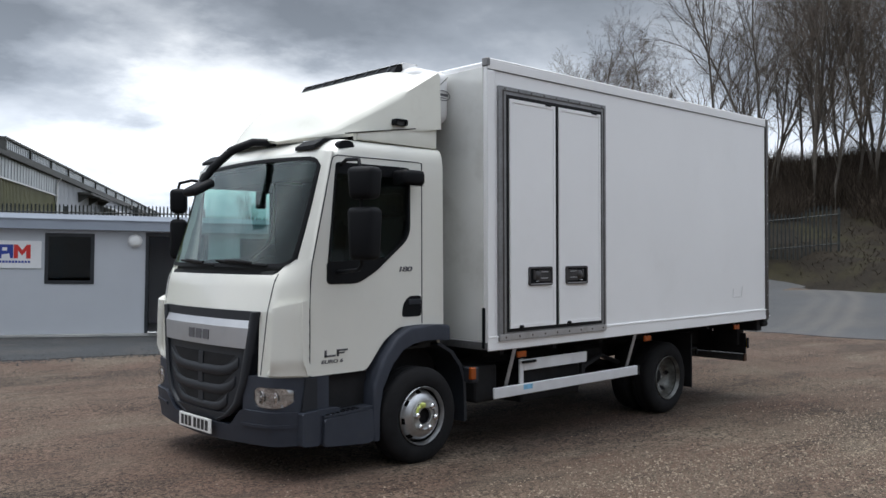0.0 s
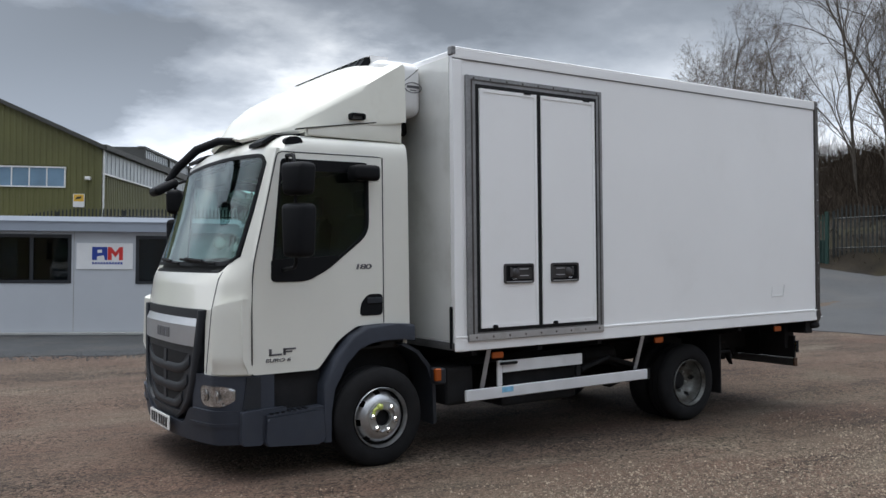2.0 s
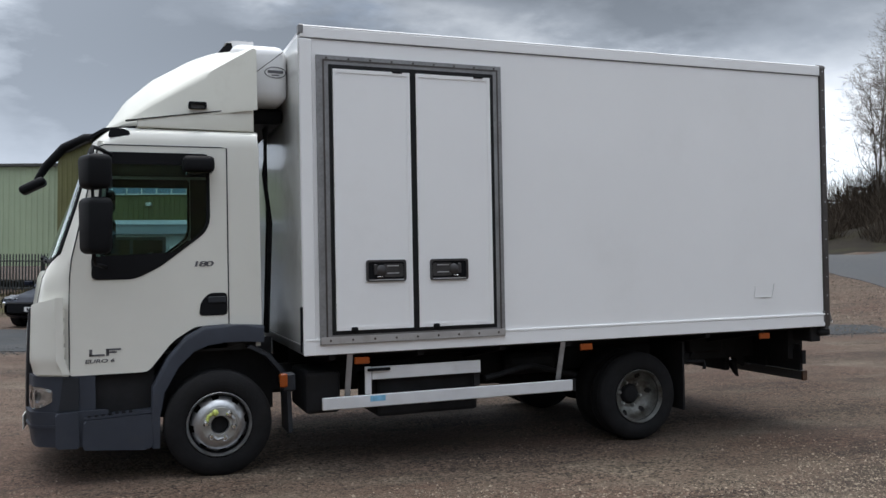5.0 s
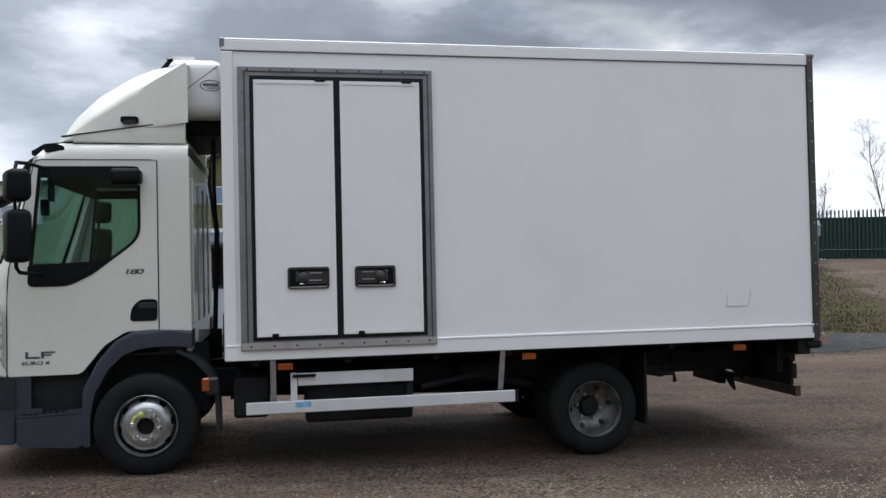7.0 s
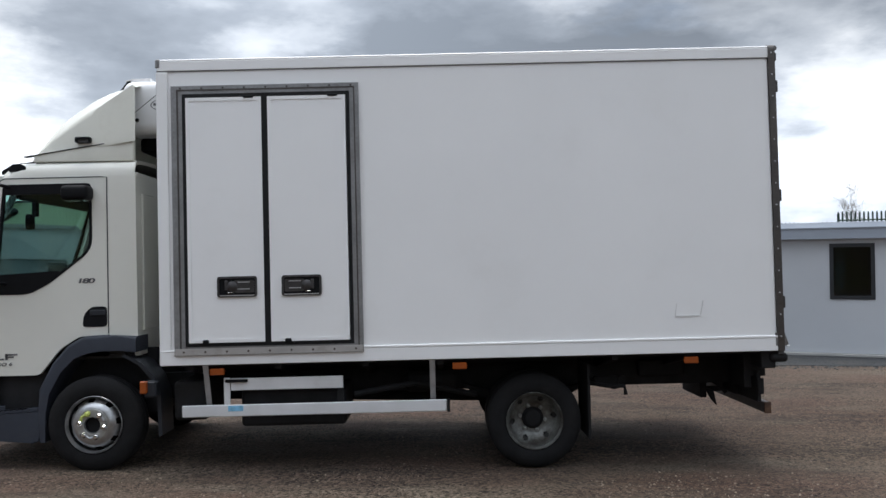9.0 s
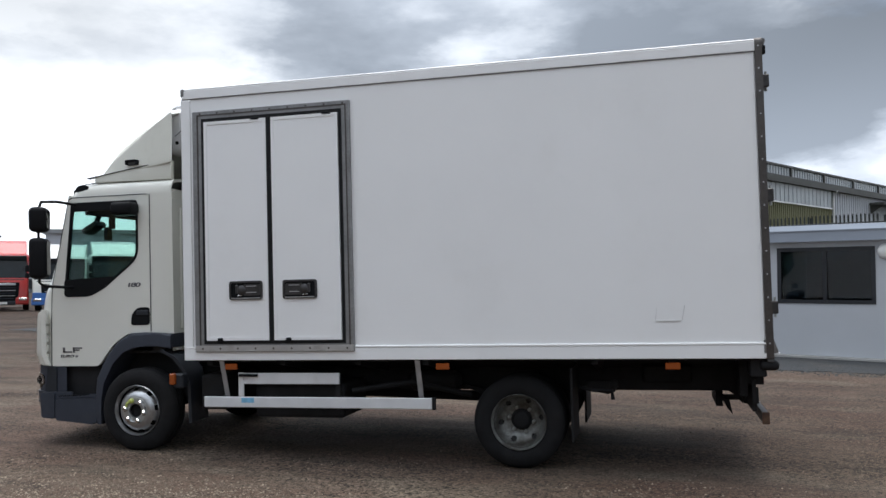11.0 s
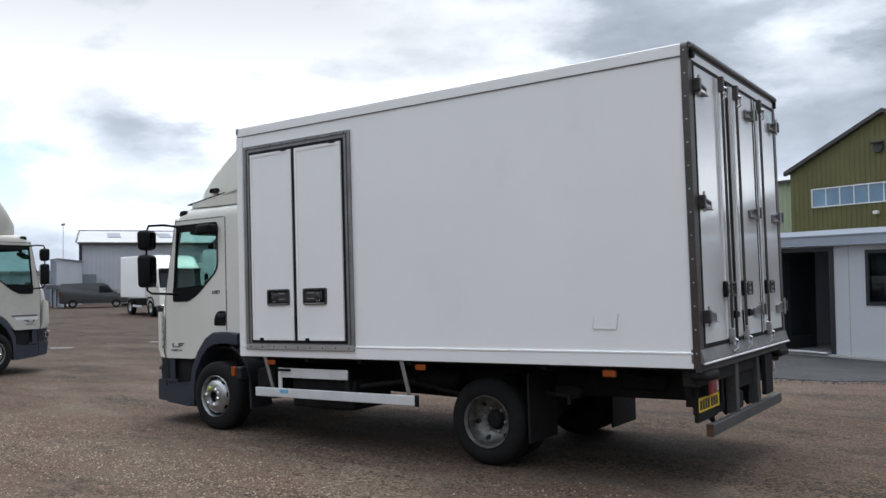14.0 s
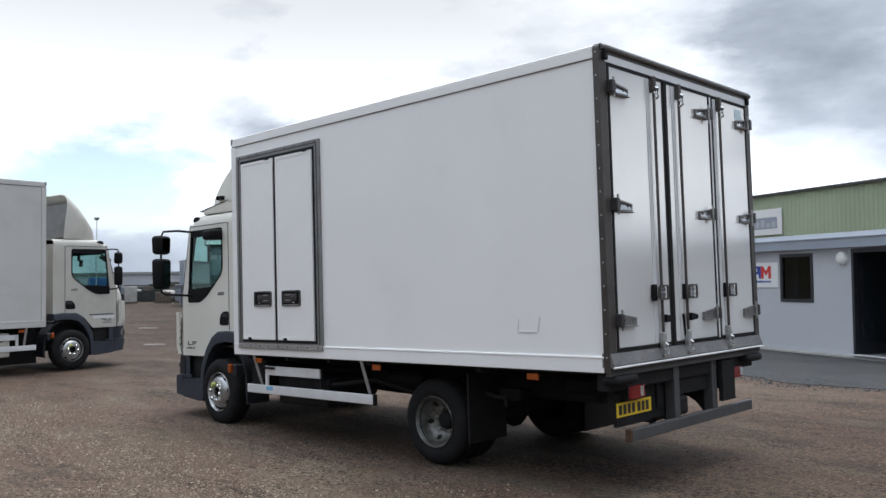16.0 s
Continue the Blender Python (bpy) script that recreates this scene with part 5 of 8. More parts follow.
        for nm, z0, z1, lab in (("wide_mirror", 2.085, 2.315, "black wide angle mirror housing"), ("main_mirror", 1.655, 2.03, "tall black main mirror housing")):
            turn = Matrix.Rotation(radians(-28 * sg), 3, "Z")
            hb = bmn()
            box(hb, mx - 0.10, mx + 0.055, my - 0.125, my + 0.125, z0, z1, bevel=0.045, seg=3)
            for v in hb.verts:
                if v.co.x < mx - 0.03:
                    v.co.y = my + (v.co.y - my) * 0.82
            for v in hb.verts:
                v.co.y = my + (v.co.y - my) * (0.86 + 0.14 * smooth01((v.co.z - z0) / (z1 - z0)))
            bmesh.ops.rotate(hb, verts=hb.verts[:], cent=(mx, my, 0), matrix=turn)
            mh = part(nm, hb, M["black"], ar, lab, off=OFF, smooth=50)
            gb = prism(bmn(), rrect(my - 0.078, my + 0.078, z0 + 0.035, z1 - 0.03, 0.03), "x", mx + 0.0555, mx + 0.058)
            bmesh.ops.rotate(gb, verts=gb.verts[:], cent=(mx, my, 0), matrix=turn)
            part("mirror_glass", gb, M["mirror"], mh, "mirror glass", off=OFF)
    # kerb mirror over the near window
    km = part("kerb_mirror", bx(4.28, 4.50, YC - 1.20, YC - 1.03, 2.235, 2.355, bevel=0.035, seg=3), M["black"], root, "small black kerb mirror", off=OFF, smooth=50)
    part("mirror_glass", bx(4.30, 4.48, YC - 1.19, YC - 1.05, 2.230, 2.2345), M["mirror"], km, off=OFF)
    fm = part("front_mirror_arm", tube(bmn(), [(3.78, YC - 0.15, 2.61), (3.60, YC - 0.10, 2.605), (3.44, YC - 0.04, 2.53), (3.30, YC + 0.02, 2.38), (3.23, YC + 0.05, 2.27)], [0.03, 0.034, 0.036, 0.034, 0.026], 10), M["black"], root, "black arched front mirror arm", off=OFF, smooth=60)
    hb = bmn()
    box(hb, -0.16, 0.05, -0.10, 0.10, -0.035, 0.035, bevel=0.03, seg=3)
    bmesh.ops.rotate(hb, verts=hb.verts[:], cent=(0, 0, 0), matrix=Matrix.Rotation(radians(-28), 3, "Y"))
    bmesh.ops.translate(hb, verts=hb.verts[:], vec=(3.25, YC + 0.05, 2.25))
    part("front_mirror", hb, M["black"], fm, "black front mirror housing", off=OFF, smooth=50)
    part("rear_wall", bx(4.80, 4.835, YC - 0.99, YC + 0.99, 0.95, 2.47), M["cab_white"], root, "white cab back wall", off=OFF)
    for k in range(4):
        part("wall_rib", bx(4.835, 4.852, YC - 0.9 + 0.48 * k, YC - 0.6 + 0.48 * k, 1.15, 2.3, bevel=0.008), M["cab_white"], root, off=OFF)
    part("cab_floor", bx(3.40, 4.80, YC - 0.99, YC + 0.99, 0.93, 1.0), M["interior"], root, off=OFF)
    ds = part("dashboard", prism(bmn(), rounded([(3.42, 1.0), (3.80, 1.0), (3.85, 1.35), (3.72, 1.56), (3.34, 1.58)], 0.06), "y", YC - 0.80, YC + 0.80), M["interior"], root, "dark dashboard", off=OFF)
    part("steering_wheel", lathe(bmn(), [(0.225, -0.015), (0.24, 0.0), (0.225, 0.015), (0.21, 0.0), (0.225, -0.015)], (0, 0, 0), "z", 28), M["black"], ds, smooth=60)
    sw = ds.children[-1]
    sw.location = (3.92 - OFF[0], 0.45, 1.55)
    sw.rotation_euler = (0, radians(-35), 0)
    for yy in (YC - 0.5, YC + 0.45):
        st = part("cab_seat", bx(4.15, 4.65, yy - 0.25, yy + 0.25, 1.05, 1.40, bevel=0.06, seg=2), M["seat"], root, "dark cloth seat", off=OFF, smooth=50)
        part("seat_back", prism(bmn(), rounded([(4.55, 1.36), (4.70, 1.36), (4.78, 2.0), (4.66, 2.02)], 0.05), "y", yy - 0.24, yy + 0.24, 0.03), M["seat"], st, off=OFF)
        part("head_rest", bx(4.66, 4.76, yy - 0.13, yy + 0.13, 2.03, 2.22, bevel=0.04, seg=2), M["seat"], st, off=OFF)
    for sg in (-1, 1):
        part("door_lining", prism(bmn(), [(3.60, 0.95), (4.59, 0.95), (4.59, 1.80), (4.45, 1.80), (4.05, 1.52), (3.60, 1.52)], "y", YC + sg * 0.975, YC + sg * 0.99), M["interior"], root, off=OFF)
        part("pillar_lining", prism(bmn(), [(4.48, 1.0), (4.80, 1.0), (4.80, 2.42), (4.48, 2.42)], "y", YC + sg * 0.97, YC + sg * 0.985), M["interior"], root, off=OFF)
    part("back_lining", bx(4.78, 4.795, YC - 0.97, YC + 0.97, 0.96, 2.42), M["interior"], root, off=OFF)
    part("sun_visor", bx(3.76, 3.79, YC - 0.85, YC + 0.85, 2.28, 2.40, bevel=0.01), M["interior"], root, off=OFF)
    part("inner_roof", bx(3.75, 4.8, YC - 0.97, YC + 0.97, 2.405, 2.43), M["interior"], root, off=OFF)
    part("screen_camera", bx(3.56, 3.62, YC - 0.28, YC - 0.20, 2.06, 2.20, bevel=0.01), M["black"], root, "black unit behind the screen", off=OFF)
    part("camera_stalk", bx(3.62, 3.66, YC - 0.27, YC - 0.21, 2.18, 2.42), M["black"], root, off=OFF)
    # grille and bumper
    GW = [(0.44, 0.30), (0.50, 0.46), (0.58, 0.565), (0.75, 0.645), (1.0, 0.70), (1.28, 0.755)]

    def grille_skin(z0, z1, inset, nz, proud, thick, nq=30):
        def f(u, v):
            z = z0 + (z1 - z0) * v
            q = (2 * u - 1) * (table(z, GW) - inset)
            return (nose_x(z, q) - proud, YC + q, z)
        return sheet(bmn(), f, nq, nz, (thick, 0, 0))
    gr = part("grille_surround", grille_skin(0.44, 1.278, 0.0, 16, 0.012, 0.06), M["plastic_dark"], root, "dark grille panel", smooth=40)
    for sg in (-1, 1):
        def rim(u, v, sg=sg):
            z = 0.44 + 0.835 * v
            q = sg * (table(z, GW) - 0.075 * u)
            return (nose_x(z, q) - 0.03 - 0.012 * math.sin(math.pi * u), YC + q, z)
        part("grille_rim", sheet(bmn(), rim, 4, 16, (0.04, 0, 0)), M["plastic_dark"], gr, smooth=60)
    part("grille_foot", grille_skin(0.43, 0.50, 0.0, 3, 0.035, 0.05), M["plastic_dark"], gr, smooth=60)
    part("badge_bar", grille_skin(1.005, 1.155, 0.045, 4, 0.036, 0.03), M["silver"], gr, "silver badge bar", smooth=50)

    def badge_top(u, v):
        z = 1.155 + 0.055 * v
        q = (2 * u - 1) * (table(z, GW) - 0.045)
        return (nose_x(z, q) - 0.036 + 0.022 * v, YC + q, z)
    part("badge_bevel", sheet(bmn(), badge_top, 30, 2, (0.03, 0, 0)), M["silver"], gr, "bright upper bevel of the badge bar", smooth=50)
    for k in range(3):
        a = 0.115 - 0.115 * k
        part("badge_shape", front_skin(bmn(), 1.045, 1.12, -a - 0.046, -a + 0.046, 1, 4, 0.040, 0.004), M["grey_ink"], gr)
    for z0, z1, wt, wb in ((0.835, 0.945, 0.50, 0.41), (0.69, 0.80, 0.455, 0.37), (0.55, 0.645, 0.37, 0.27)):
        def hollow(u, v, z0=z0, z1=z1, wt=wt, wb=wb):
            e = abs(2 * u - 1)
            z = z0 + (z1 - z0) * v + 0.05 * e ** 4 * (1 - v)
            q = (2 * u - 1) * (wb + (wt - wb) * v)
            return (nose_x(z, q) - 0.0135, YC + q, z)
        part("grille_opening", sheet(bmn(), hollow, 24, 3, (0.02, 0, 0)), M["chassis"], gr)

        def slat(u, v, z0=z0, wb=wb):
            e = abs(2 * u - 1)
            z = z0 - 0.058 + 0.072 * v + 0.085 * e ** 5
            q = (2 * u - 1) * (wb + 0.13)
            return (nose_x(z, q) - 0.018 - 0.010 * math.sin(math.pi * v) ** 0.6 * (1 - 0.6 * e ** 6), YC + q, z)
        part("grille_slat", sheet(bmn(), slat, 30, 5, (0.04, 0, 0)), M["plastic_dark"], gr, smooth=60)
        part("grille_vane", front_skin(bmn(), z0 + 0.004, z1 - 0.002, -0.05, 0.02, 2, 3, 0.022, 0.02), M["plastic_dark"], gr)

    def lamp_low(q):
        e = abs((abs(q) - 0.868) / 0.133)
        return 0.588 + 0.055 * (max(0.0, e - 0.45) / 0.55) ** 2

    def lamp_high(q):
        e = abs((abs(q) - 0.868) / 0.133)
        return 0.742 - 0.03 * (max(0.0, e - 0.55) / 0.45) ** 2

    def bump_top(q):
        return 0.425 + 0.14 * smooth01((abs(q) - 0.42) / 0.22)
    part("bumper", front_skin(bmn(), lambda q: 0.29 + 0.03 * abs(q), bump_top, -1.06, 1.06, 6, 60, 0.045, 0.30), M["plastic"], root, "slate grey wrap-round bumper", smooth=40)
    part("bumper_lip", front_skin(bmn(), lambda q: 0.43 + 0.02 * abs(q), lambda q: 0.455 + 0.02 * abs(q), -1.05, -0.60, 2, 16, 0.056, 0.03), M["plastic"], root, smooth=40)
    part("bumper_lip", front_skin(bmn(), lambda q: 0.43 + 0.02 * abs(q), lambda q: 0.455 + 0.02 * abs(q), 0.60, 1.05, 2, 16, 0.056, 0.03), M["plastic"], root, smooth=40)
    for sg in (-1, 1):
        a, b = sorted((sg * 0.60, sg * 1.03))
        part("lamp_panel", front_skin(bmn(), 0.50, 0.81, a, b, 4, 12, 0.02, 0.2), M["plastic"], root, smooth=40)
        a, b = sorted((sg * 0.735, sg * 1.0))
        hl = part("headlamp", front_skin(bmn(), lamp_low, lamp_high, a, b, 4, 20, 0.028, 0.006), M["lamp_glass"], root, "clear headlamp", smooth=60)
        part("reflector", front_skin(bmn(), lambda q: lamp_low(q) + 0.006, lambda q: lamp_high(q) - 0.006, a + 0.006, b - 0.006, 4, 20, 0.0215, 0.004), M["lamp_inner"], hl, smooth=60)
        for qq, rr in ((0.80, 0.045), (0.92, 0.042)):
            x = nose_x(0.67, qq) - 0.024
            part("lamp_bowl", lathe(bmn(), [(rr, 0.0), (rr * 0.9, -0.003), (rr * 0.5, 0.003), (rr * 0.28, -0.002), (0.004, -0.004)], (x, YC + sg * qq, 0.668), "x", 20), M["chrome"], hl, smooth=60)
        part("bumper_side", prism(bmn(), rounded([(3.42, 0.32), (3.57, 0.31), (3.57, 0.565), (3.42, 0.56)], 0.015), "y", YC + sg * 1.075, YC + sg * 0.95, 0.01), M["plastic"], root, off=OFF)
        part("lamp_side", prism(bmn(), [(3.44, 0.57), (3.57, 0.57), (3.57, 0.80), (3.47, 0.80)], "y", YC + sg * 1.04, YC + sg * 0.95), M["plastic_dark"], root, off=OFF)
    pl = part("number_plate", bx(3.135, 3.145, YC - 0.26, YC + 0.26, 0.335, 0.445, bevel=0.003), M["plate_white"], root, "white number plate with dark bars", off=OFF)
    for k in range(7):
        a = YC - 0.215 + k * 0.062 + (0.02 if k > 3 else 0)
        part("plate_bar", bx(3.132, 3.135, a, a + 0.042, 0.352, 0.428), M["ink"], pl, off=OFF)


def fairing(root, rise=1.0):
    W = [(3.70, 0.30), (3.78, 0.62), (3.90, 0.80), (4.10, 0.91), (4.38, 0.98), (4.82, 1.015)]
    T = [(3.70, 2.625), (3.78, 2.68), (3.90, 2.78), (4.09, 2.935), (4.38, 3.095), (4.60, 3.18), (4.82, 3.245)]

    if rise > 1:
        T = [(3.70, 2.625), (3.80, 2.70), (4.0, 2.87), (4.3, 3.09), (4.6, 3.27)]

    crease = [(3.70, 2.60), (3.92, 2.655), (4.82, 3.205)]
    base = [(3.70, 2.60), (3.84, 2.612), (4.82, 2.752)]

    def f(u, v):
        if rise > 1:
            x = 3.70 + 0.90 * u ** 1.3
            w, t = table(x, W), table(x, T)
            c, s = math.cos(math.pi * v), math.sin(math.pi * v)
            z = 2.60 + rise * (t - 2.60) * abs(s) ** 0.30 + 0.03 * s * smooth01((x - 3.8) / 0.6)
            return (x - 0.10 * u * smooth01((z - 2.6) / 0.9), YC - w * math.copysign(abs(c) ** 0.20, c), z)
        # a flat side up to a crease, then a rounded brow up to the crown
        x = 3.70 + 1.115 * u ** 1.3
        w, z0, z1 = table(x, W), table(x, base), table(x, crease)
        t = max(table(x, T) + 0.07 * smooth01((x - 3.72) / 0.2) * (1 - 0.6 * smooth01((x - 4.5) / 0.3)), z1 + 0.01)
        k = abs(2 * v - 1)
        if k > 0.72:
            a = (k - 0.72) / 0.28
            y, z = w * (0.985 + 0.015 * a), z1 + (z0 - z1) * a
        else:
            a = (0.72 - k) / 0.72
            y = w * 0.985 * (1 - a)
            z = z1 + (t - z1) * math.sin(math.pi / 2 * min(1.0, (w * 0.985 - y) / min(0.40, 0.6 * w)))
        return (x, YC + math.copysign(y, 2 * v - 1), z)
    fr = part("roof_fairing", sheet(bmn(), f, 24, 50, (0.02, 0, -0.02)), M["fairing"], root, "cream white roof air deflector", off=OFF, smooth=50)
    if rise > 1:
        # the back is open; this grey panel is added for the shade inside
        part("fairing_back", prism(bmn(), [(4.40, 2.62), (4.52, 2.62), (4.44, 3.30), (4.36, 3.30)], "y", YC - 0.90, YC + 0.90), M["frame_grey"], fr, "grey panel standing in for the fairing's shaded hollow", off=OFF)
    for sg in (-1, 1) if rise == 1 else ():
        part("fairing_skirt", prism(bmn(), [(3.98, 2.575), (4.40, 2.572), (4.81, 2.566), (4.81, 2.752), (4.40, 2.692), (3.98, 2.63)], "y", YC + sg * 0.988, YC + sg * 0.93, 0.012, 3), M["fairing"], fr, "cream skirt under the air deflector", off=OFF, smooth=40)
        # the shaded gap under the fairing nose, put in as a black strip
        part("skirt_shadow_strip", prism(bmn(), [(3.66, 2.49), (3.75, 2.55), (3.97, 2.585), (3.97, 2.598), (3.75, 2.575), (3.66, 2.52)], "y", YC + sg * 0.62, YC + sg * 0.88), M["black"], fr, "black strip standing in for the dark gap under the fairing", off=OFF)
        part("fairing_edge", prism(bmn(), [(3.90, 2.615), (4.81, 2.745), (4.81, 2.753), (3.90, 2.622)], "y", YC + sg * 0.995, YC + sg * 0.94), M["rubber"], fr, off=OFF)
        part("fairing_clip", ring_prism(bmn(), rrect(4.335, 4.465, 2.722, 2.772, 0.018), rrect(4.352, 4.448, 2.722, 2.755, 0.012), "y", YC + sg * 1.02, YC + sg * 0.97), M["black"], fr, "dark side catch", off=OFF)
        part("catch_face", prism(bmn(), rrect(4.35, 4.45, 2.724, 2.757, 0.01), "y", YC + sg * 0.9995, YC + sg * 0.97), M["bar_grey"], fr, off=OFF)
    return fr


def fridge(root):
    fu = part("fridge_unit", bx(4.66, 5.10, YC - 0.86, YC + 0.86, 2.815, 3.275, bevel=0.09, seg=4), M["cover_white"], root, "white rounded refrigeration unit", off=OFF, smooth=60)
    part("condenser_grille", prism(bmn(), [(4.55, 3.17), (4.655, 3.302), (4.70, 3.308), (4.70, 2.95), (4.55, 2.95)], "y", YC - 0.68, YC + 0.72), M["black"], fu, "black condenser front", off=OFF)
    part("condenser_lid", prism(bmn(), [(4.64, 3.302), (4.70, 3.325), (4.86, 3.325), (4.86, 3.26), (4.70, 3.26), (4.69, 3.309)], "y", YC - 0.69, YC + 0.73), M["cover_white"], fu, "white lid over the condenser", off=OFF)
    for k in range(8):
        part("condenser_bar", prism(bmn(), [(4.545, 3.17), (4.65, 3.302), (4.645, 3.306), (4.54, 3.174)], "y", YC - 0.60 + k * 0.16, YC - 0.585 + k * 0.16), M["plastic_dark"], fu, off=OFF)
    part("cover_seam", prism(bmn(), [(4.78, 2.99), (5.06, 3.215), (5.06, 3.221), (4.78, 2.996)], "y", YC - 0.862, YC - 0.85), M["rubber"], fu, off=OFF)
    part("badge_ring", ring_prism(bmn(), [(5.0 + 0.085 * math.cos(t * 0.2618), 3.055 + 0.045 * math.sin(t * 0.2618)) for t in range(24)], [(5.0 + 0.078 * math.cos(t * 0.2618), 3.055 + 0.039 * math.sin(t * 0.2618)) for t in range(24)], "y", YC - 0.863, YC - 0.858), M["grey_ink"], fu, "grey oval badge", off=OFF)
    part("badge_line", bx(4.94, 5.06, YC - 0.863, YC - 0.858, 3.05, 3.072), M["grey_ink"], fu, off=OFF)
    part("badge_line", bx(4.97, 5.03, YC - 0.863, YC - 0.858, 3.03, 3.038), M["grey_ink"], fu, off=OFF)
    part("cover_knob", lathe(bmn(), [(0.0, -0.012), (0.016, -0.01), (0.018, 0.0), (0.0, 0.0)], (4.80, YC - 0.858, 2.93), "y", 12), M["black"], fu, off=OFF)
    part("unit_tray", bx(4.74, 5.09, YC - 0.62, YC + 0.62, 2.69, 2.815, bevel=0.02), M["black"], fu, "black tray under the unit", off=OFF)
    for k in range(2):
        part("coolant_hose", tube(bmn(), [(4.98, YC - 0.5 + k * 0.1, 2.68), (4.95 + 0.03 * k, YC - 0.52 + k * 0.1, 2.3), (5.0, YC - 0.5 + k * 0.12, 1.9), (4.97, YC - 0.45 + 0.1 * k, 1.0)], 0.018, 6), M["rubber"], fu, "black coolant hose", off=OFF)


def cargo_box(root, x1=10.02, z0=0.885, z1=3.325):
    x0, y0, y1 = 5.11, 4.895, 2 * YC - 4.895
    by = part("body", bx(x0, x1, y0 + 0.004, y1 - 0.004, z0 + 0.02, z1 - 0.02, bevel=0.012), M["box_white"], root, "white insulated box body", off=OFF)
    for yy in (y0 - 0.006, y1 - 0.006):
        part("top_capping", bx(x0, x1, yy, yy + 0.012, z1 - 0.088, z1 - 0.01, bevel=0.004), M["box_white"], by, off=OFF)
        part("cap_line", bx(x0, x1, yy + 0.002, yy + 0.010, z1 - 0.094, z1 - 0.088), M["grey_ink"], by, off=OFF)
        part("bottom_rail", bx(x0, x1, yy, yy + 0.012, z0, z0 + 0.105, bevel=0.004), M["box_white"], by, off=OFF)
        part("rail_lip", bx(x0, x1, yy - 0.004, yy + 0.016, z0 + 0.105, z0 + 0.122, bevel=0.003), M["box_white"], by, off=OFF)
        part("front_post", bx(x0 - 0.008, x0 + 0.085, yy - 0.001, yy + 0.013, z0, z1 - 0.095, bevel=0.01, seg=2), M["box_white"], by, off=OFF)
    part("roof_edge", bx(x0 - 0.004, x1, y0 - 0.004, y0 + 0.05, z1 - 0.012, z1 + 0.006, bevel=0.006), M["box_white"], by, off=OFF)
    part("roof_edge", bx(x0 - 0.004, x1, y1 - 0.05, y1 + 0.004, z1 - 0.012, z1 + 0.006, bevel=0.006), M["box_white"], by, off=OFF)
    for yy in (y0 - 0.01, y1 - 0.06):
        part("corner_cap", bx(x0 - 0.012, x0 + 0.028, yy, yy + 0.07, z1 - 0.065, z1 + 0.008, bevel=0.008), M["frame_grey"], by, "grey corner casting", off=OFF)
    part("front_bulkhead", bx(x0 - 0.006, x0 - 0.001, y0 + 0.05, y1 - 0.05, z0 + 0.08, z1 - 0.07), M["bulkhead"], by, "polished front wall of the box", off=OFF)
    part("front_rail", bx(x0 - 0.012, x0, y0, y1, z0 + 0.01, z0 + 0.07), M["frame_grey"], by, off=OFF)
    part("front_buffer", bx(x0 - 0.02, x0, y0 + 0.03, y0 + 0.06, z0 + 0.02, z0 + 0.36, bevel=0.006), M["black"], by, "black rubber buffer strip", off=OFF)
    return by


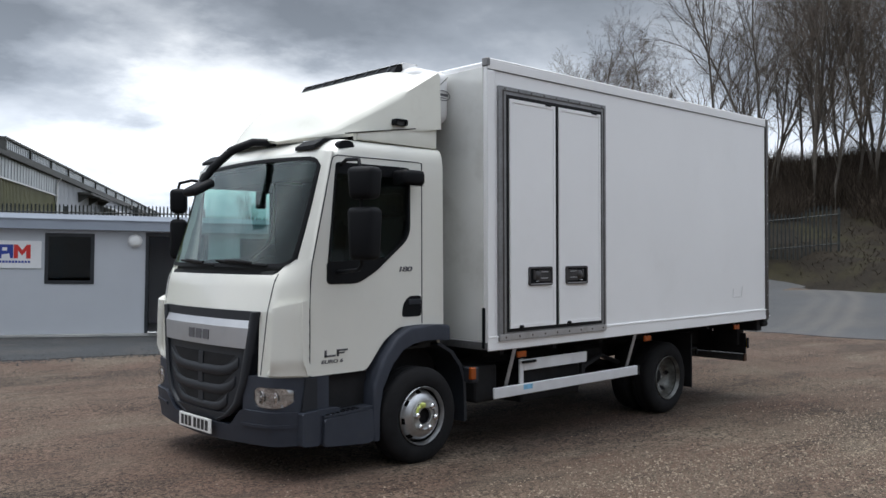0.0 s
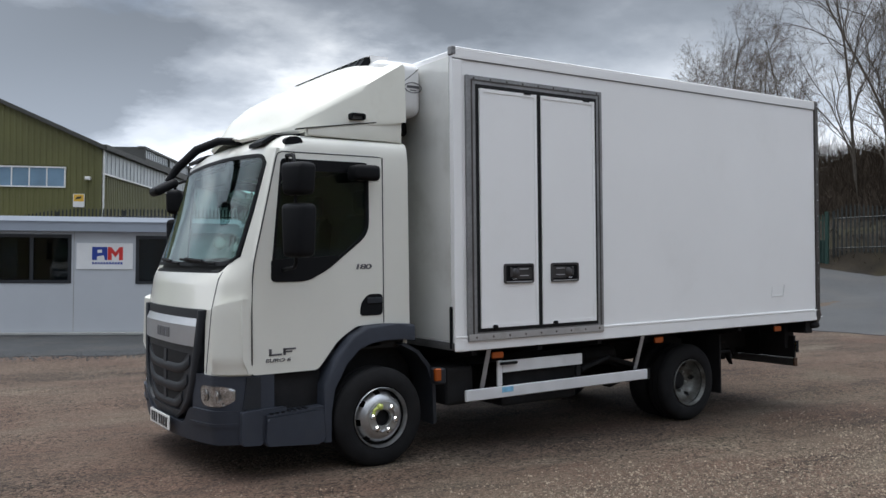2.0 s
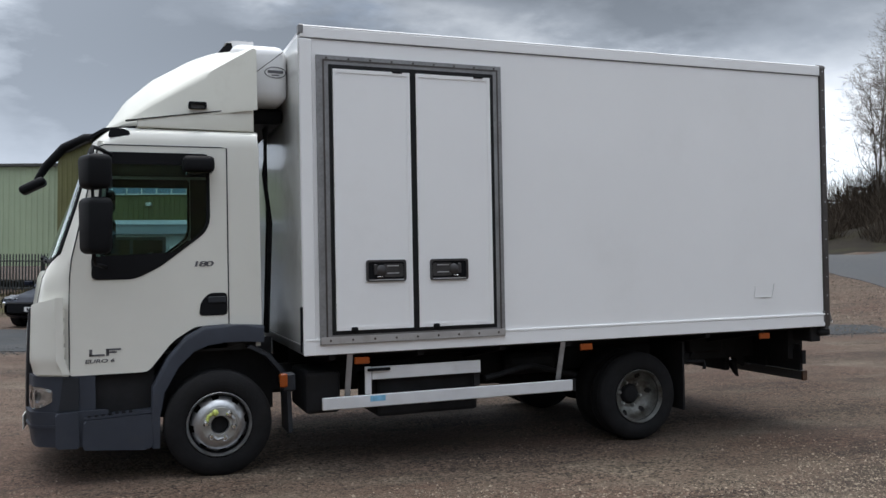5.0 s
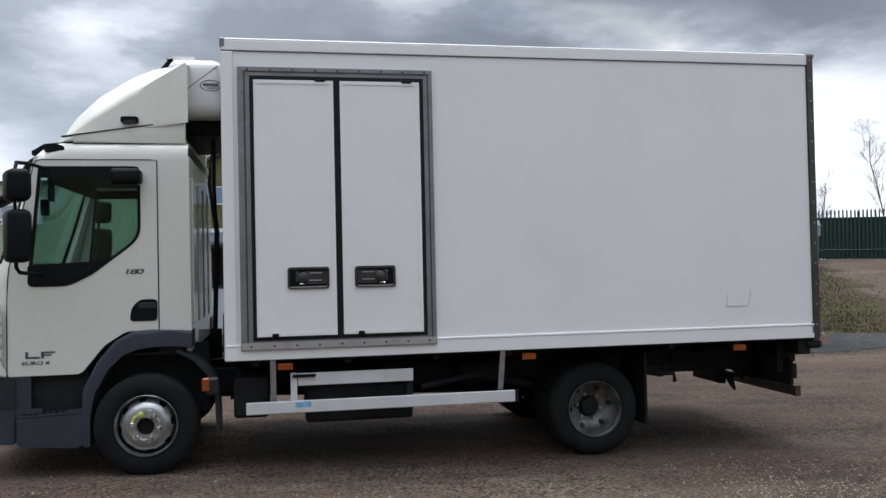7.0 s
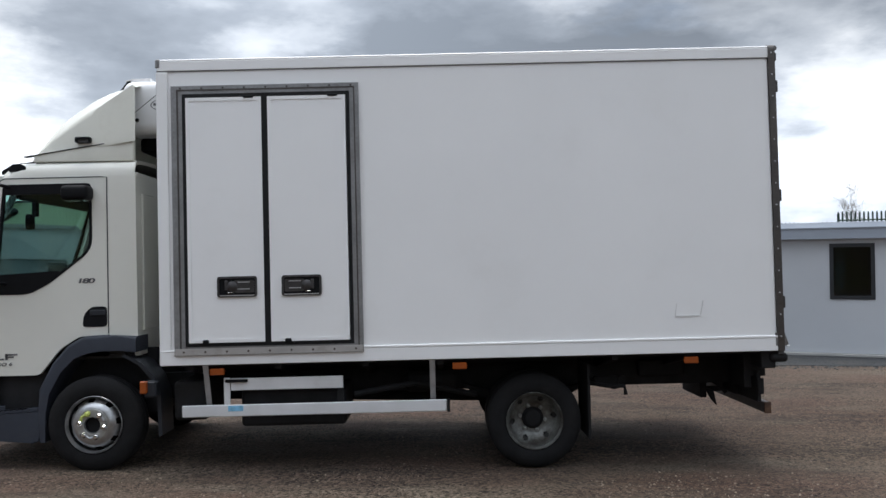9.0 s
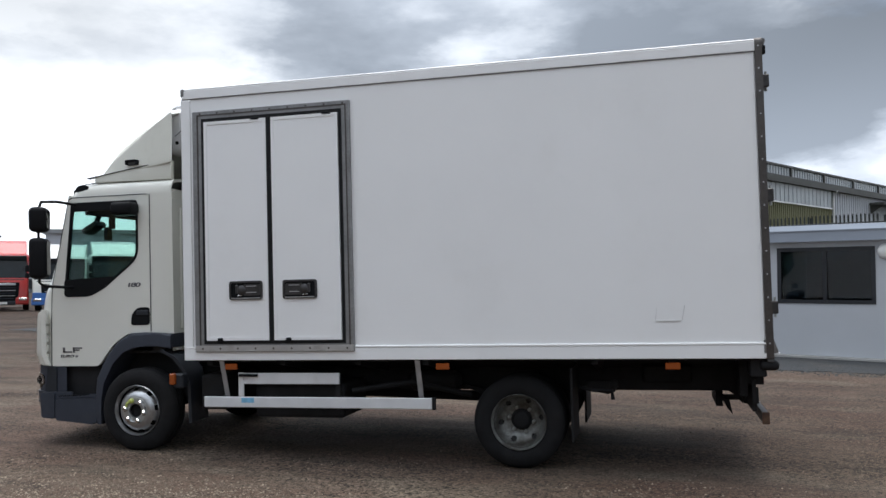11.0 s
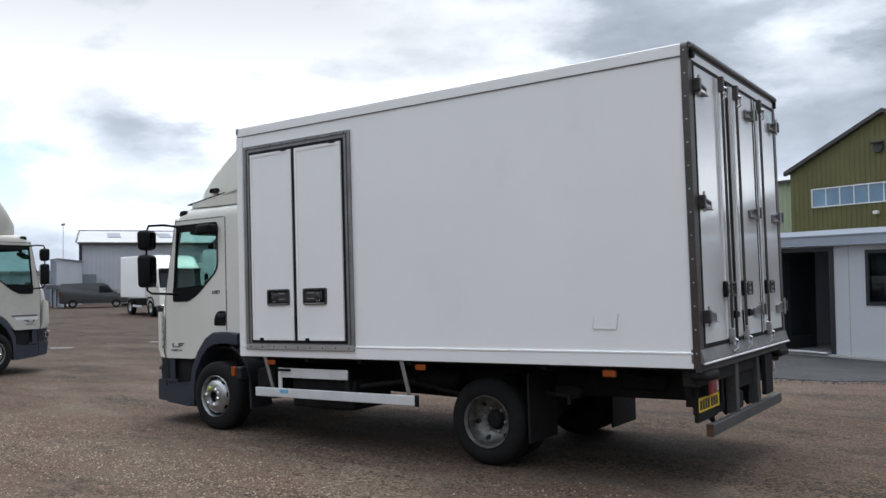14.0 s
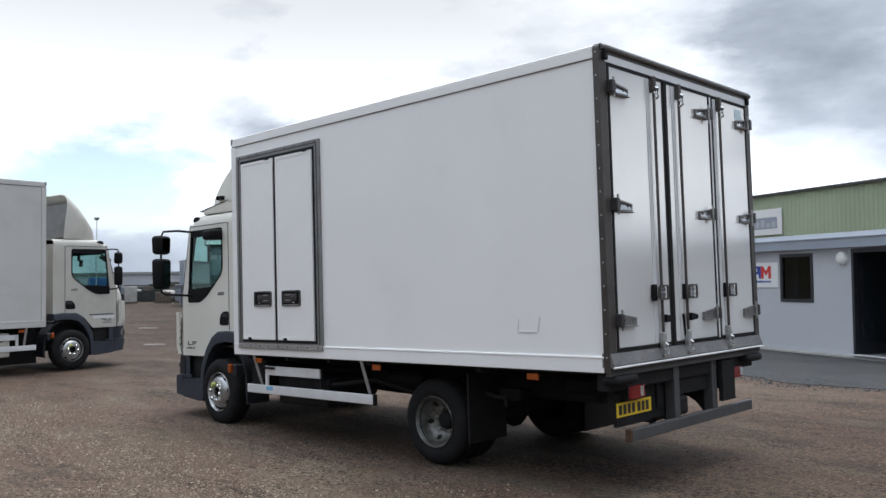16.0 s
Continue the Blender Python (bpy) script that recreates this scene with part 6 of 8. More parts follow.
def side_doors(root):
    y = 4.895
    fr = part("side_door_frame", ring_prism(bmn(), [(5.225, 0.96), (6.72, 0.96), (6.72, 3.11), (5.225, 3.11)], [(5.325, 1.04), (6.635, 1.04), (6.635, 3.03), (5.325, 3.03)], "y", y - 0.022, y + 0.01), M["side_frame"], root, "scuffed grey steel door frame", off=OFF)
    part("frame_channel", ring_prism(bmn(), [(5.314, 1.03), (6.648, 1.03), (6.648, 3.043), (5.314, 3.043)], [(5.342, 1.058), (6.62, 1.058), (6.62, 3.015), (5.342, 3.015)], "y", y - 0.026, y - 0.005), M["rubber"], fr, off=OFF)
    part("frame_trim", ring_prism(bmn(), [(5.27, 0.99), (6.69, 0.99), (6.69, 3.08), (5.27, 3.08)], [(5.282, 1.0), (6.68, 1.0), (6.68, 3.07), (5.282, 3.07)], "y", y - 0.027, y - 0.02), M["steel_dark"], fr, off=OFF)
    part("kick_strip", bx(5.23, 6.715, y - 0.028, y - 0.02, 0.965, 1.018), M["alu"], fr, "worn aluminium kick strip", off=OFF)
    for k in range(9):
        part("rivet", lathe(bmn(), [(0.0, -0.004), (0.008, -0.003), (0.009, 0.0), (0.0, 0.0)], (5.30 + k * 0.17, y - 0.028, 0.99), "y", 8), M["steel_dark"], fr, off=OFF)
        part("rivet", lathe(bmn(), [(0.0, -0.004), (0.008, -0.003), (0.009, 0.0), (0.0, 0.0)], (5.30 + k * 0.17, y - 0.022, 3.09), "y", 8), M["steel_dark"], fr, off=OFF)
    for a, b, l0 in ((5.345, 5.945, 5.575), (5.995, 6.615, 6.085)):
        d = part("side_door", bx(a, b, y - 0.034, y + 0.01, 1.062, 3.01, bevel=0.008), M["box_white"], root, "white insulated side door leaf", off=OFF)
        part("door_edge", ring_prism(bmn(), [(a, 1.062), (b, 1.062), (b, 3.01), (a, 3.01)], [(a + 0.028, 1.09), (b - 0.028, 1.09), (b - 0.028, 2.982), (a + 0.028, 2.982)], "y", y - 0.039, y - 0.03), M["box_white"], d, off=OFF)
        lk = part("lock_tray", ring_prism(bmn(), rrect(l0, l0 + 0.315, 1.418, 1.582, 0.024), rrect(l0 + 0.016, l0 + 0.299, 1.436, 1.566, 0.016), "y", y - 0.048, y - 0.03), M["lock_steel"], d, "dark steel recessed door lock", off=OFF)
        part("tray_back", prism(bmn(), rrect(l0 + 0.01, l0 + 0.305, 1.43, 1.572, 0.016), "y", y - 0.0375, y - 0.033), M["black"], lk, off=OFF)
        # the paddle lies towards the middle of the doorway, its knuckle towards the hinges
        side = 1 if a < 5.9 else -1
        c = l0 + 0.1575

        def at(u, v, side=side, c=c):
            return tuple(sorted((c + side * u, c + side * v)))
        part("lock_paddle", prism(bmn(), rrect(*at(-0.02, 0.135), 1.452, 1.552, 0.012), "y", y - 0.044, y - 0.036, 0.004), M["lock_steel"], lk, off=OFF)
        part("lock_knuckle", lathe(bmn(), [(0.0, -0.054), (0.034, -0.053), (0.042, -0.046), (0.042, -0.036), (0.0, -0.036)], (c - side * 0.040, y, 1.502), "y", 20), M["lock_steel"], lk, off=OFF, smooth=40)
        part("knuckle_block", bx(*at(-0.098, -0.072), y - 0.052, y - 0.036, 1.47, 1.55, bevel=0.006), M["lock_steel"], lk, off=OFF)
        for zz in (1.478, 1.533):
            part("paddle_edge", bx(*at(0.005, 0.10), y - 0.0455, y - 0.043, zz, zz + 0.006), M["alu"], lk, off=OFF)
        part("tray_lip", bx(l0 + 0.022, l0 + 0.293, y - 0.0495, y - 0.046, 1.428, 1.435), M["alu"], lk, "worn bright lower lip", off=OFF)
        part("lock_catch", bx(*at(-0.075, -0.03), y - 0.053, y - 0.045, 1.450, 1.458, bevel=0.002), M["chrome"], lk, off=OFF)
        part("door_stop", bx(a + 0.11, a + 0.16, y - 0.055, y - 0.03, 1.05, 1.085, bevel=0.008), M["black"], d, off=OFF)
        part("door_stop", bx(b - 0.14, b - 0.06, y - 0.045, y - 0.03, 3.0, 3.022, bevel=0.004), M["black"], d, off=OFF)
    part("centre_seal", bx(5.945, 5.995, y - 0.028, y + 0.006, 1.05, 3.02), M["rubber"], fr, off=OFF)
    # relief edges that catch the light, drawn as flat tinted lines
    mk = part("body_mark", bx(9.21, 9.40, y - 0.0015, y + 0.006, 1.176, 1.183), M["mark"], root, "faint lines of a shallow relief, its light drawn in colour", off=OFF)
    part("body_mark_line", prism(bmn(), [(9.405, 1.18), (9.41, 1.18), (9.435, 1.30), (9.43, 1.30)], "y", y - 0.0015, y + 0.006), M["mark"], mk, off=OFF)
    part("body_mark_line", prism(bmn(), [(9.205, 1.18), (9.209, 1.18), (9.222, 1.28), (9.219, 1.28)], "y", y - 0.001, y + 0.006), M["mark"], mk, off=OFF)


def strap_hinge(d, x, hy, z, sg):
    """An open strap hinge: a bracket on the post and a looped strap on the leaf."""
    outer = [(hy - sg * 0.012, z - 0.046), (hy + sg * 0.205, z - 0.040), (hy + sg * 0.205, z + 0.018), (hy - sg * 0.012, z + 0.048)]
    inner = [(hy + sg * 0.004, z - 0.034), (hy + sg * 0.194, z - 0.030), (hy + sg * 0.194, z + 0.008), (hy + sg * 0.004, z + 0.034)]
    h = part("hinge", ring_prism(bmn(), outer, inner, "x", x + 0.072, x + 0.094), M["frame_grey"], d, "open steel strap hinge", off=OFF)
    if z > 1.6:
        pb = prism(bmn(), inner, "x", x + 0.080, x + 0.086)
        for v in pb.verts:
            v.co.x -= 0.36 * (v.co.z - z)
        part("hinge_plate", pb, M["chrome"], h, "bright polished plate", off=OFF)
    else:
        part("hinge_plate", prism(bmn(), inner, "x", x + 0.074, x + 0.092), M["frame_grey"], h, "dull solid strap", off=OFF)
    part("hinge_lip", bx(x + 0.072, x + 0.108, *sorted((hy - sg * 0.01, hy + sg * 0.21)), z - 0.050, z - 0.042, bevel=0.003), M["frame_grey"], h, off=OFF)
    part("hinge_bracket", bx(x + 0.06, x + 0.125, *sorted((hy - sg * 0.060, hy - sg * 0.014)), z - 0.046, z + 0.052, bevel=0.006), M["lock_steel"], h, off=OFF)
    part("hinge_pin", tube(bmn(), [(x + 0.105, hy - sg * 0.014, z - 0.075), (x + 0.105, hy - sg * 0.014, z + 0.08)], 0.010, 8), M["hub_steel"], h, off=OFF)
    for k in (0.04, 0.15):
        part("bolt_head", lathe(bmn(), [(0.0, 0.008), (0.008, 0.006), (0.010, 0.0), (0.0, 0.0)], (x + 0.087, hy + sg * k, z), "x", 6), M["steel_dark"], h, off=OFF)


def rear_end(root):
    x, y0, y1 = 10.0, 4.895, 2 * YC - 4.895
    fr = part("rear_frame", ring_prism(bmn(), rounded([(y0 - 0.012, 0.885), (y1 + 0.012, 0.885), (y1 + 0.012, 3.345), (y0 - 0.012, 3.345)], [0.004, 0.004, 0.05, 0.05], 4), rounded([(y0 + 0.085, 1.03), (y1 - 0.085, 1.03), (y1 - 0.085, 3.255), (y0 + 0.085, 3.255)], 0.01, 4), "x", x + 0.016, x + 0.07), M["steel_dark"], root, "stained dark steel rear door frame", off=OFF, smooth=30)
    for yy in (y0 - 0.016, y1 + 0.012):
        for k in range(14):
            part("rivet", lathe(bmn(), [(0.0, -0.003), (0.005, -0.002), (0.006, 0.0), (0.0, 0.0)], (x + 0.042, yy + 0.002, 1.0 + k * 0.175), "y", 8), M["alu"], fr, off=OFF)
    # leaf stops: a bright strip inside each post and under the head
    for yy in (y0 + 0.086, y1 - 0.10):
        part("post_strip", bx(x + 0.055, x + 0.068, yy, yy + 0.014, 1.04, 3.2), M["alu_white"], fr, off=OFF)
    part("rear_sill", prism(bmn(), [(x, 0.925), (x + 0.10, 0.925), (x + 0.10, 0.945), (x + 0.073, 1.028), (x, 1.028)], "y", y0 - 0.008, y1 + 0.008), M["frame_grey"], fr, "dull sloping steel sill", off=OFF)
    part("sill_edge", bx(x + 0.088, x + 0.112, y0 - 0.01, y1 + 0.01, 0.916, 0.932, bevel=0.005), M["alu_white"], fr, "bright worn sill edge", off=OFF)
    part("sill_beam", bx(x + 0.02, x + 0.07, y0 + 0.0, y1 - 0.0, 0.855, 0.912, bevel=0.006), M["bar_grey"], fr, off=OFF)
    part("head_gutter", tube(bmn(), [(x + 0.075, y0 + 0.01, 3.315), (x + 0.08, y0 + 0.05, 3.318), (x + 0.08, y1 - 0.03, 3.318), (x + 0.075, y1 + 0.01, 3.31)], 0.022, 10), M["frame_grey"], fr, "grey rain gutter", off=OFF, smooth=50)
    part("head_strip", bx(x + 0.07, x + 0.074, y0 + 0.06, y1 - 0.06, 3.212, 3.268), M["alu_white"], fr, "pale strip over the doors", off=OFF)
    for yy in (y0 + 0.05, y1 - 0.06):
        part("corner_block", bx(x + 0.07, x + 0.10, yy - 0.02, yy + 0.025, 3.22, 3.285, bevel=0.006), M["black"], fr, off=OFF)
    leaves = ((5.005, 5.80), (5.87, 6.62), (6.69, 7.37))
    for k, (a, b) in enumerate(leaves):
        d = part("rear_door", bx(x + 0.01, x + 0.07, a, b, 1.055, 3.19, bevel=0.008), M["door_white"], root, "glossy white rear door leaf", off=OFF)
        part("door_seal", ring_prism(bmn(), [(a - 0.02, 1.035), (b + 0.02, 1.035), (b + 0.02, 3.21), (a - 0.02, 3.21)], [(a + 0.008, 1.063), (b - 0.008, 1.063), (b - 0.008, 3.182), (a + 0.008, 3.182)], "x", x + 0.03, x + 0.073), M["rubber"], d, off=OFF)
        for z in (3.02, 2.13, 1.265):
            strap_hinge(d, x, {0: 5.035, 1: 6.55, 2: 7.35}[k], z, 1 if k == 0 else -1)
        by = {0: 5.62, 1: 6.03, 2: 6.78}[k]
        part("door_channel", bx(x + 0.07, x + 0.076, by - 0.075, by - 0.025, 1.07, 3.18, bevel=0.002), M["alu_white"], d, "pale upright channel", off=OFF)
        br = part("lock_bar", tube(bmn(), [(x + 0.10, by, 1.03), (x + 0.10, by, 3.19)], 0.012, 10), M["steel_dark"], d, "dark upright locking bar", off=OFF)
        for z in (3.10, 1.05):
            up = z > 2
            part("bar_keeper", bx(x + 0.072, x + 0.118, by - 0.022, by + 0.022, z - 0.03, z + 0.10, bevel=0.008), M["steel_dark"] if up else M["hub_steel"], br, off=OFF)
            part("bar_hook", tube(bmn(), [(x + 0.10, by, z + 0.02), (x + 0.13, by + 0.012, z + 0.0), (x + 0.13, by + 0.012, z - 0.07), (x + 0.10, by, z - 0.09)], 0.012, 8), M["chrome"], br, "bright cam hook", off=OFF, smooth=50)
            part("keeper_band", bx(x + 0.11, x + 0.128, by - 0.026, by + 0.026, z - 0.045, z - 0.03, bevel=0.004), M["chrome"], br, off=OFF)
        if by < 6:
            b0, b1, c0, c1 = by - 0.125, by - 0.06, by - 0.07, by + 0.03
        else:
            b0, b1, c0, c1 = by - 0.035, by + 0.01, by - 0.005, by + 0.105
        lk = part("latch_box", bx(x + 0.072, x + 0.10, b0, b1, 1.40, 1.53, bevel=0.008), M["black"], d, "black latch box with steel handle", off=OFF)
        part("latch_plate", bx(x + 0.10, x + 0.118, c0, c1, 1.415, 1.515, bevel=0.012, seg=2), M["chrome"], lk, off=OFF)
        part("latch_ring", ring_prism(bmn(), rrect(c0 - 0.005, c1 + 0.03, 1.405, 1.525, 0.02), rrect(c0 + 0.008, c1 + 0.017, 1.419, 1.511, 0.014), "x", x + 0.118, x + 0.132), M["steel_dark"], lk, off=OFF)
        for zz in (1.435, 1.475):
            part("latch_rib", bx(x + 0.118, x + 0.128, c0 + 0.012, c1 - 0.012, zz, zz + 0.018, bevel=0.005), M["chrome"], lk, off=OFF)
        if k < 2:
            part("latch_handle", prism(bmn(), rounded([(by + 0.01, 1.225), (by + 0.12, 1.235), (by + 0.13, 1.27), (by + 0.01, 1.29)], 0.01), "x", x + 0.095, x + 0.13), M["black"], lk, "black pull handle", off=OFF)
    part("pull_strap", prism(bmn(), [(5.975, 1.28), (6.0, 1.28), (6.02, 1.10), (6.005, 1.10)], "x", x + 0.08, x + 0.088), M["black"], fr, off=OFF)
    part("centre_post", bx(x + 0.055, x + 0.070, 5.802, 5.868, 1.04, 3.2), M["alu_white"], fr, off=OFF)
    part("centre_seal", bx(x + 0.070, x + 0.078, 5.823, 5.848, 1.04, 3.2), M["rubber"], fr, off=OFF)
    part("fold_cover", bx(x + 0.055, x + 0.072, 6.635, 6.675, 1.05, 3.19), M["alu_white"], fr, off=OFF)
    part("door_sticker", bx(x + 0.0705, x + 0.072, 7.15, 7.30, 3.00, 3.15), M["pale_sticker"], root, "pale blue sticker", off=OFF)
    for ya, yb in ((4.905, 5.22), (y1 - 0.34, y1 - 0.02)):
        part("rubber_buffer", bx(x - 0.03, x + 0.11, ya, yb, 0.79, 0.866, bevel=0.032, seg=3), M["rubber"], root, "black rubber dock buffer", off=OFF, smooth=50)
    part("rear_beam", bx(x - 0.10, x + 0.02, 4.95, y1 - 0.06, 0.74, 0.885, bevel=0.008), M["chassis"], root, off=OFF)
    for yy in (5.93, 6.60):
        part("tail_post", bx(9.94, 10.03, yy - 0.045, yy + 0.045, 0.42, 0.86, bevel=0.006), M["bar_grey"], root, "grey steel tail post", off=OFF)
        part("tail_bracket", prism(bmn(), [(9.45, 0.72), (10.0, 0.62), (10.0, 0.45), (9.92, 0.40), (9.85, 0.48)], "y", yy - 0.012, yy + 0.012), M["chassis"], root, off=OFF)
    part("tail_panel", bx(9.97, 9.99, 5.975, 6.555, 0.61, 0.82), M["chassis"], root, off=OFF)
    part("panel_rail", bx(9.965, 10.0, 5.975, 6.555, 0.82, 0.85), M["bar_grey"], root, off=OFF)
    part("tail_panel", bx(9.90, 9.93, 5.56, 5.885, 0.45, 0.84), M["chassis"], root, off=OFF)
    part("tail_panel", bx(10.035, 10.075, 6.66, 6.90, 0.49, 0.84), M["chassis"], root, off=OFF)
    part("tail_bumper", bx(9.93, 10.02, 5.90, 6.14, 0.44, 0.60, bevel=0.03, seg=2), M["rubber"], root, off=OFF)
    part("underrun_bar", bx(10.0, 10.05, 5.18, 7.30, 0.345, 0.435, bevel=0.006), M["bar_grey"], root, "grey steel underrun bar", off=OFF)
    part("bar_end", bx(9.998, 10.052, 5.165, 5.182, 0.343, 0.437), M["rust"], root, "rusty cut end of the bar", off=OFF)
    for a, b in ((5.20, 5.48), (6.96, 7.22)):
        tl = part("tail_lamp", prism(bmn(), rounded([(9.90, a), (10.015, a), (10.03, a + 0.03), (10.03, b - 0.05), (9.99, b), (9.90, b)], [0.005, 0.02, 0.02, 0.04, 0.04, 0.005]), "z", 0.660, 0.760, 0.008, 2), M["red"], root, "red tail lamp", off=OFF, smooth=50)
        part("lamp_cap", bx(9.895, 10.022, a - 0.014, a - 0.001, 0.652, 0.768, bevel=0.004), M["rubber"], tl, "black end cap", off=OFF)
        part("white_lens", bx(10.029, 10.033, a + 0.155, a + 0.20, 0.672, 0.748, bevel=0.0015), M["lamp_inner"], tl, "pale reversing lens", off=OFF)
        part("lamp_bracket", bx(9.84, 9.90, a - 0.02, b + 0.02, 0.56, 0.86), M["chassis"], tl, off=OFF)
    pl = part("number_plate", bx(9.955, 9.965, 5.10, 5.62, 0.525, 0.635, bevel=0.003), M["yellow"], root, "yellow number plate with dark bars", off=OFF)
    for k in range(7):
        a = 5.14 + k * 0.062 + (0.02 if k > 3 else 0)
        part("plate_bar", bx(9.965, 9.968, a, a + 0.042, 0.543, 0.617), M["ink"], pl, off=OFF)
    part("plate_lip", bx(9.925, 9.969, 5.090, 5.0985, 0.515, 0.645), M["rubber"], pl, off=OFF)
    part("plate_bracket", bx(9.925, 9.955, 5.12, 5.60, 0.45, 0.70), M["chassis"], pl, off=OFF)
    # hanging plate with its links between the tail posts, small brackets behind the wheels
    part("hanger_plate", bx(9.70, 9.76, 5.93, 6.50, 0.37, 0.86, bevel=0.006), M["chassis"], root, "black hanging plate under the tail", off=OFF)
    part("hanger_foot", prism(bmn(), [(9.74, 0.46), (9.81, 0.44), (9.835, 0.305), (9.79, 0.36)], "y", 5.88, 5.94, 0.004), M["chassis"], root, off=OFF)
    for z in (0.505, 0.425):
        part("hanger_link", bx(9.76, 9.98, 5.935, 5.985, z, z + 0.045, bevel=0.006), M["chassis"], root, off=OFF)
    for sg in (-1, 1):
        ya = YC + sg * 1.07
        part("tow_bracket", prism(bmn(), [(8.62, 0.66), (8.86, 0.66), (8.86, 0.57), (8.80, 0.55), (8.64, 0.58)], "y", ya - sg * 0.22, ya - sg * 0.28), M["chassis"], root, "small black bracket behind the wheels", off=OFF)
        part("bracket_knob", lathe(bmn(), [(0.0, -0.05), (0.035, -0.045), (0.04, 0.0), (0.035, 0.045), (0.0, 0.05)], (8.85, ya - sg * 0.25, 0.63), "y", 12), M["rubber"], root, off=OFF, smooth=50)
    part("tail_locker", bx(9.08, 9.50, 5.70, 6.66, 0.60, 0.76, bevel=0.02), M["chassis"], root, "black locker under the tail", off=OFF)


def underside(root, guard_mat, x1=9.95):
    for sg in (-1, 1):
        part("chassis_rail", bx(3.70, x1, YC + sg * 0.40 - 0.035, YC + sg * 0.40 + 0.035, 0.53, 0.74), M["chassis"], root, "black chassis rail", off=OFF)
        part("sub_rail", bx(5.15, x1, YC + sg * 0.40 - 0.04, YC + sg * 0.40 + 0.04, 0.745, 0.885), M["chassis"], root, off=OFF)
        ys = YC + sg * 1.21
        g = part("side_guard", bx(5.25, 7.37, ys - 0.012, ys + 0.012, 0.462, 0.556, bevel=0.006), guard_mat, root, "silver aluminium side guard rail", off=OFF)
        part("guard_end", bx(7.37, 7.395, ys - 0.016, ys + 0.02, 0.458, 0.56), M["rubber"], g, off=OFF)
        if sg < 0:
            part("blue_label", bx(5.62, 5.74, ys - 0.0145, ys - 0.012, 0.505, 0.548), M["blue_mark"], g, "worn blue label", off=OFF)
        for xx in (5.455, 7.26):
            gp = bx(xx - 0.022, xx + 0.022, -0.006, 0.006, 0.47, 0.88, bevel=0.003)
            for v in gp.verts:
                v.co.y += ys - sg * (0.075 - 0.13 * (v.co.z - 0.47) / 0.41)
            part("guard_post", gp, M["post_alu"], g, "dull grey guard post", off=OFF)
        bt = part("battery_cover", bx(5.64, 6.54, ys - 0.002, ys + 0.02, 0.668, 0.765, bevel=0.004), guard_mat, root, "silver battery cover rail", off=OFF)
        part("cover_bracket", bx(5.585, 5.635, ys - 0.002, ys + 0.02, 0.558, 0.77, bevel=0.004), guard_mat, bt, off=OFF)
        part("cover_foot", bx(6.49, 6.54, ys + 0.022, ys + 0.05, 0.558, 0.76), M["chassis"], bt, off=OFF)
        part("cover_handle", bx(5.60, 5.78, ys - 0.03, ys - 0.004, 0.735, 0.758, bevel=0.006), M["black"], bt, off=OFF)
        tk = bmn()
        if sg < 0:
            box(tk, 5.70, 6.55, YC - 1.12, YC - 0.52, 0.36, 0.66, bevel=0.03, seg=2)
            part("battery_box", tk, M["chassis"], root, "black battery box under the chassis", off=OFF)
        else:
            tube(tk, [(5.70, YC + 0.80, 0.58), (5.72, YC + 0.80, 0.58), (7.0, YC + 0.80, 0.58), (7.02, YC + 0.80, 0.58)], [0.20, 0.23, 0.23, 0.20], 20)
            part("fuel_tank", tk, M["alu"], root, "dull metal fuel tank", off=OFF, smooth=40)
        for xx in (5.49, 7.42, 9.27):
            part("side_marker", bx(xx, xx + 0.115, YC + sg * 1.262 - 0.012, YC + sg * 1.262 + 0.012, 0.80, 0.853, bevel=0.006), M["amber"], root, "amber side marker lamp", off=OFF)
        for k, xx in enumerate((5.3, 6.0, 6.7, 7.3, 8.7, 9.3)):
            part("outrigger", prism(bmn(), [(YC + sg * 0.44, 0.70), (YC + sg * 1.24, 0.84), (YC + sg * 1.24, 0.885), (YC + sg * 0.44, 0.885)], "x", xx, xx + 0.05), M["chassis"], root, off=OFF)
        part("mud_flap", bx(*((8.515, 8.535) if sg < 0 else (8.475, 8.495)), YC + sg * 0.90 - 0.25, YC + sg * 0.90 + (0.25 if sg < 0 else 0.36), 0.20 if sg < 0 else 0.06, 0.80), M["rubber"], root, "black rubber mud flap", off=OFF)
        part("leaf_spring", prism(bmn(), [(7.45, 0.60), (7.75, 0.44), (8.08, 0.40), (8.4, 0.44), (8.7, 0.60), (8.4, 0.52), (8.08, 0.48), (7.75, 0.52)], "y", YC + sg * 0.44, YC + sg * 0.52), M["chassis"], root, off=OFF)
        part("flap_stay", tube(bmn(), [(8.57, YC + sg * 0.95, 0.62), (8.72, YC + sg * 1.0, 0.60), (8.84, YC + sg * 1.02, 0.60), (8.85, YC + sg * 1.02, 0.53)], 0.018, 6), M["chassis"], root, off=OFF)
    part("floor_underside", bx(5.2, x1, YC - 1.2, YC + 1.2, 0.862, 0.884), M["chassis"], root, "dark box floor underside", off=OFF)
    part("front_axle", bx(4.44, 4.58, YC - 0.9, YC + 0.9, 0.36, 0.46), M["chassis"], root, off=OFF)
    part("engine_sump", bx(3.75, 4.8, YC - 0.38, YC + 0.38, 0.36, 0.90, bevel=0.04), M["chassis"], root, off=OFF)
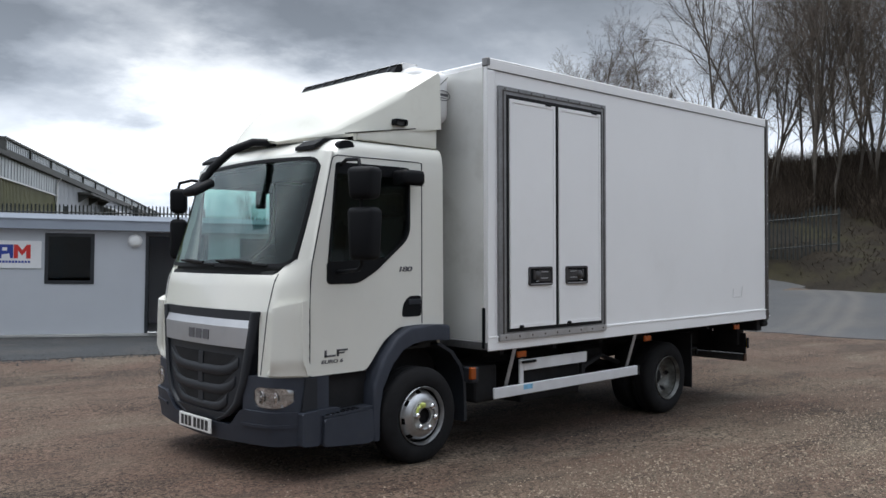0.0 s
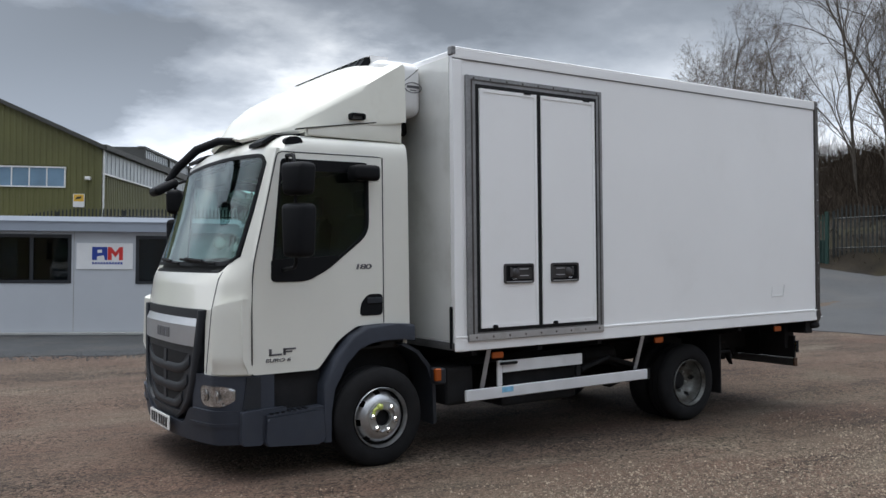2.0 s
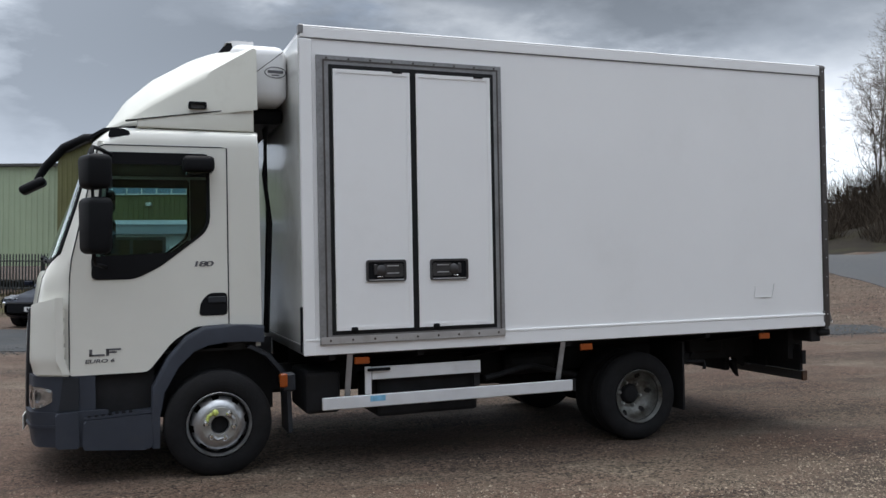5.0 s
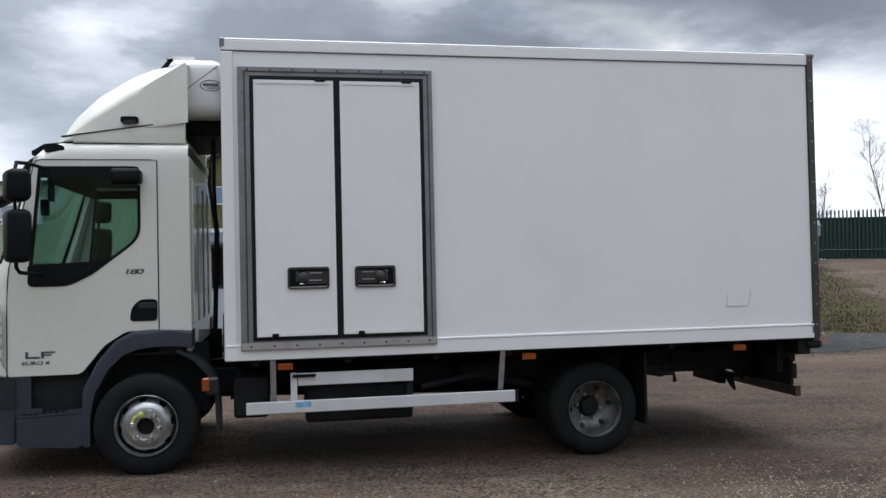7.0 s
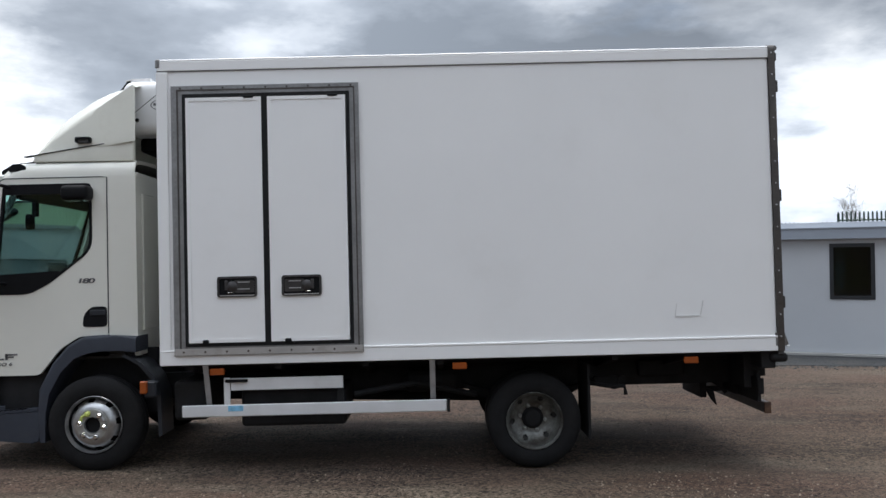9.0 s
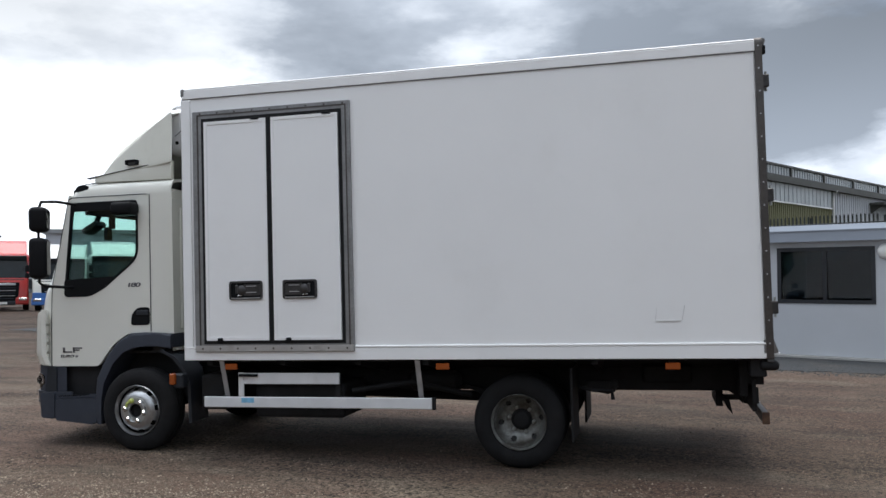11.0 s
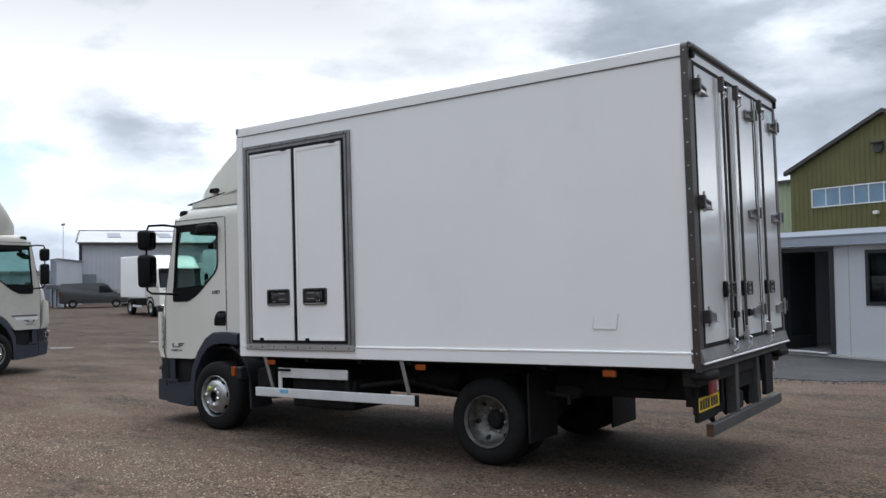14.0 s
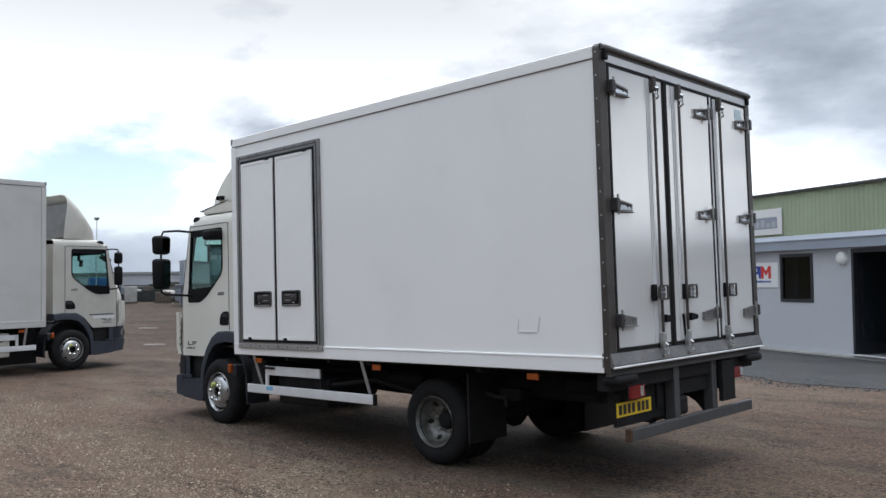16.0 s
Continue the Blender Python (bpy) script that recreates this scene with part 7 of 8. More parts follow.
    part("rear_axle", tube(bmn(), [(8.08, YC - 0.9, 0.35), (8.08, YC - 0.2, 0.35), (8.08, YC, 0.35), (8.08, YC + 0.2, 0.35), (8.08, YC + 0.9, 0.35)], [0.09, 0.10, 0.19, 0.10, 0.09], 12), M["chassis"], root, off=OFF)
    part("prop_shaft", tube(bmn(), [(4.8, YC, 0.50), (7.95, YC, 0.40)], 0.05, 10), M["chassis"], root, off=OFF)
    part("air_tank", tube(bmn(), [(7.0, YC - 0.62, 0.64), (7.05, YC - 0.62, 0.64), (7.45, YC - 0.62, 0.64), (7.5, YC - 0.62, 0.64)], [0.06, 0.10, 0.10, 0.06], 12), M["chassis"], root, off=OFF)
    part("spare_carrier", bx(8.75, 9.50, YC - 0.36, YC + 0.36, 0.60, 0.73, bevel=0.04, seg=2), M["chassis"], root, off=OFF)
    part("side_box", bx(5.15, 5.42, YC - 1.1, YC - 0.5, 0.42, 0.74, bevel=0.03, seg=2), M["chassis"], root, off=OFF)
    part("tie_bar", tube(bmn(), [(6.62, YC - 1.1, 0.60), (7.1, YC - 0.95, 0.66), (7.62, YC - 0.80, 0.53)], 0.025, 8), M["chassis"], root, off=OFF)


def lorry(m, label, near_doors, guard, z1=3.325, cooled=True):
    root = group_root("box_lorry", m, label, "lorry")
    e0 = set(scene.objects)
    cab(root)
    for ob in set(scene.objects) - e0:
        # skins of the nose were laid out about the world's origin: bring them to the lorry's own
        if ob.parent is not None and ob.type == "MESH":
            xs = [v.co.x for v in ob.data.vertices]
            if sum(xs) / len(xs) > 2.0:
                ob.data.transform(Matrix.Translation(-Vector(OFF)))
    fairing(root, 1.0 if near_doors else 1.28)
    if not near_doors:
        for sg in (-1, 1):
            part("door_stripe", bx(3.58, 4.10, YC + sg * 1.031 - 0.004, YC + sg * 1.031 + 0.004, 1.06, 1.085), M["grey_ink"], root, "grey stripe on the door", off=OFF)
            part("tank_cover", bx(5.72, 6.95, *sorted((YC + sg * 1.195, YC + sg * 0.72)), 0.36, 0.80, bevel=0.03, seg=2), M["cab_white"], root, "white tank cover under the box", off=OFF)
            part("cover_slot", prism(bmn(), rrect(5.84, 6.22, 0.64, 0.71, 0.02), "y", YC + sg * 1.19, YC + sg * 1.199), M["plastic"], root, off=OFF)
            part("belly_panel", bx(4.95, 13.0, *sorted((YC + sg * 0.55, YC + sg * 0.60)), 0.16, 0.80), M["chassis"], root, "dark gear under the box", off=OFF)
            part("door_band", bx(3.56, 4.02, YC + sg * 1.031 - 0.002, YC + sg * 1.031 + 0.002, 0.99, 1.05), M["alu_white"], root, off=OFF)
    if cooled:
        fridge(root)
    cargo_box(root, z1=z1, x1=10.02 if near_doors else 14.4)
    if near_doors:
        side_doors(root)
    if near_doors:
        rear_end(root)
    underside(root, guard, 9.95 if near_doors else 14.3)
    for sg in (-1, 1):
        wheel(root, (4.51, YC + sg * 1.125, 0.412), sg, 0, True, False)
        wheel(root, (8.08 if near_doors else 12.4, YC + sg * 1.115, 0.350), sg, 0, False, True)
    # decals on both doors: bars for the model badge, lettering for the rest
    for sg in (-1, 1):
        face = Matrix.Rotation(radians(90), 4, "X") if sg < 0 else Matrix.Rotation(radians(180), 4, "Z") @ Matrix.Rotation(radians(90), 4, "X")
        yy = sg * 1.032
        lean = Matrix(((1, 0.28, 0, 0), (0, 1, 0, 0), (0, 0, 1, 0), (0, 0, 0, 1)))
        words("180", 0.072, M["grey_ink"], Matrix.Translation((4.42 - OFF[0], yy, 1.575)) @ face @ lean @ Matrix.Diagonal((1.6, 0.75, 1, 1)), root, "power_lettering", close=0.82)
        words("EURO 6", 0.046, M["grey_ink"], Matrix.Translation((3.71 - OFF[0], yy, 0.905)) @ face @ lean @ Matrix.Diagonal((1.25, 0.75, 1, 1)), root, "emission_lettering")
        for a, b, z0, z1 in ((3.64, 3.66, 0.94, 0.99), (3.64, 3.74, 0.94, 0.953), (3.75, 3.77, 0.94, 0.99), (3.75, 3.85, 0.977, 0.99), (3.75, 3.82, 0.958, 0.97)):
            part("badge_bar", bx(a, b, YC + yy - 0.002, YC + yy + 0.002, z0, z1), M["grey_ink"], root, off=OFF)
    return root


main = lorry(LEVEL @ Matrix.Translation(OFF), "white refrigerated box lorry with side doors, parked on gravel", True, M["alu_white"])

yard = lorry(pose(-4.22, 4.50, 0.0, 0, 0, -85), "white box lorry with roof fairing parked further along the yard", False, M["alu_white"], 3.62, False)


# the lorry along the yard gets duller, darker cab and box colours
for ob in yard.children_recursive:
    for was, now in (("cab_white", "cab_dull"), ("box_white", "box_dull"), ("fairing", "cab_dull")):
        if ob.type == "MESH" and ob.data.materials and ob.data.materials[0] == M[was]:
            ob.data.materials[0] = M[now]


# ---- fences ----
def pale_mesh(h, w=0.065):
    bm = bmn()
    prism(bm, [(-w / 2, 0), (w / 2, 0), (w / 2, h - 0.10), (w * 0.28, h), (0, h - 0.05), (-w * 0.28, h), (-w / 2, h - 0.10)], "y", -0.012, 0.006)
    me = bpy.data.meshes.new("pale")
    bmesh.ops.recalc_face_normals(bm, faces=bm.faces[:])
    bm.to_mesh(me)
    bm.free()
    return me


def palisade(pts, h, material, label, pitch=0.155, zs=None):
    """Palisade fence through ground points, with its own posts, rails and pales."""
    root = group_root("palisade_fence", Matrix.Translation(Vector((*pts[0], ground_z(*pts[0])))), label, "fence")
    me = pale_mesh(h)
    me.materials.append(material)
    inv = root.matrix_world.inverted()
    k = 0
    for a, b in zip(pts, pts[1:]):
        a, b = Vector((*a, 0)), Vector((*b, 0))
        L = (b - a).length
        d = (b - a) / L
        yaw = math.atan2(d.y, d.x)
        n = int(L / pitch)
        for i in range(n):
            p = a + d * (i * pitch)
            o = new("pale", me)
            o.parent = root
            o.matrix_local = inv @ Matrix.Translation((p.x, p.y, ground_z(p.x, p.y) - 0.06 + 0.015 * noise.noise((p.x * 3, p.y * 3, 0)))) @ Matrix.Rotation(yaw, 4, "Z")
        m = max(1, round(L / 2.75))
        for i in range(m + 1):
            p = a + d * (L * i / m) + Vector((-d.y, d.x, 0)) * 0.08
            bm = box(bmn(), -0.05, 0.05, -0.04, 0.04, 0, h - 0.15)
            o = part("post", bm, material, root)
            o.matrix_local = inv @ Matrix.Translation((p.x, p.y, ground_z(p.x, p.y))) @ Matrix.Rotation(yaw, 4, "Z")
            if i < m:
                q = a + d * (L * (i + 1) / m)
                for f in (0.18, 0.80):
                    bm = bmn()
                    p0, q0 = a + d * (L * i / m), q
                    tube(bm, [(p0.x, p0.y, ground_z(p0.x, p0.y) + h * f), (q0.x, q0.y, ground_z(q0.x, q0.y) + h * f)], 0.03, 4)
                    r = part("rail", bm, material, root)
                    r.matrix_local = inv
    return root


def sxy(s, n):
    p = SO + SU * s + SN * n
    return (p.x, p.y)


palisade([sxy(-24, 20.2), sxy(4.0, 20.2)], 2.08, M["fence_dark"], "grey steel palisade fence behind the site office")
palisade([sxy(4.0, 20.2), sxy(10.0, 20.2)], 1.74, M["fence_dark"], "grey steel palisade fence behind the site office")
palisade([sxy(10.0, 20.2), sxy(19.3, 20.2)], 2.15, M["fence_green"], "green steel palisade fence on a grass bank")
mesh_sheet = bmn()
pa, pb = Vector((*sxy(12.5, 20.32), 0)), Vector((*sxy(19.2, 20.32), 0))
sheet(mesh_sheet, lambda u, v: ((pa.lerp(pb, u)).x, (pa.lerp(pb, u)).y, ground_z((pa.lerp(pb, u)).x, (pa.lerp(pb, u)).y) + 0.02 + 1.68 * v), 12, 1, (0.0, 0.02, 0.0))
tagged(link("fence_screen", mesh_sheet, M["fence_green"]), "dark green screening mesh behind the palisade fence", "fence screen")
palisade([(36.1, 20.7), (38.6, 15.5)], 2.1, M["fence_dark"], "grey steel palisade fence on the wooded bank", 0.17)


def gate():
    a, b = Vector((34.9, 24.0, 0)), Vector((35.6, 20.7, 0))
    d = (b - a).normalized()
    z = 1.55
    root = group_root("palisade_gate", Matrix.Translation((a.x, a.y, z)) @ Matrix.Rotation(math.atan2(d.y, d.x), 4, "Z"), "green steel palisade gate leaf with solid lower panel", "gate")
    L = (b - a).length
    me = pale_mesh(2.25)
    me.materials.append(M["fence_green"])
    for i in range(int(L / 0.155)):
        o = new("pale", me)
        o.parent = root
        o.location = (0.1 + i * 0.155, 0, 0.05)
    for x in (0.0, L):
        part("gate_post", bx(x - 0.07, x + 0.07, -0.07, 0.07, -0.3, 2.4), M["fence_green"], root)
    for zz in (0.2, 1.1, 2.0):
        part("gate_rail", bx(0, L, 0.01, 0.06, zz, zz + 0.06), M["fence_green"], root)
    part("lower_panel", bx(0.05, L - 0.05, 0.062, 0.07, 0.1, 1.1), M["fence_green"], root)
    part("notice", ring_prism(bmn(), [(0.48, 2.30), (0.74, 2.30), (0.74, 3.08), (0.48, 3.08)], [(0.53, 2.35), (0.69, 2.35), (0.69, 3.03), (0.53, 3.03)], "y", -0.03, -0.005), M["white_frame"], root, "small white open frame over the gate")
    part("notice_stay", bx(0.58, 0.64, -0.004, 0.02, 2.0, 2.40), M["fence_green"], root)
    return root


gate()


# ---- trees ----
def tree_mesh(seed, height, spread, levels=4):
    """A bare tree: a tapered trunk with limbs, and a crown of fine twigs."""
    rnd = random.Random(seed)
    wood, fine = bmn(), bmn()

    def grow(p, d, length, r, level):
        n = 6 if level == 0 else 4 if level < 2 else 3 if level == 2 else 2 if level == 3 else 1
        pts, rad, q, dd = [p.copy()], [r], p.copy(), d.copy()
        for i in range(n):
            bend = 0.10 if level == 0 else 0.24
            dd = (dd + Vector((rnd.gauss(0, bend), rnd.gauss(0, bend), rnd.gauss(0.03, bend * 0.6)))).normalized()
            q = q + dd * (length / n)
            pts.append(q.copy())
            rad.append(max(r * (1 - 0.66 * (i + 1) / n), 0.003))
        tube(wood if level < 3 else fine, pts, rad, 7 if level == 0 else 5 if level < 3 else 3, cap=False)
        if level >= levels:
            return
        kids = (15, 7, 6, 4, 3)[level]
        for k in range(kids):
            t = (0.16 if level == 0 else 0.15) + (0.84 if level == 0 else 0.8) * (k + rnd.random()) / kids
            j = min(int(t * n), n - 1)
            base = pts[j].lerp(pts[j + 1], t * n - j)
            ax = (pts[j + 1] - pts[j]).normalized()
            side = Vector((rnd.gauss(0, 1), rnd.gauss(0, 1), rnd.gauss(0, 0.5)))
            side = (side - ax * side.dot(ax)).normalized()
            lift = 1.25 if level == 0 else 0.95
            nd = (ax * lift + side * spread * rnd.uniform(0.6, 1.15)).normalized()
            grow(base, nd, length * rnd.uniform(0.34, 0.56) * (1 - 0.45 * t if level == 0 else 1), max(rad[j] * 0.50, 0.0036), level + 1)
    grow(Vector((0, 0, -0.3)), Vector((rnd.gauss(0, 0.06), rnd.gauss(0, 0.06), 1)).normalized(), height, height * 0.0075, 0)
    return wood, fine


def make_tree(seed, height, spread, label):
    wood, fine = tree_mesh(seed, height, spread)
    root = group_root("bare_tree", Matrix.Identity(4), label, "tree", group="bare trees on the bank")
    part("trunk", wood, M["bark"], root)
    part("crown", fine, M["twig"], root)
    return root


kinds = [make_tree(3, 13.5, 0.62, "tall bare winter tree on the bank"), make_tree(8, 11.0, 0.75, "bare winter tree with a wide twiggy crown"),
         make_tree(21, 14.5, 0.50, "slender tall bare winter tree"), make_tree(34, 9.0, 0.8, "small bare winter tree")]
spots = [(47.5, 23.0, 0, 1.05), (51.5, 18.4, 1, 1.25), (44.2, 31.9, 2, 0.62), (53.0, 90.0, 3, 0.9), (47.0, 29.0, 1, 0.82), (46.0, 31.5, 3, 0.9), (44.0, 21.8, 2, 0.85),
         (45.5, 25.0, 2, 0.95), (46.5, 20.0, 2, 0.95), (48.5, 17.5, 2, 1.0), (49.0, 21.0, 2, 1.1), (50.0, 15.0, 2, 1.05), (50.5, 24.5, 0, 1.0),
         (52.0, 13.0, 2, 1.1), (52.5, 22.0, 2, 1.15), (54.0, 16.0, 0, 1.15), (54.5, 20.0, 2, 1.2), (55.0, 10.5, 2, 1.2),
         (56.5, 24.5, 2, 1.1), (47.0, 14.2, 3, 0.9), (51.0, 9.0, 2, 1.0),
         (51.6, 55.4, 1, 0.92), (58.0, 56.4, 3, 1.0), (57.0, 74.0, 1, 0.78), (49.5, 26.0, 3, 1.0), (47.0, 35.5, 3, 1.05), (46.0, 34.3, 2, 0.8), (65.0, 19.0, 1, 1.6), (58.0, 18.0, 3, 1.6), (60.0, 13.0, 3, 1.7), (56.5, 11.5, 3, 1.5), (54.0, 24.0, 3, 1.4), (57.5, 21.5, 3, 1.5), (53.0, 15.2, 3, 1.4), (50.5, 19.3, 3, 1.3), (55.5, 17.5, 1, 1.2), (49.2, 23.4, 2, 0.8), (51.2, 20.6, 2, 0.85), (50.8, 16.6, 2, 0.8), (45.4, 18.4, 2, 0.7), (50.0, 40.5, 3, 0.9), (52.0, 42.0, 3, 1.0), (57.0, 41.5, 1, 1.1), (60.5, 45.0, 1, 1.1), (54.5, 37.5, 3, 1.3), (62.0, 39.5, 1, 1.2), (58.0, 48.0, 3, 1.4), (49.0, 37.5, 3, 1.0), (51.5, 39.0, 1, 0.72)]
rnd = random.Random(5)
for i, (x, y, k, s) in enumerate(spots):
    m = Matrix.Translation((x, y, ground_z(x, y))) @ Matrix.Rotation(rnd.uniform(0, 6.28), 4, "Z") @ Matrix.Rotation(radians(rnd.gauss(0, 4)), 4, "X") @ Matrix.Diagonal((s, s, s, 1))
    if i < 4:
        kinds[i].matrix_world = Matrix.Translation((spots[i][0], spots[i][1], ground_z(spots[i][0], spots[i][1]))) @ Matrix.Rotation(i * 1.3, 4, "Z") @ Matrix.Diagonal((s, s, s, 1))
    else:
        t = copy_thing(kinds[k], Matrix.Identity(4))
        t.matrix_world = m


def brushwood():
    """Tangled undergrowth on the wooded bank and rough growth on the grass banks."""
    rnd = random.Random(11)
    verts, faces = [], []

    def stalk(x, y, h, w, lean):
        z = ground_z(x, y) - 0.05
        a = rnd.uniform(0, 6.28)
        c, s = math.cos(a) * w, math.sin(a) * w
        dx, dy = rnd.gauss(0, lean) * h, rnd.gauss(0, lean) * h
        i = len(verts)
        verts.extend([(x - c, y - s, z), (x + c, y + s, z), (x + dx * 0.5 + c * 0.7, y + dy * 0.5 + s * 0.7, z + h * 0.6), (x + dx * 0.5 - c * 0.7, y + dy * 0.5 - s * 0.7, z + h * 0.6), (x + dx, y + dy, z + h)])
        faces.extend([(i, i + 1, i + 2, i + 3), (i + 3, i + 2, i + 4)])
    n = 0
    while n < 70000:
        x, y = rnd.uniform(36.5, 66), rnd.uniform(4, 48)
        if x < 43 + 4 * noise.noise((y * 0.2, 0, 0)):
            continue
        if noise.noise((x * 0.35, y * 0.35, 5)) < -0.15:
            continue
        stalk(x, y, rnd.uniform(0.4, 2.0), rnd.uniform(0.008, 0.02), 0.5)
        n += 1
    for _ in range(26000):
        x, y = rnd.uniform(47, 72), rnd.uniform(4, 33)
        stalk(x, y, rnd.uniform(0.8, 4.2) * (0.6 + 0.4 * noise.noise((x * 0.3, y * 0.3, 8))), rnd.uniform(0.008, 0.022), 0.35)
    for _ in range(24000):
        x, y = rnd.uniform(50, 70), rnd.uniform(33, 54)
        stalk(x, y, rnd.uniform(1.0, 6.0) * (0.7 + 0.3 * noise.noise((x * 0.3, y * 0.3, 8))), rnd.uniform(0.010, 0.024), 0.3)
    for _ in range(22000):
        x, y = rnd.uniform(34, 50), rnd.uniform(4, 36)
        if x < along(y, ROAD_E) + 0.5:
            continue
        stalk(x, y, rnd.uniform(0.04, 0.22), rnd.uniform(0.008, 0.025), 0.9)
    me = bpy.data.meshes.new("brushwood")
    me.from_pydata(verts, [], faces)
    me.materials.append(M["brush"])
    tagged(new("brushwood", me), "tangled brown undergrowth on the wooded bank", "undergrowth", kind="stuff")
    verts.clear(), faces.clear()
    for _ in range(30000):
        s, n_ = rnd.uniform(11.3, 14.6), rnd.uniform(3.6, 20)
        x, y = sxy(s, n_)
        if rnd.random() < smooth01((s - 12.4) / 2.2):
            continue
        stalk(x, y, rnd.uniform(0.03, 0.13), rnd.uniform(0.006, 0.018), 0.5)
    for _ in range(9000):
        x, y = sxy(rnd.uniform(-24, -3.8), rnd.uniform(4, 20))
        stalk(x, y, rnd.uniform(0.05, 0.25), rnd.uniform(0.01, 0.03), 0.5)
    me = bpy.data.meshes.new("rough_grass")
    me.from_pydata(verts, [], faces)
    me.materials.append(M["grass"])
    tagged(new("rough_grass", me), "short rough olive grass and weeds on the banks", "grass", kind="stuff")


brushwood()


def scatter(name, n, spot, small, large, material, label, seed):
    """Many small faceted stones; spot(rnd) gives a place or None."""
    rnd = random.Random(seed)
    verts, faces = [], []
    for _ in range(n):
        p = spot(rnd)
        if p is None:
            continue
        x, y = p
        z = ground_z(x, y)
        r = small + (large - small) * rnd.random() ** 3
        i = len(verts)
        a = rnd.uniform(0, 6.28)
        for k in range(4):
            t = a + k * 1.5708
            rr = r * rnd.uniform(0.7, 1.3)
            verts.append((x + rr * math.cos(t), y + rr * math.sin(t), z - r * 0.1))
        verts.append((x + rnd.gauss(0, r * 0.3), y + rnd.gauss(0, r * 0.3), z + r * rnd.uniform(0.4, 0.9)))
        faces.extend([(i, i + 1, i + 4), (i + 1, i + 2, i + 4), (i + 2, i + 3, i + 4), (i + 3, i, i + 4)])
    me = bpy.data.meshes.new(name)
    me.from_pydata(verts, [], faces)
    me.materials.append(material)
    tagged(new(name, me), label, "gravel", kind="stuff")


def yard_spot(rnd):
    x, y = rnd.uniform(-4, 19), rnd.uniform(-1.5, 13.5)
    s, n = sn(x, y)
    if n > apron_edge(s) or noise.noise((x * 0.5, y * 0.8, 9)) < rnd.uniform(-0.6, 0.3):
        return None
    return x, y


def edge_spot(rnd):
    s = rnd.uniform(-3, 15.5)
    return sxy(s, apron_edge(s) + rnd.gauss(0.15, 0.35))


def mound_spot(rnd):
    s, n = rnd.uniform(12.0, 18.5), rnd.uniform(1.0, 13.0)
    x, y = sxy(s, n)
    if x > along(y, ROAD_W) - 0.1 or (s < 14.2 and n > 4 and rnd.random() < 0.9):
        return None
    return x, y


def near_spot(rnd):
    x, y = rnd.uniform(-2, 16.5), rnd.uniform(0.2, 5.2)
    if noise.noise((x * 0.45, y * 0.8, 4)) < rnd.uniform(-0.45, 0.35) or rnd.random() < smooth01((y - 3.4) / 1.8) or rnd.random() < 0.85 * smooth01((x - 9.5) / 3.0) or rnd.random() < 0.7 * smooth01((3.5 - x) / 4.0):
        return None
    return x, y


scatter("loose_stones", 85000, yard_spot, 0.0035, 0.014, M["stone"], "loose brown and grey gravel stones on the yard", 2)
scatter("coarse_grit", 230000, near_spot, 0.0045, 0.016, M["grit"], "coarse sandy grey grit strewn over the yard", 12)
scatter("grey_chippings", 16000, edge_spot, 0.006, 0.03, M["chipping"], "loose grey chippings along the tarmac edge", 6)
scatter("bank_rubble", 9000, mound_spot, 0.010, 0.055, M["stone"], "stony rubble and soil on the low bank", 7)


# ---- far lorries, van and car ----
def simple_wheel(root, x, y, z, r, w=0.25):
    o = part("wheel", lathe(bmn(), [(r * 0.58, 0.0), (r * 0.85, -0.02), (r * 0.97, 0.0), (r, 0.04), (r, w - 0.04), (r * 0.97, w), (r * 0.58, w)], (x, y - w / 2, z), "y", 24), M["tyre"], root, smooth=40)
    part("rim", lathe(bmn(), [(0.0, 0.05), (r * 0.3, 0.03), (r * 0.5, 0.07), (r * 0.58, 0.01), (r * 0.6, 0.02), (r * 0.6, w - 0.02), (r * 0.3, w - 0.03), (0, w - 0.05)], (x, y - w / 2, z), "y", 24), M["rim"], o, smooth=40)
    return o


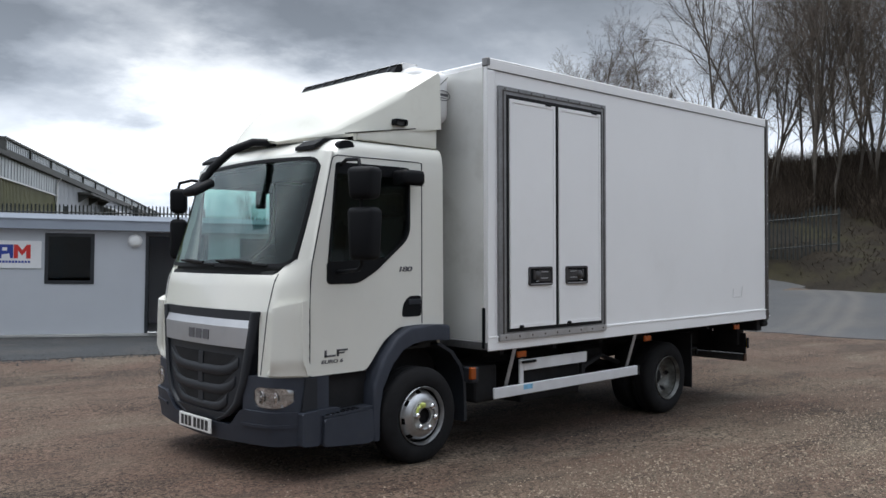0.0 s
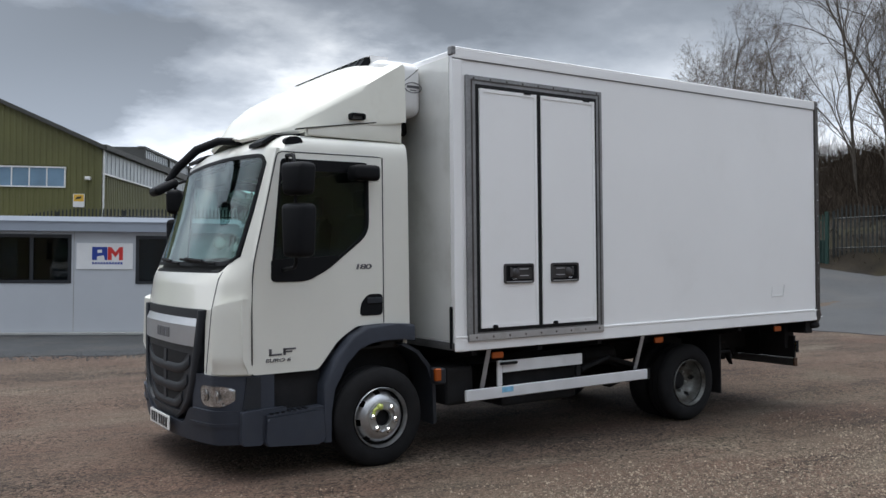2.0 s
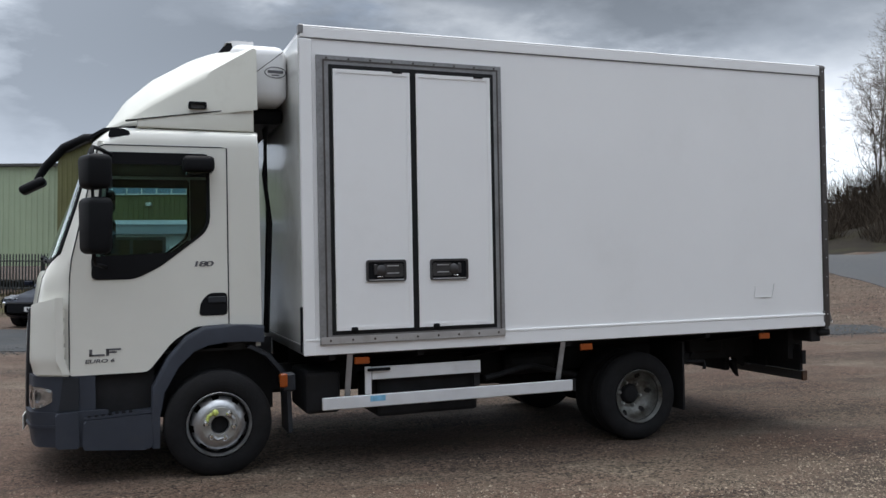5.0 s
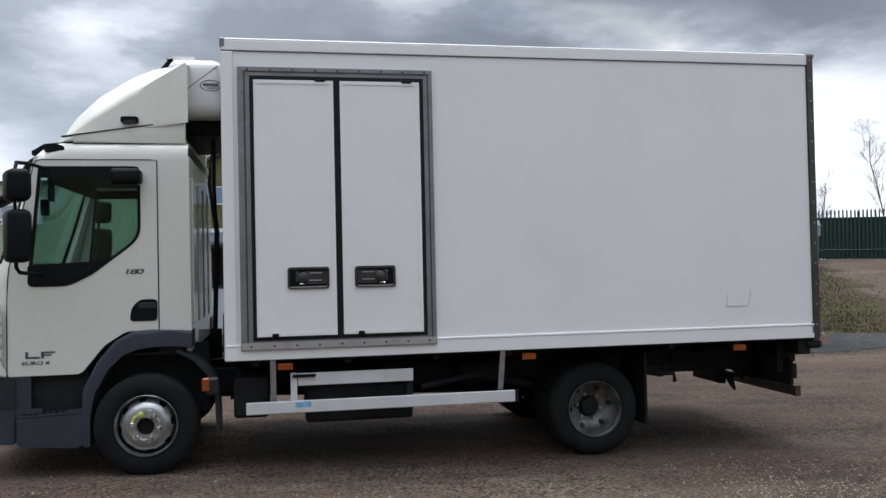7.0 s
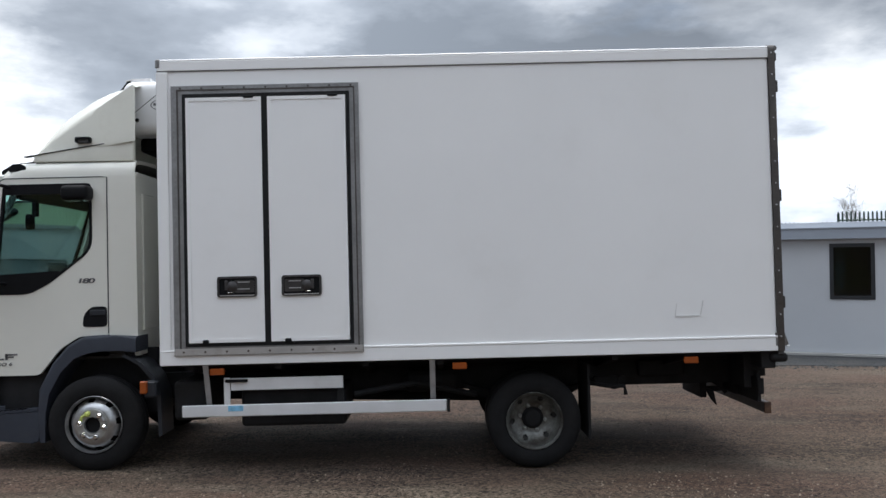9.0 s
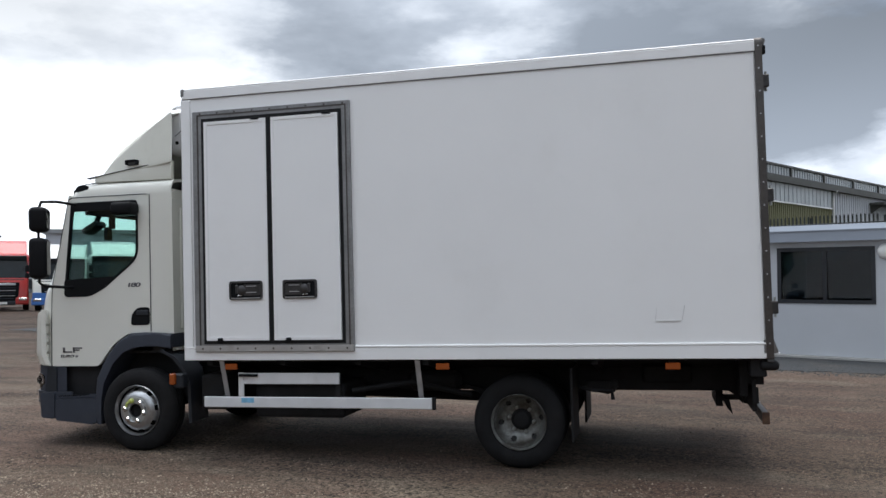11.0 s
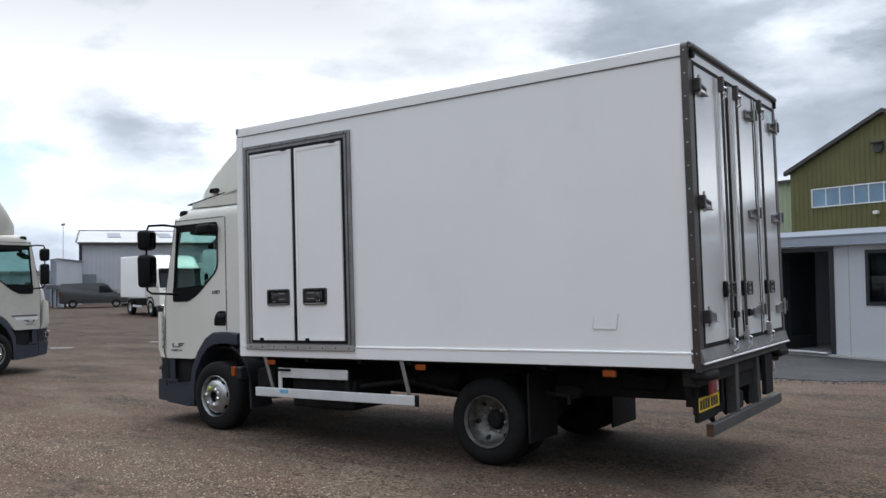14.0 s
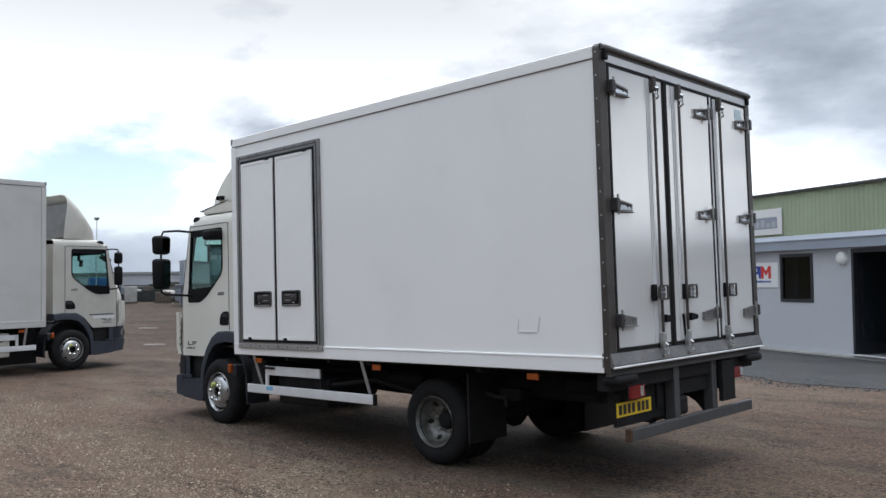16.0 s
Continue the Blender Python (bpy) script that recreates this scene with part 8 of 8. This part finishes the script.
def hauler(m, paint, label, body=None, rear=False, low=None):
    """A lorry seen far off: forward is -x, its front at x = 0."""
    root = group_root("goods_lorry", m, label, "lorry")
    cabp = [(0.0, 0.55), (0.0, 1.55), (0.10, 1.70), (0.32, 2.75), (0.50, 2.85), (2.0, 2.85), (2.0, 0.55)]
    part("cab_shell", prism(bmn(), cabp, "y", -1.2, 1.2, 0.12, 3), paint, root, smooth=40)
    part("windscreen", prism(bmn(), [(0.075, 1.66), (0.270, 2.56), (0.240, 2.56), (0.048, 1.66)], "y", -1.06, 1.06), M["dark_glass"], root, "dark windscreen")
    part("sun_visor", prism(bmn(), [(0.20, 2.60), (0.10, 2.55), (0.12, 2.72), (0.30, 2.76)], "y", -1.1, 1.1), M["black"], root)
    part("grille", prism(bmn(), rounded([(-0.60, 0.50), (0.60, 0.50), (0.76, 0.80), (0.80, 1.42), (-0.80, 1.42), (-0.76, 0.80)], 0.05), "x", -0.03, 0.02), M["black"], root, "dark trapezoid grille")
    part("screen_border", prism(bmn(), [(0.065, 1.58), (0.29, 2.62), (0.28, 2.62), (0.05, 1.58)], "y", -1.12, 1.12), M["black"], root)
    part("wiper_tray", bx(0.0, 0.06, -1.0, 1.0, 1.52, 1.58, bevel=0.01), M["plastic_dark"], root)
    part("badge_bar", bx(-0.045, -0.03, -0.62, 0.62, 1.28, 1.38, bevel=0.006), M["silver"], root, "silver badge bar")
    for k in range(5):
        part("grille_bar", bx(-0.05, -0.03, -0.55 - 0.03 * k, 0.55 + 0.03 * k, 0.62 + k * 0.13, 0.645 + k * 0.13), M["silver"] if k in (1, 3) else M["plastic"], root)
    for a, b in ((-1.22, -0.62), (0.62, 1.22)):
        part("bumper_corner", bx(-0.10, 0.45, a, b, 0.32, 0.66, bevel=0.06, seg=2), low or (paint if paint is not M["cab_white"] else M["plastic_dark"]), root)
    part("bumper", bx(-0.08, 0.45, -0.63, 0.63, 0.30, 0.50, bevel=0.03, seg=2), low or M["plastic_dark"], root)
    if low:
        part("lower_front", bx(-0.035, 0.3, -1.18, 1.18, 0.50, 0.98, bevel=0.04, seg=2), low, root, "blue lower front panel")
    part("number_plate", bx(-0.095, -0.08, -0.26, 0.26, 0.35, 0.46), M["plate_white"], root)
    for sg in (-1, 1):
        part("headlamp", bx(-0.115, -0.05, sg * 0.95 - 0.18, sg * 0.95 + 0.18, 0.52, 0.66, bevel=0.01), M["chrome"], root)
        part("side_window", prism(bmn(), [(0.36, 1.70), (1.35, 1.70), (1.35, 2.5), (0.5, 2.5)], "y", sg * 1.205, sg * 1.19), M["dark_glass"], root)
        part("mirror", bx(0.05, 0.18, sg * 1.42 - 0.10, sg * 1.42 + 0.10, 2.06, 2.42, bevel=0.03), M["black"], root)
        part("wide_mirror", bx(0.05, 0.18, sg * 1.42 - 0.10, sg * 1.42 + 0.10, 1.74, 2.0, bevel=0.03), M["black"], root)
        part("mirror_stay", tube(bmn(), [(0.3, sg * 1.19, 2.5), (0.12, sg * 1.42, 2.5), (0.12, sg * 1.42, 1.70), (0.2, sg * 1.19, 1.66)], 0.02, 6), M["black"], root)
        part("arch", prism(bmn(), [(0.70, 0.55), (0.80, 0.95), (1.05, 1.14), (1.65, 1.14), (1.92, 0.95), (2.0, 0.60), (1.90, 0.60), (1.80, 0.86), (1.60, 1.02), (1.10, 1.02), (0.90, 0.86), (0.80, 0.55)], "y", *sorted((sg * 0.98, sg * 1.225))), M["plastic_dark"], root)
        simple_wheel(root, 1.35, sg * 1.08, 0.48, 0.48)
        simple_wheel(root, 5.0, sg * 1.05, 0.48, 0.48)
    part("chassis", bx(0.5, 6.3 if body is None else 7.5, -0.45, 0.45, 0.6, 0.95), M["chassis"], root)
    if body is None:
        part("roof_deflector", prism(bmn(), [(0.45, 2.84), (1.9, 2.84), (1.9, 3.55), (1.3, 3.42)], "y", -1.1, 1.1, 0.05, 2), paint, root)
        part("rear_wing", bx(4.4, 5.6, -1.2, 1.2, 1.0, 1.06), M["chassis"], root)
    else:
        part("roof_deflector", prism(bmn(), [(0.42, 2.82), (2.05, 2.82), (2.05, 3.50), (1.3, 3.46), (0.85, 3.28)], "y", -1.12, 1.12, 0.08, 3), paint, root)
        bd = part("box_body", bx(2.15, body, -1.25, 1.25, 1.05, 3.55, bevel=0.03), M["box_white"], root, "white box body")
        part("side_guard", bx(2.8, 4.3, -1.22, -1.19, 0.5, 0.62), M["alu_white"], root)
        part("side_guard", bx(2.8, 4.3, 1.19, 1.22, 0.5, 0.62), M["alu_white"], root)
        part("rear_beam", bx(body - 0.3, body, -1.2, 1.2, 0.5, 0.65), M["chassis"], root)
        if rear:
            part("rear_frame", ring_prism(bmn(), [(-1.27, 1.0), (1.27, 1.0), (1.27, 3.57), (-1.27, 3.57)], [(-1.12, 1.12), (1.12, 1.12), (1.12, 3.42), (-1.12, 3.42)], "x", body - 0.02, body + 0.06), M["steel_dark"], bd, "stained dark rear frame")
            part("tail_lift", bx(body + 0.06, body + 0.11, -1.05, 1.05, 1.05, 2.25, bevel=0.01), M["alu_white"], bd, "folded tail lift platform")
            part("head_panel", bx(body + 0.03, body + 0.06, -1.1, 1.1, 2.95, 3.42), M["alu"], bd)
            part("side_door", ring_prism(bmn(), [(body - 1.35, 1.4), (body - 0.7, 1.4), (body - 0.7, 3.1), (body - 1.35, 3.1)], [(body - 1.27, 1.48), (body - 0.78, 1.48), (body - 0.78, 3.02), (body - 1.27, 3.02)], "y", 1.25, 1.27), M["frame_grey"], bd)
            part("yellow_label", bx(body + 0.11, body + 0.115, -0.95, -0.7, 1.75, 2.05), M["yellow"], bd)
            for sg in (-1, 1):
                part("tail_lamp", bx(body - 0.02, body + 0.05, sg * 0.95 - 0.12, sg * 0.95 + 0.12, 0.68, 0.78), M["red_dull"], root)
            part("number_plate", bx(body, body + 0.03, -0.26, 0.26, 0.68, 0.8), M["yellow"], root)
    return root


def face(yaw):
    """The turn that makes a lorry built towards -x head along (cos yaw, sin yaw)."""
    return math.degrees(math.pi + radians(yaw))


hauler(pose(-22.05, 25.4, 0, 0, 0, face(-18)) @ Matrix.Diagonal((0.91, 0.91, 0.85, 1)), M["cab_white"], "white box lorry facing the yard among parked lorries", 6.5)
hauler(pose(-30.5, 34.6, 0, 0, 0, face(153)), M["cab_white"], "white box lorry with folded tail lift, seen from behind", 9.0, True)
hauler(pose(-25.4, 33.0, 0, 0, 0, face(-50)), M["red_paint"], "red tractor unit parked in a row of lorries")
hauler(pose(-22.0, 33.4, 0, 0, 0, face(-50)), M["red_paint"], "red tractor unit parked in a row of lorries")
hauler(pose(-19.2, 34.0, 0, 0, 0, face(-58)) @ Matrix.Diagonal((1, 1, 0.94, 1)), M["cab_white"], "white tractor unit with a blue bumper beside red lorries", low=M["blue_paint"])
hauler(pose(-17.9, 36.6, 0, 0, 0, face(-50)), M["cab_white"], "white tractor unit in a row of lorries")
hauler(pose(-15.4, 39.0, 0, 0, 0, face(-50)), M["cab_white"], "white tractor unit in a row of lorries")


def panel_van():
    root = group_root("panel_van", pose(-41.61, 33.40, 0, 0, 0, 57) @ Matrix.Diagonal((0.88, 0.92, 0.84, 1)), "dark grey panel van parked side on", "van")
    sil = [(-2.5, 0.35), (2.45, 0.35), (2.5, 0.85), (2.3, 1.05), (1.55, 1.18), (0.95, 1.85), (0.6, 1.98), (-2.35, 1.98), (-2.5, 1.8)]
    part("body", prism(bmn(), rounded(sil, 0.12, 3), "y", -0.93, 0.93, 0.08, 2), M["van_grey"], root, smooth=40)
    for sg in (-1, 1):
        part("door_window", prism(bmn(), [(0.35, 1.2), (1.38, 1.2), (0.9, 1.75), (0.35, 1.75)], "y", sg * 0.935, sg * 0.9), M["dark_glass"], root)
        for x in (-1.55, 1.6):
            simple_wheel(root, x, sg * 0.85, 0.33, 0.33, 0.2)
        part("tail_lamp", bx(-2.52, -2.4, sg * 0.88 - 0.05, sg * 0.88 + 0.05, 0.9, 1.3), M["red"], root)
        part("headlamp", bx(2.3, 2.5, sg * 0.75 - 0.12, sg * 0.75 + 0.12, 0.72, 0.9), M["chrome"], root)
    part("windscreen", prism(bmn(), [(1.5, 1.2), (1.52, 1.2), (1.0, 1.82), (0.97, 1.82)], "y", -0.8, 0.8), M["dark_glass"], root)


panel_van()


def dark_car():
    m = SLANT @ pose(-4.80, 2.9, 0, 0, 0, 90)
    root = group_root("hatchback_car", m, "dark blue-black hatchback car parked beside the office", "car")
    sec = [(-2.05, 0.78, 0.30, 0.62), (-1.9, 0.86, 0.22, 0.74), (-1.1, 0.90, 0.20, 0.90), (-0.7, 0.90, 0.20, 0.98), (0.9, 0.91, 0.20, 1.0), (1.7, 0.88, 0.22, 0.98), (2.0, 0.80, 0.32, 0.9)]

    def f(u, v):
        t = u * (len(sec) - 1)
        i = min(int(t), len(sec) - 2)
        a = t - i
        x, w, z0, z1 = (p + (q - p) * a for p, q in zip(sec[i], sec[i + 1]))
        ang = 2 * math.pi * v
        c, s = math.cos(ang), math.sin(ang)
        return (x, w * math.copysign(abs(c) ** 0.45, c), (z0 + z1) / 2 + (z1 - z0) / 2 * math.copysign(abs(s) ** 0.45, s))
    part("body", sheet(bmn(), f, 18, 28, (0, 0, 0.001)), M["dark_car"], root, smooth=50)
    part("nose", bx(-2.07, -1.95, -0.72, 0.72, 0.34, 0.62, bevel=0.03), M["black"], root)
    part("tail", bx(1.9, 2.02, -0.74, 0.74, 0.36, 0.88, bevel=0.03), M["dark_car"], root)
    cabn = [(-1.0, 0.93), (-0.2, 1.38), (0.2, 1.45), (1.1, 1.42), (1.85, 0.96)]
    part("cabin", prism(bmn(), rounded(cabn, 0.08, 3), "y", -0.70, 0.70, 0.08, 2), M["car_glass"], root, smooth=40)
    part("roof_panel", prism(bmn(), [(-0.15, 1.40), (0.2, 1.462), (1.1, 1.435), (1.15, 1.42), (0.2, 1.44)], "y", -0.62, 0.62), M["dark_car"], root)
    part("number_plate", bx(-2.085, -2.075, -0.26, 0.26, 0.40, 0.51), M["plate_white"], root)
    for k in range(7):
        part("plate_bar", bx(-2.088, -2.085, -0.22 + k * 0.063, -0.18 + k * 0.063, 0.42, 0.49), M["ink"], root)
    for sg in (-1, 1):
        part("headlamp", prism(bmn(), [(-2.02, 0.60), (-1.98, 0.70), (-1.6, 0.78), (-1.75, 0.64)], "y", sg * 0.50, sg * 0.86), M["lamp_glass"], root, "clear headlamp")
        part("door_mirror", bx(-0.75, -0.6, sg * 0.98 - 0.09, sg * 0.98 + 0.09, 0.98, 1.1, bevel=0.02), M["dark_car"], root)
        for x in (-1.3, 1.25):
            simple_wheel(root, x, sg * 0.80, 0.32, 0.32, 0.2)


dark_car()


# ---- far buildings ----
def grey_hall():
    P1 = Vector((-51.4, 38.5, 0))
    L = 19.0
    root = group_root("grey_hall", Matrix.Translation(P1) @ Matrix.Rotation(radians(57.0), 4, "Z") @ Matrix.Diagonal((1, 1, 1.04, 1)), "grey distribution hall with pale sheet roof", "warehouse")
    gable = [(0.1, 0), (0.1, 4.66), (13, 6.2), (26, 4.66), (26, 0)]
    part("wall_core", prism(bmn(), gable, "x", 0.0, L), M["grey_clad"], root)
    part("cladding", ribs(bmn(), 0, L, lambda s: 0.0, lambda s: 4.6, 0.05, 0.33, 0.012), M["grey_clad"], root)
    part("gutter", bx(-0.2, L + 0.2, -0.35, 0.05, 4.62, 4.80), M["dark_trim"], root)
    part("roof", prism(bmn(), [(-0.3, 4.80), (13, 6.42), (26.3, 4.80), (26.3, 4.68), (13, 6.28), (-0.3, 4.70)], "x", -0.3, L + 0.3), M["hall_roof"], root, "pale sheet roof")
    for s in (2.1, 6.4, 11.4, 16.2):
        part("rooflight", prism(bmn(), [(4.6, 5.41), (9.6, 6.018), (9.6, 6.048), (4.6, 5.44)], "x", s, s + 1.1), M["far_grey"], root, "grey rooflight")
    part("verge", prism(bmn(), [(-0.35, 4.79), (13, 6.41), (13, 6.50), (-0.35, 4.88)], "x", -0.38, -0.28), M["dark_trim"], root, "dark roof verge")
    part("ridge_cap", bx(-0.3, L + 0.3, 12.85, 13.15, 6.40, 6.49), M["far_grey"], root)
    part("corner_trim", bx(-0.12, 0.12, -0.08, 0.2, 0, 4.62), M["win_frame"], root, "dark corner trim")
    part("corner_trim", bx(-0.05, 0.0, 0.2, 0.4, 3.2, 4.3), M["win_frame"], root)
    part("loading_shelter", bx(0.1, 1.2, -0.5, 0.0, 0.9, 2.3), M["far_grey"], root)
    part("dock_band", bx(1.4, L, -0.10, -0.05, 0.0, 1.1), M["concrete"], root)
    return root


grey_hall()


def store_unit():
    root = group_root("store_unit", pose(-43.4, 31.7, 0), "pale grey panelled storage unit beside the hall", "building")
    plan = [(0.0, 0.0), (-6.0, 5.7), (-9.2, 7.2), (-3.2, 1.5)]
    part("wall", prism(bmn(), plan, "z", 0.0, 3.36), M["grey_clad"], root)
    part("roof", prism(bmn(), [(0.12, 0.0), (-6.0, 5.85), (-9.3, 7.2), (-3.3, 1.4)], "z", 3.36, 3.43), M["far_grey"], root)
    for k in range(4):
        x, y = -0.05 - 0.95 * k, 0.02 + 0.445 * k
        part("panel_joint", bx(x - 0.06, x + 0.06, y - 0.09, y - 0.03, 0.05, 3.36), M["office_trim"], root)
    part("loading_bridge", prism(bmn(), [(1.6, 0.2), (-1.8, 1.2), (-2.2, 0.5), (1.2, -0.5)], "z", 1.28, 1.56), M["win_frame"], root, "dark loading bridge")
    for x, y in ((1.2, -0.1), (-1.8, 0.8)):
        part("bridge_leg", bx(x - 0.06, x + 0.06, y - 0.06, y + 0.06, 0, 1.28), M["win_frame"], root)


store_unit()


def depot(label, x, y, sx, sy, h, yaw):
    root = group_root("low_depot", pose(x, y, 0, 0, 0, yaw), label, "building")
    part("wall", bx(-sx / 2, sx / 2, -sy / 2, sy / 2, 0, h), M["far_grey"], root)
    part("upper_cladding", bx(-sx / 2, sx / 2, -sy / 2 - 0.1, -sy / 2, h * 0.55, h), M["grey_clad"], root)
    part("roof", bx(-sx / 2 - 0.3, sx / 2 + 0.3, -sy / 2 - 0.3, sy / 2 + 0.3, h, h + 0.3), M["roof_sheet"], root)
    n = int(sx / 7)
    for k in range(n):
        part("dock_door", bx(-sx / 2 + 2 + k * 7, -sx / 2 + 5.4 + k * 7, -sy / 2 - 0.08, -sy / 2, 0.4, h * 0.5), M["win_frame"], root)


depot("long low blue-grey depot far across the yard", -86, 60, 70, 12, 2.9, 52)
depot("long dark depot behind the parked lorries", -26, 66, 30, 12, 5.0, 34)


def skip():
    root = group_root("blue_container", pose(-57.5, 32.0, 0, 0, 0, 55), "small blue steel container among yard clutter", "container")
    part("shell", bx(-0.9, 0.9, -0.9, 0.9, 0.9, 2.3, bevel=0.03), M["blue_paint"], root)
    for k in range(6):
        part("rib", bx(-0.85 + k * 0.3, -0.77 + k * 0.3, -0.94, -0.9, 0.95, 2.25), M["blue_paint"], root)
    part("base_frame", bx(-1.6, 1.6, -0.8, 0.8, 0.5, 0.88), M["chassis"], root)
    for x in (-1.2, 1.2):
        simple_wheel(root, x, -0.75, 0.35, 0.35, 0.2)


skip()


def lamp_post(x, y, h):
    root = group_root("yard_lamp", pose(x, y, ground_z(x, y)), "tall slim yard lamp post with twin floodlights", "lamp post", group="yard lamps")
    part("pole", tube(bmn(), [(0, 0, 0), (0, 0, h)], [0.05, 0.035], 8), M["alu"], root)
    part("cross_arm", bx(-0.25, 0.25, -0.03, 0.03, h - 0.06, h), M["fence_dark"], root)
    for sg in (-1, 1):
        part("floodlight", bx(sg * 0.15 - 0.12, sg * 0.15 + 0.12, -0.12, 0.12, h, h + 0.16, bevel=0.03), M["far_grey"], root)


for x, y, h in ((-74.4, 50.9, 8.0), (-72.0, 55.0, 5.4), (-54.8, 30.3, 7.0)):
    lamp_post(x, y, h)


def clutter():
    rnd = random.Random(4)
    for k in range(12):
        x, y = -57 + k * 0.9 + rnd.uniform(-1, 1), 32.0 + k * 2.3 + rnd.uniform(-1, 1)
        root = group_root("pallet_stack", pose(x, y, 0, 0, 0, rnd.uniform(0, 90)), "low stack of wrapped goods on pallets", "pallet stack", group="goods by the depot")
        h = rnd.uniform(0.7, 1.7)
        part("pallet", bx(-0.6, 0.6, -0.5, 0.5, 0, 0.14), M["bark"], root)
        part("goods", bx(-0.55, 0.55, -0.46, 0.46, 0.14, h, bevel=0.04), [M["far_grey"], M["concrete"], M["bark"]][k % 3], root)
    for x, y, r, w in ((-64.9, 37.9, 0.70, 1.5), (-64.3, 38.6, 0.60, 1.2), (-61.0, 39.6, 0.55, 1.5)):
        root = group_root("pipe_coil", pose(x, y, 0, 0, 0, rnd.uniform(20, 70)), "pale coil of pipe lying in the yard", "pipe coil", group="coils by the depot")
        part("coil", lathe(bmn(), [(r * 0.45, 0.0), (r * 0.9, -0.03), (r, 0.05), (r, w - 0.05), (r * 0.9, w + 0.03), (r * 0.45, w)], (0, 0, r), "y", 20), M["concrete"], root, smooth=40)
        part("core", lathe(bmn(), [(0.0, 0.02), (r * 0.44, 0.02), (r * 0.44, w - 0.02), (0.0, w - 0.02)], (0, 0, r), "y", 14), M["bark"], root)
    for k in range(7):
        x, y, h = -64.2 + 0.55 * k, 39.6 + 0.6 * k, rnd.uniform(0.9, 1.9)
        root = group_root("timber_stack", pose(x, y, 0, 0, 0, rnd.uniform(30, 80)), "dark stack of old timber and frames", "timber stack", group="stacks by the depot")
        for i in range(5):
            part("beam", bx(-1.3 + rnd.uniform(-0.2, 0.2), 1.3 + rnd.uniform(-0.2, 0.2), -0.6 + 0.24 * i, -0.4 + 0.24 * i, 0, h * rnd.uniform(0.6, 1.0), bevel=0.02), [M["fence_dark"], M["bark"], M["chassis"]][i % 3], root)
    # pale flat marks and a drain cover on the yard
    for x, y, a, l in ((-16.5, 15.0, 45, 0.35), (-8.6, 11.1, 45, 0.28), (-8.1, 13.9, 60, 0.4)):
        root = group_root("drain_cover", pose(x, y, ground_z(x, y) + 0.004, 0, 0, a), "pale concrete drain cover set in the yard", "drain cover")
        part("slab", bx(-l, l, -0.06, 0.06, -0.03, 0.006), M["steel_dark"], root)
        for yy in (-0.085, 0.06):
            part("kerb_edge", bx(-l, l, yy, yy + 0.025, -0.03, 0.012, bevel=0.004), M["concrete"], root)


clutter()
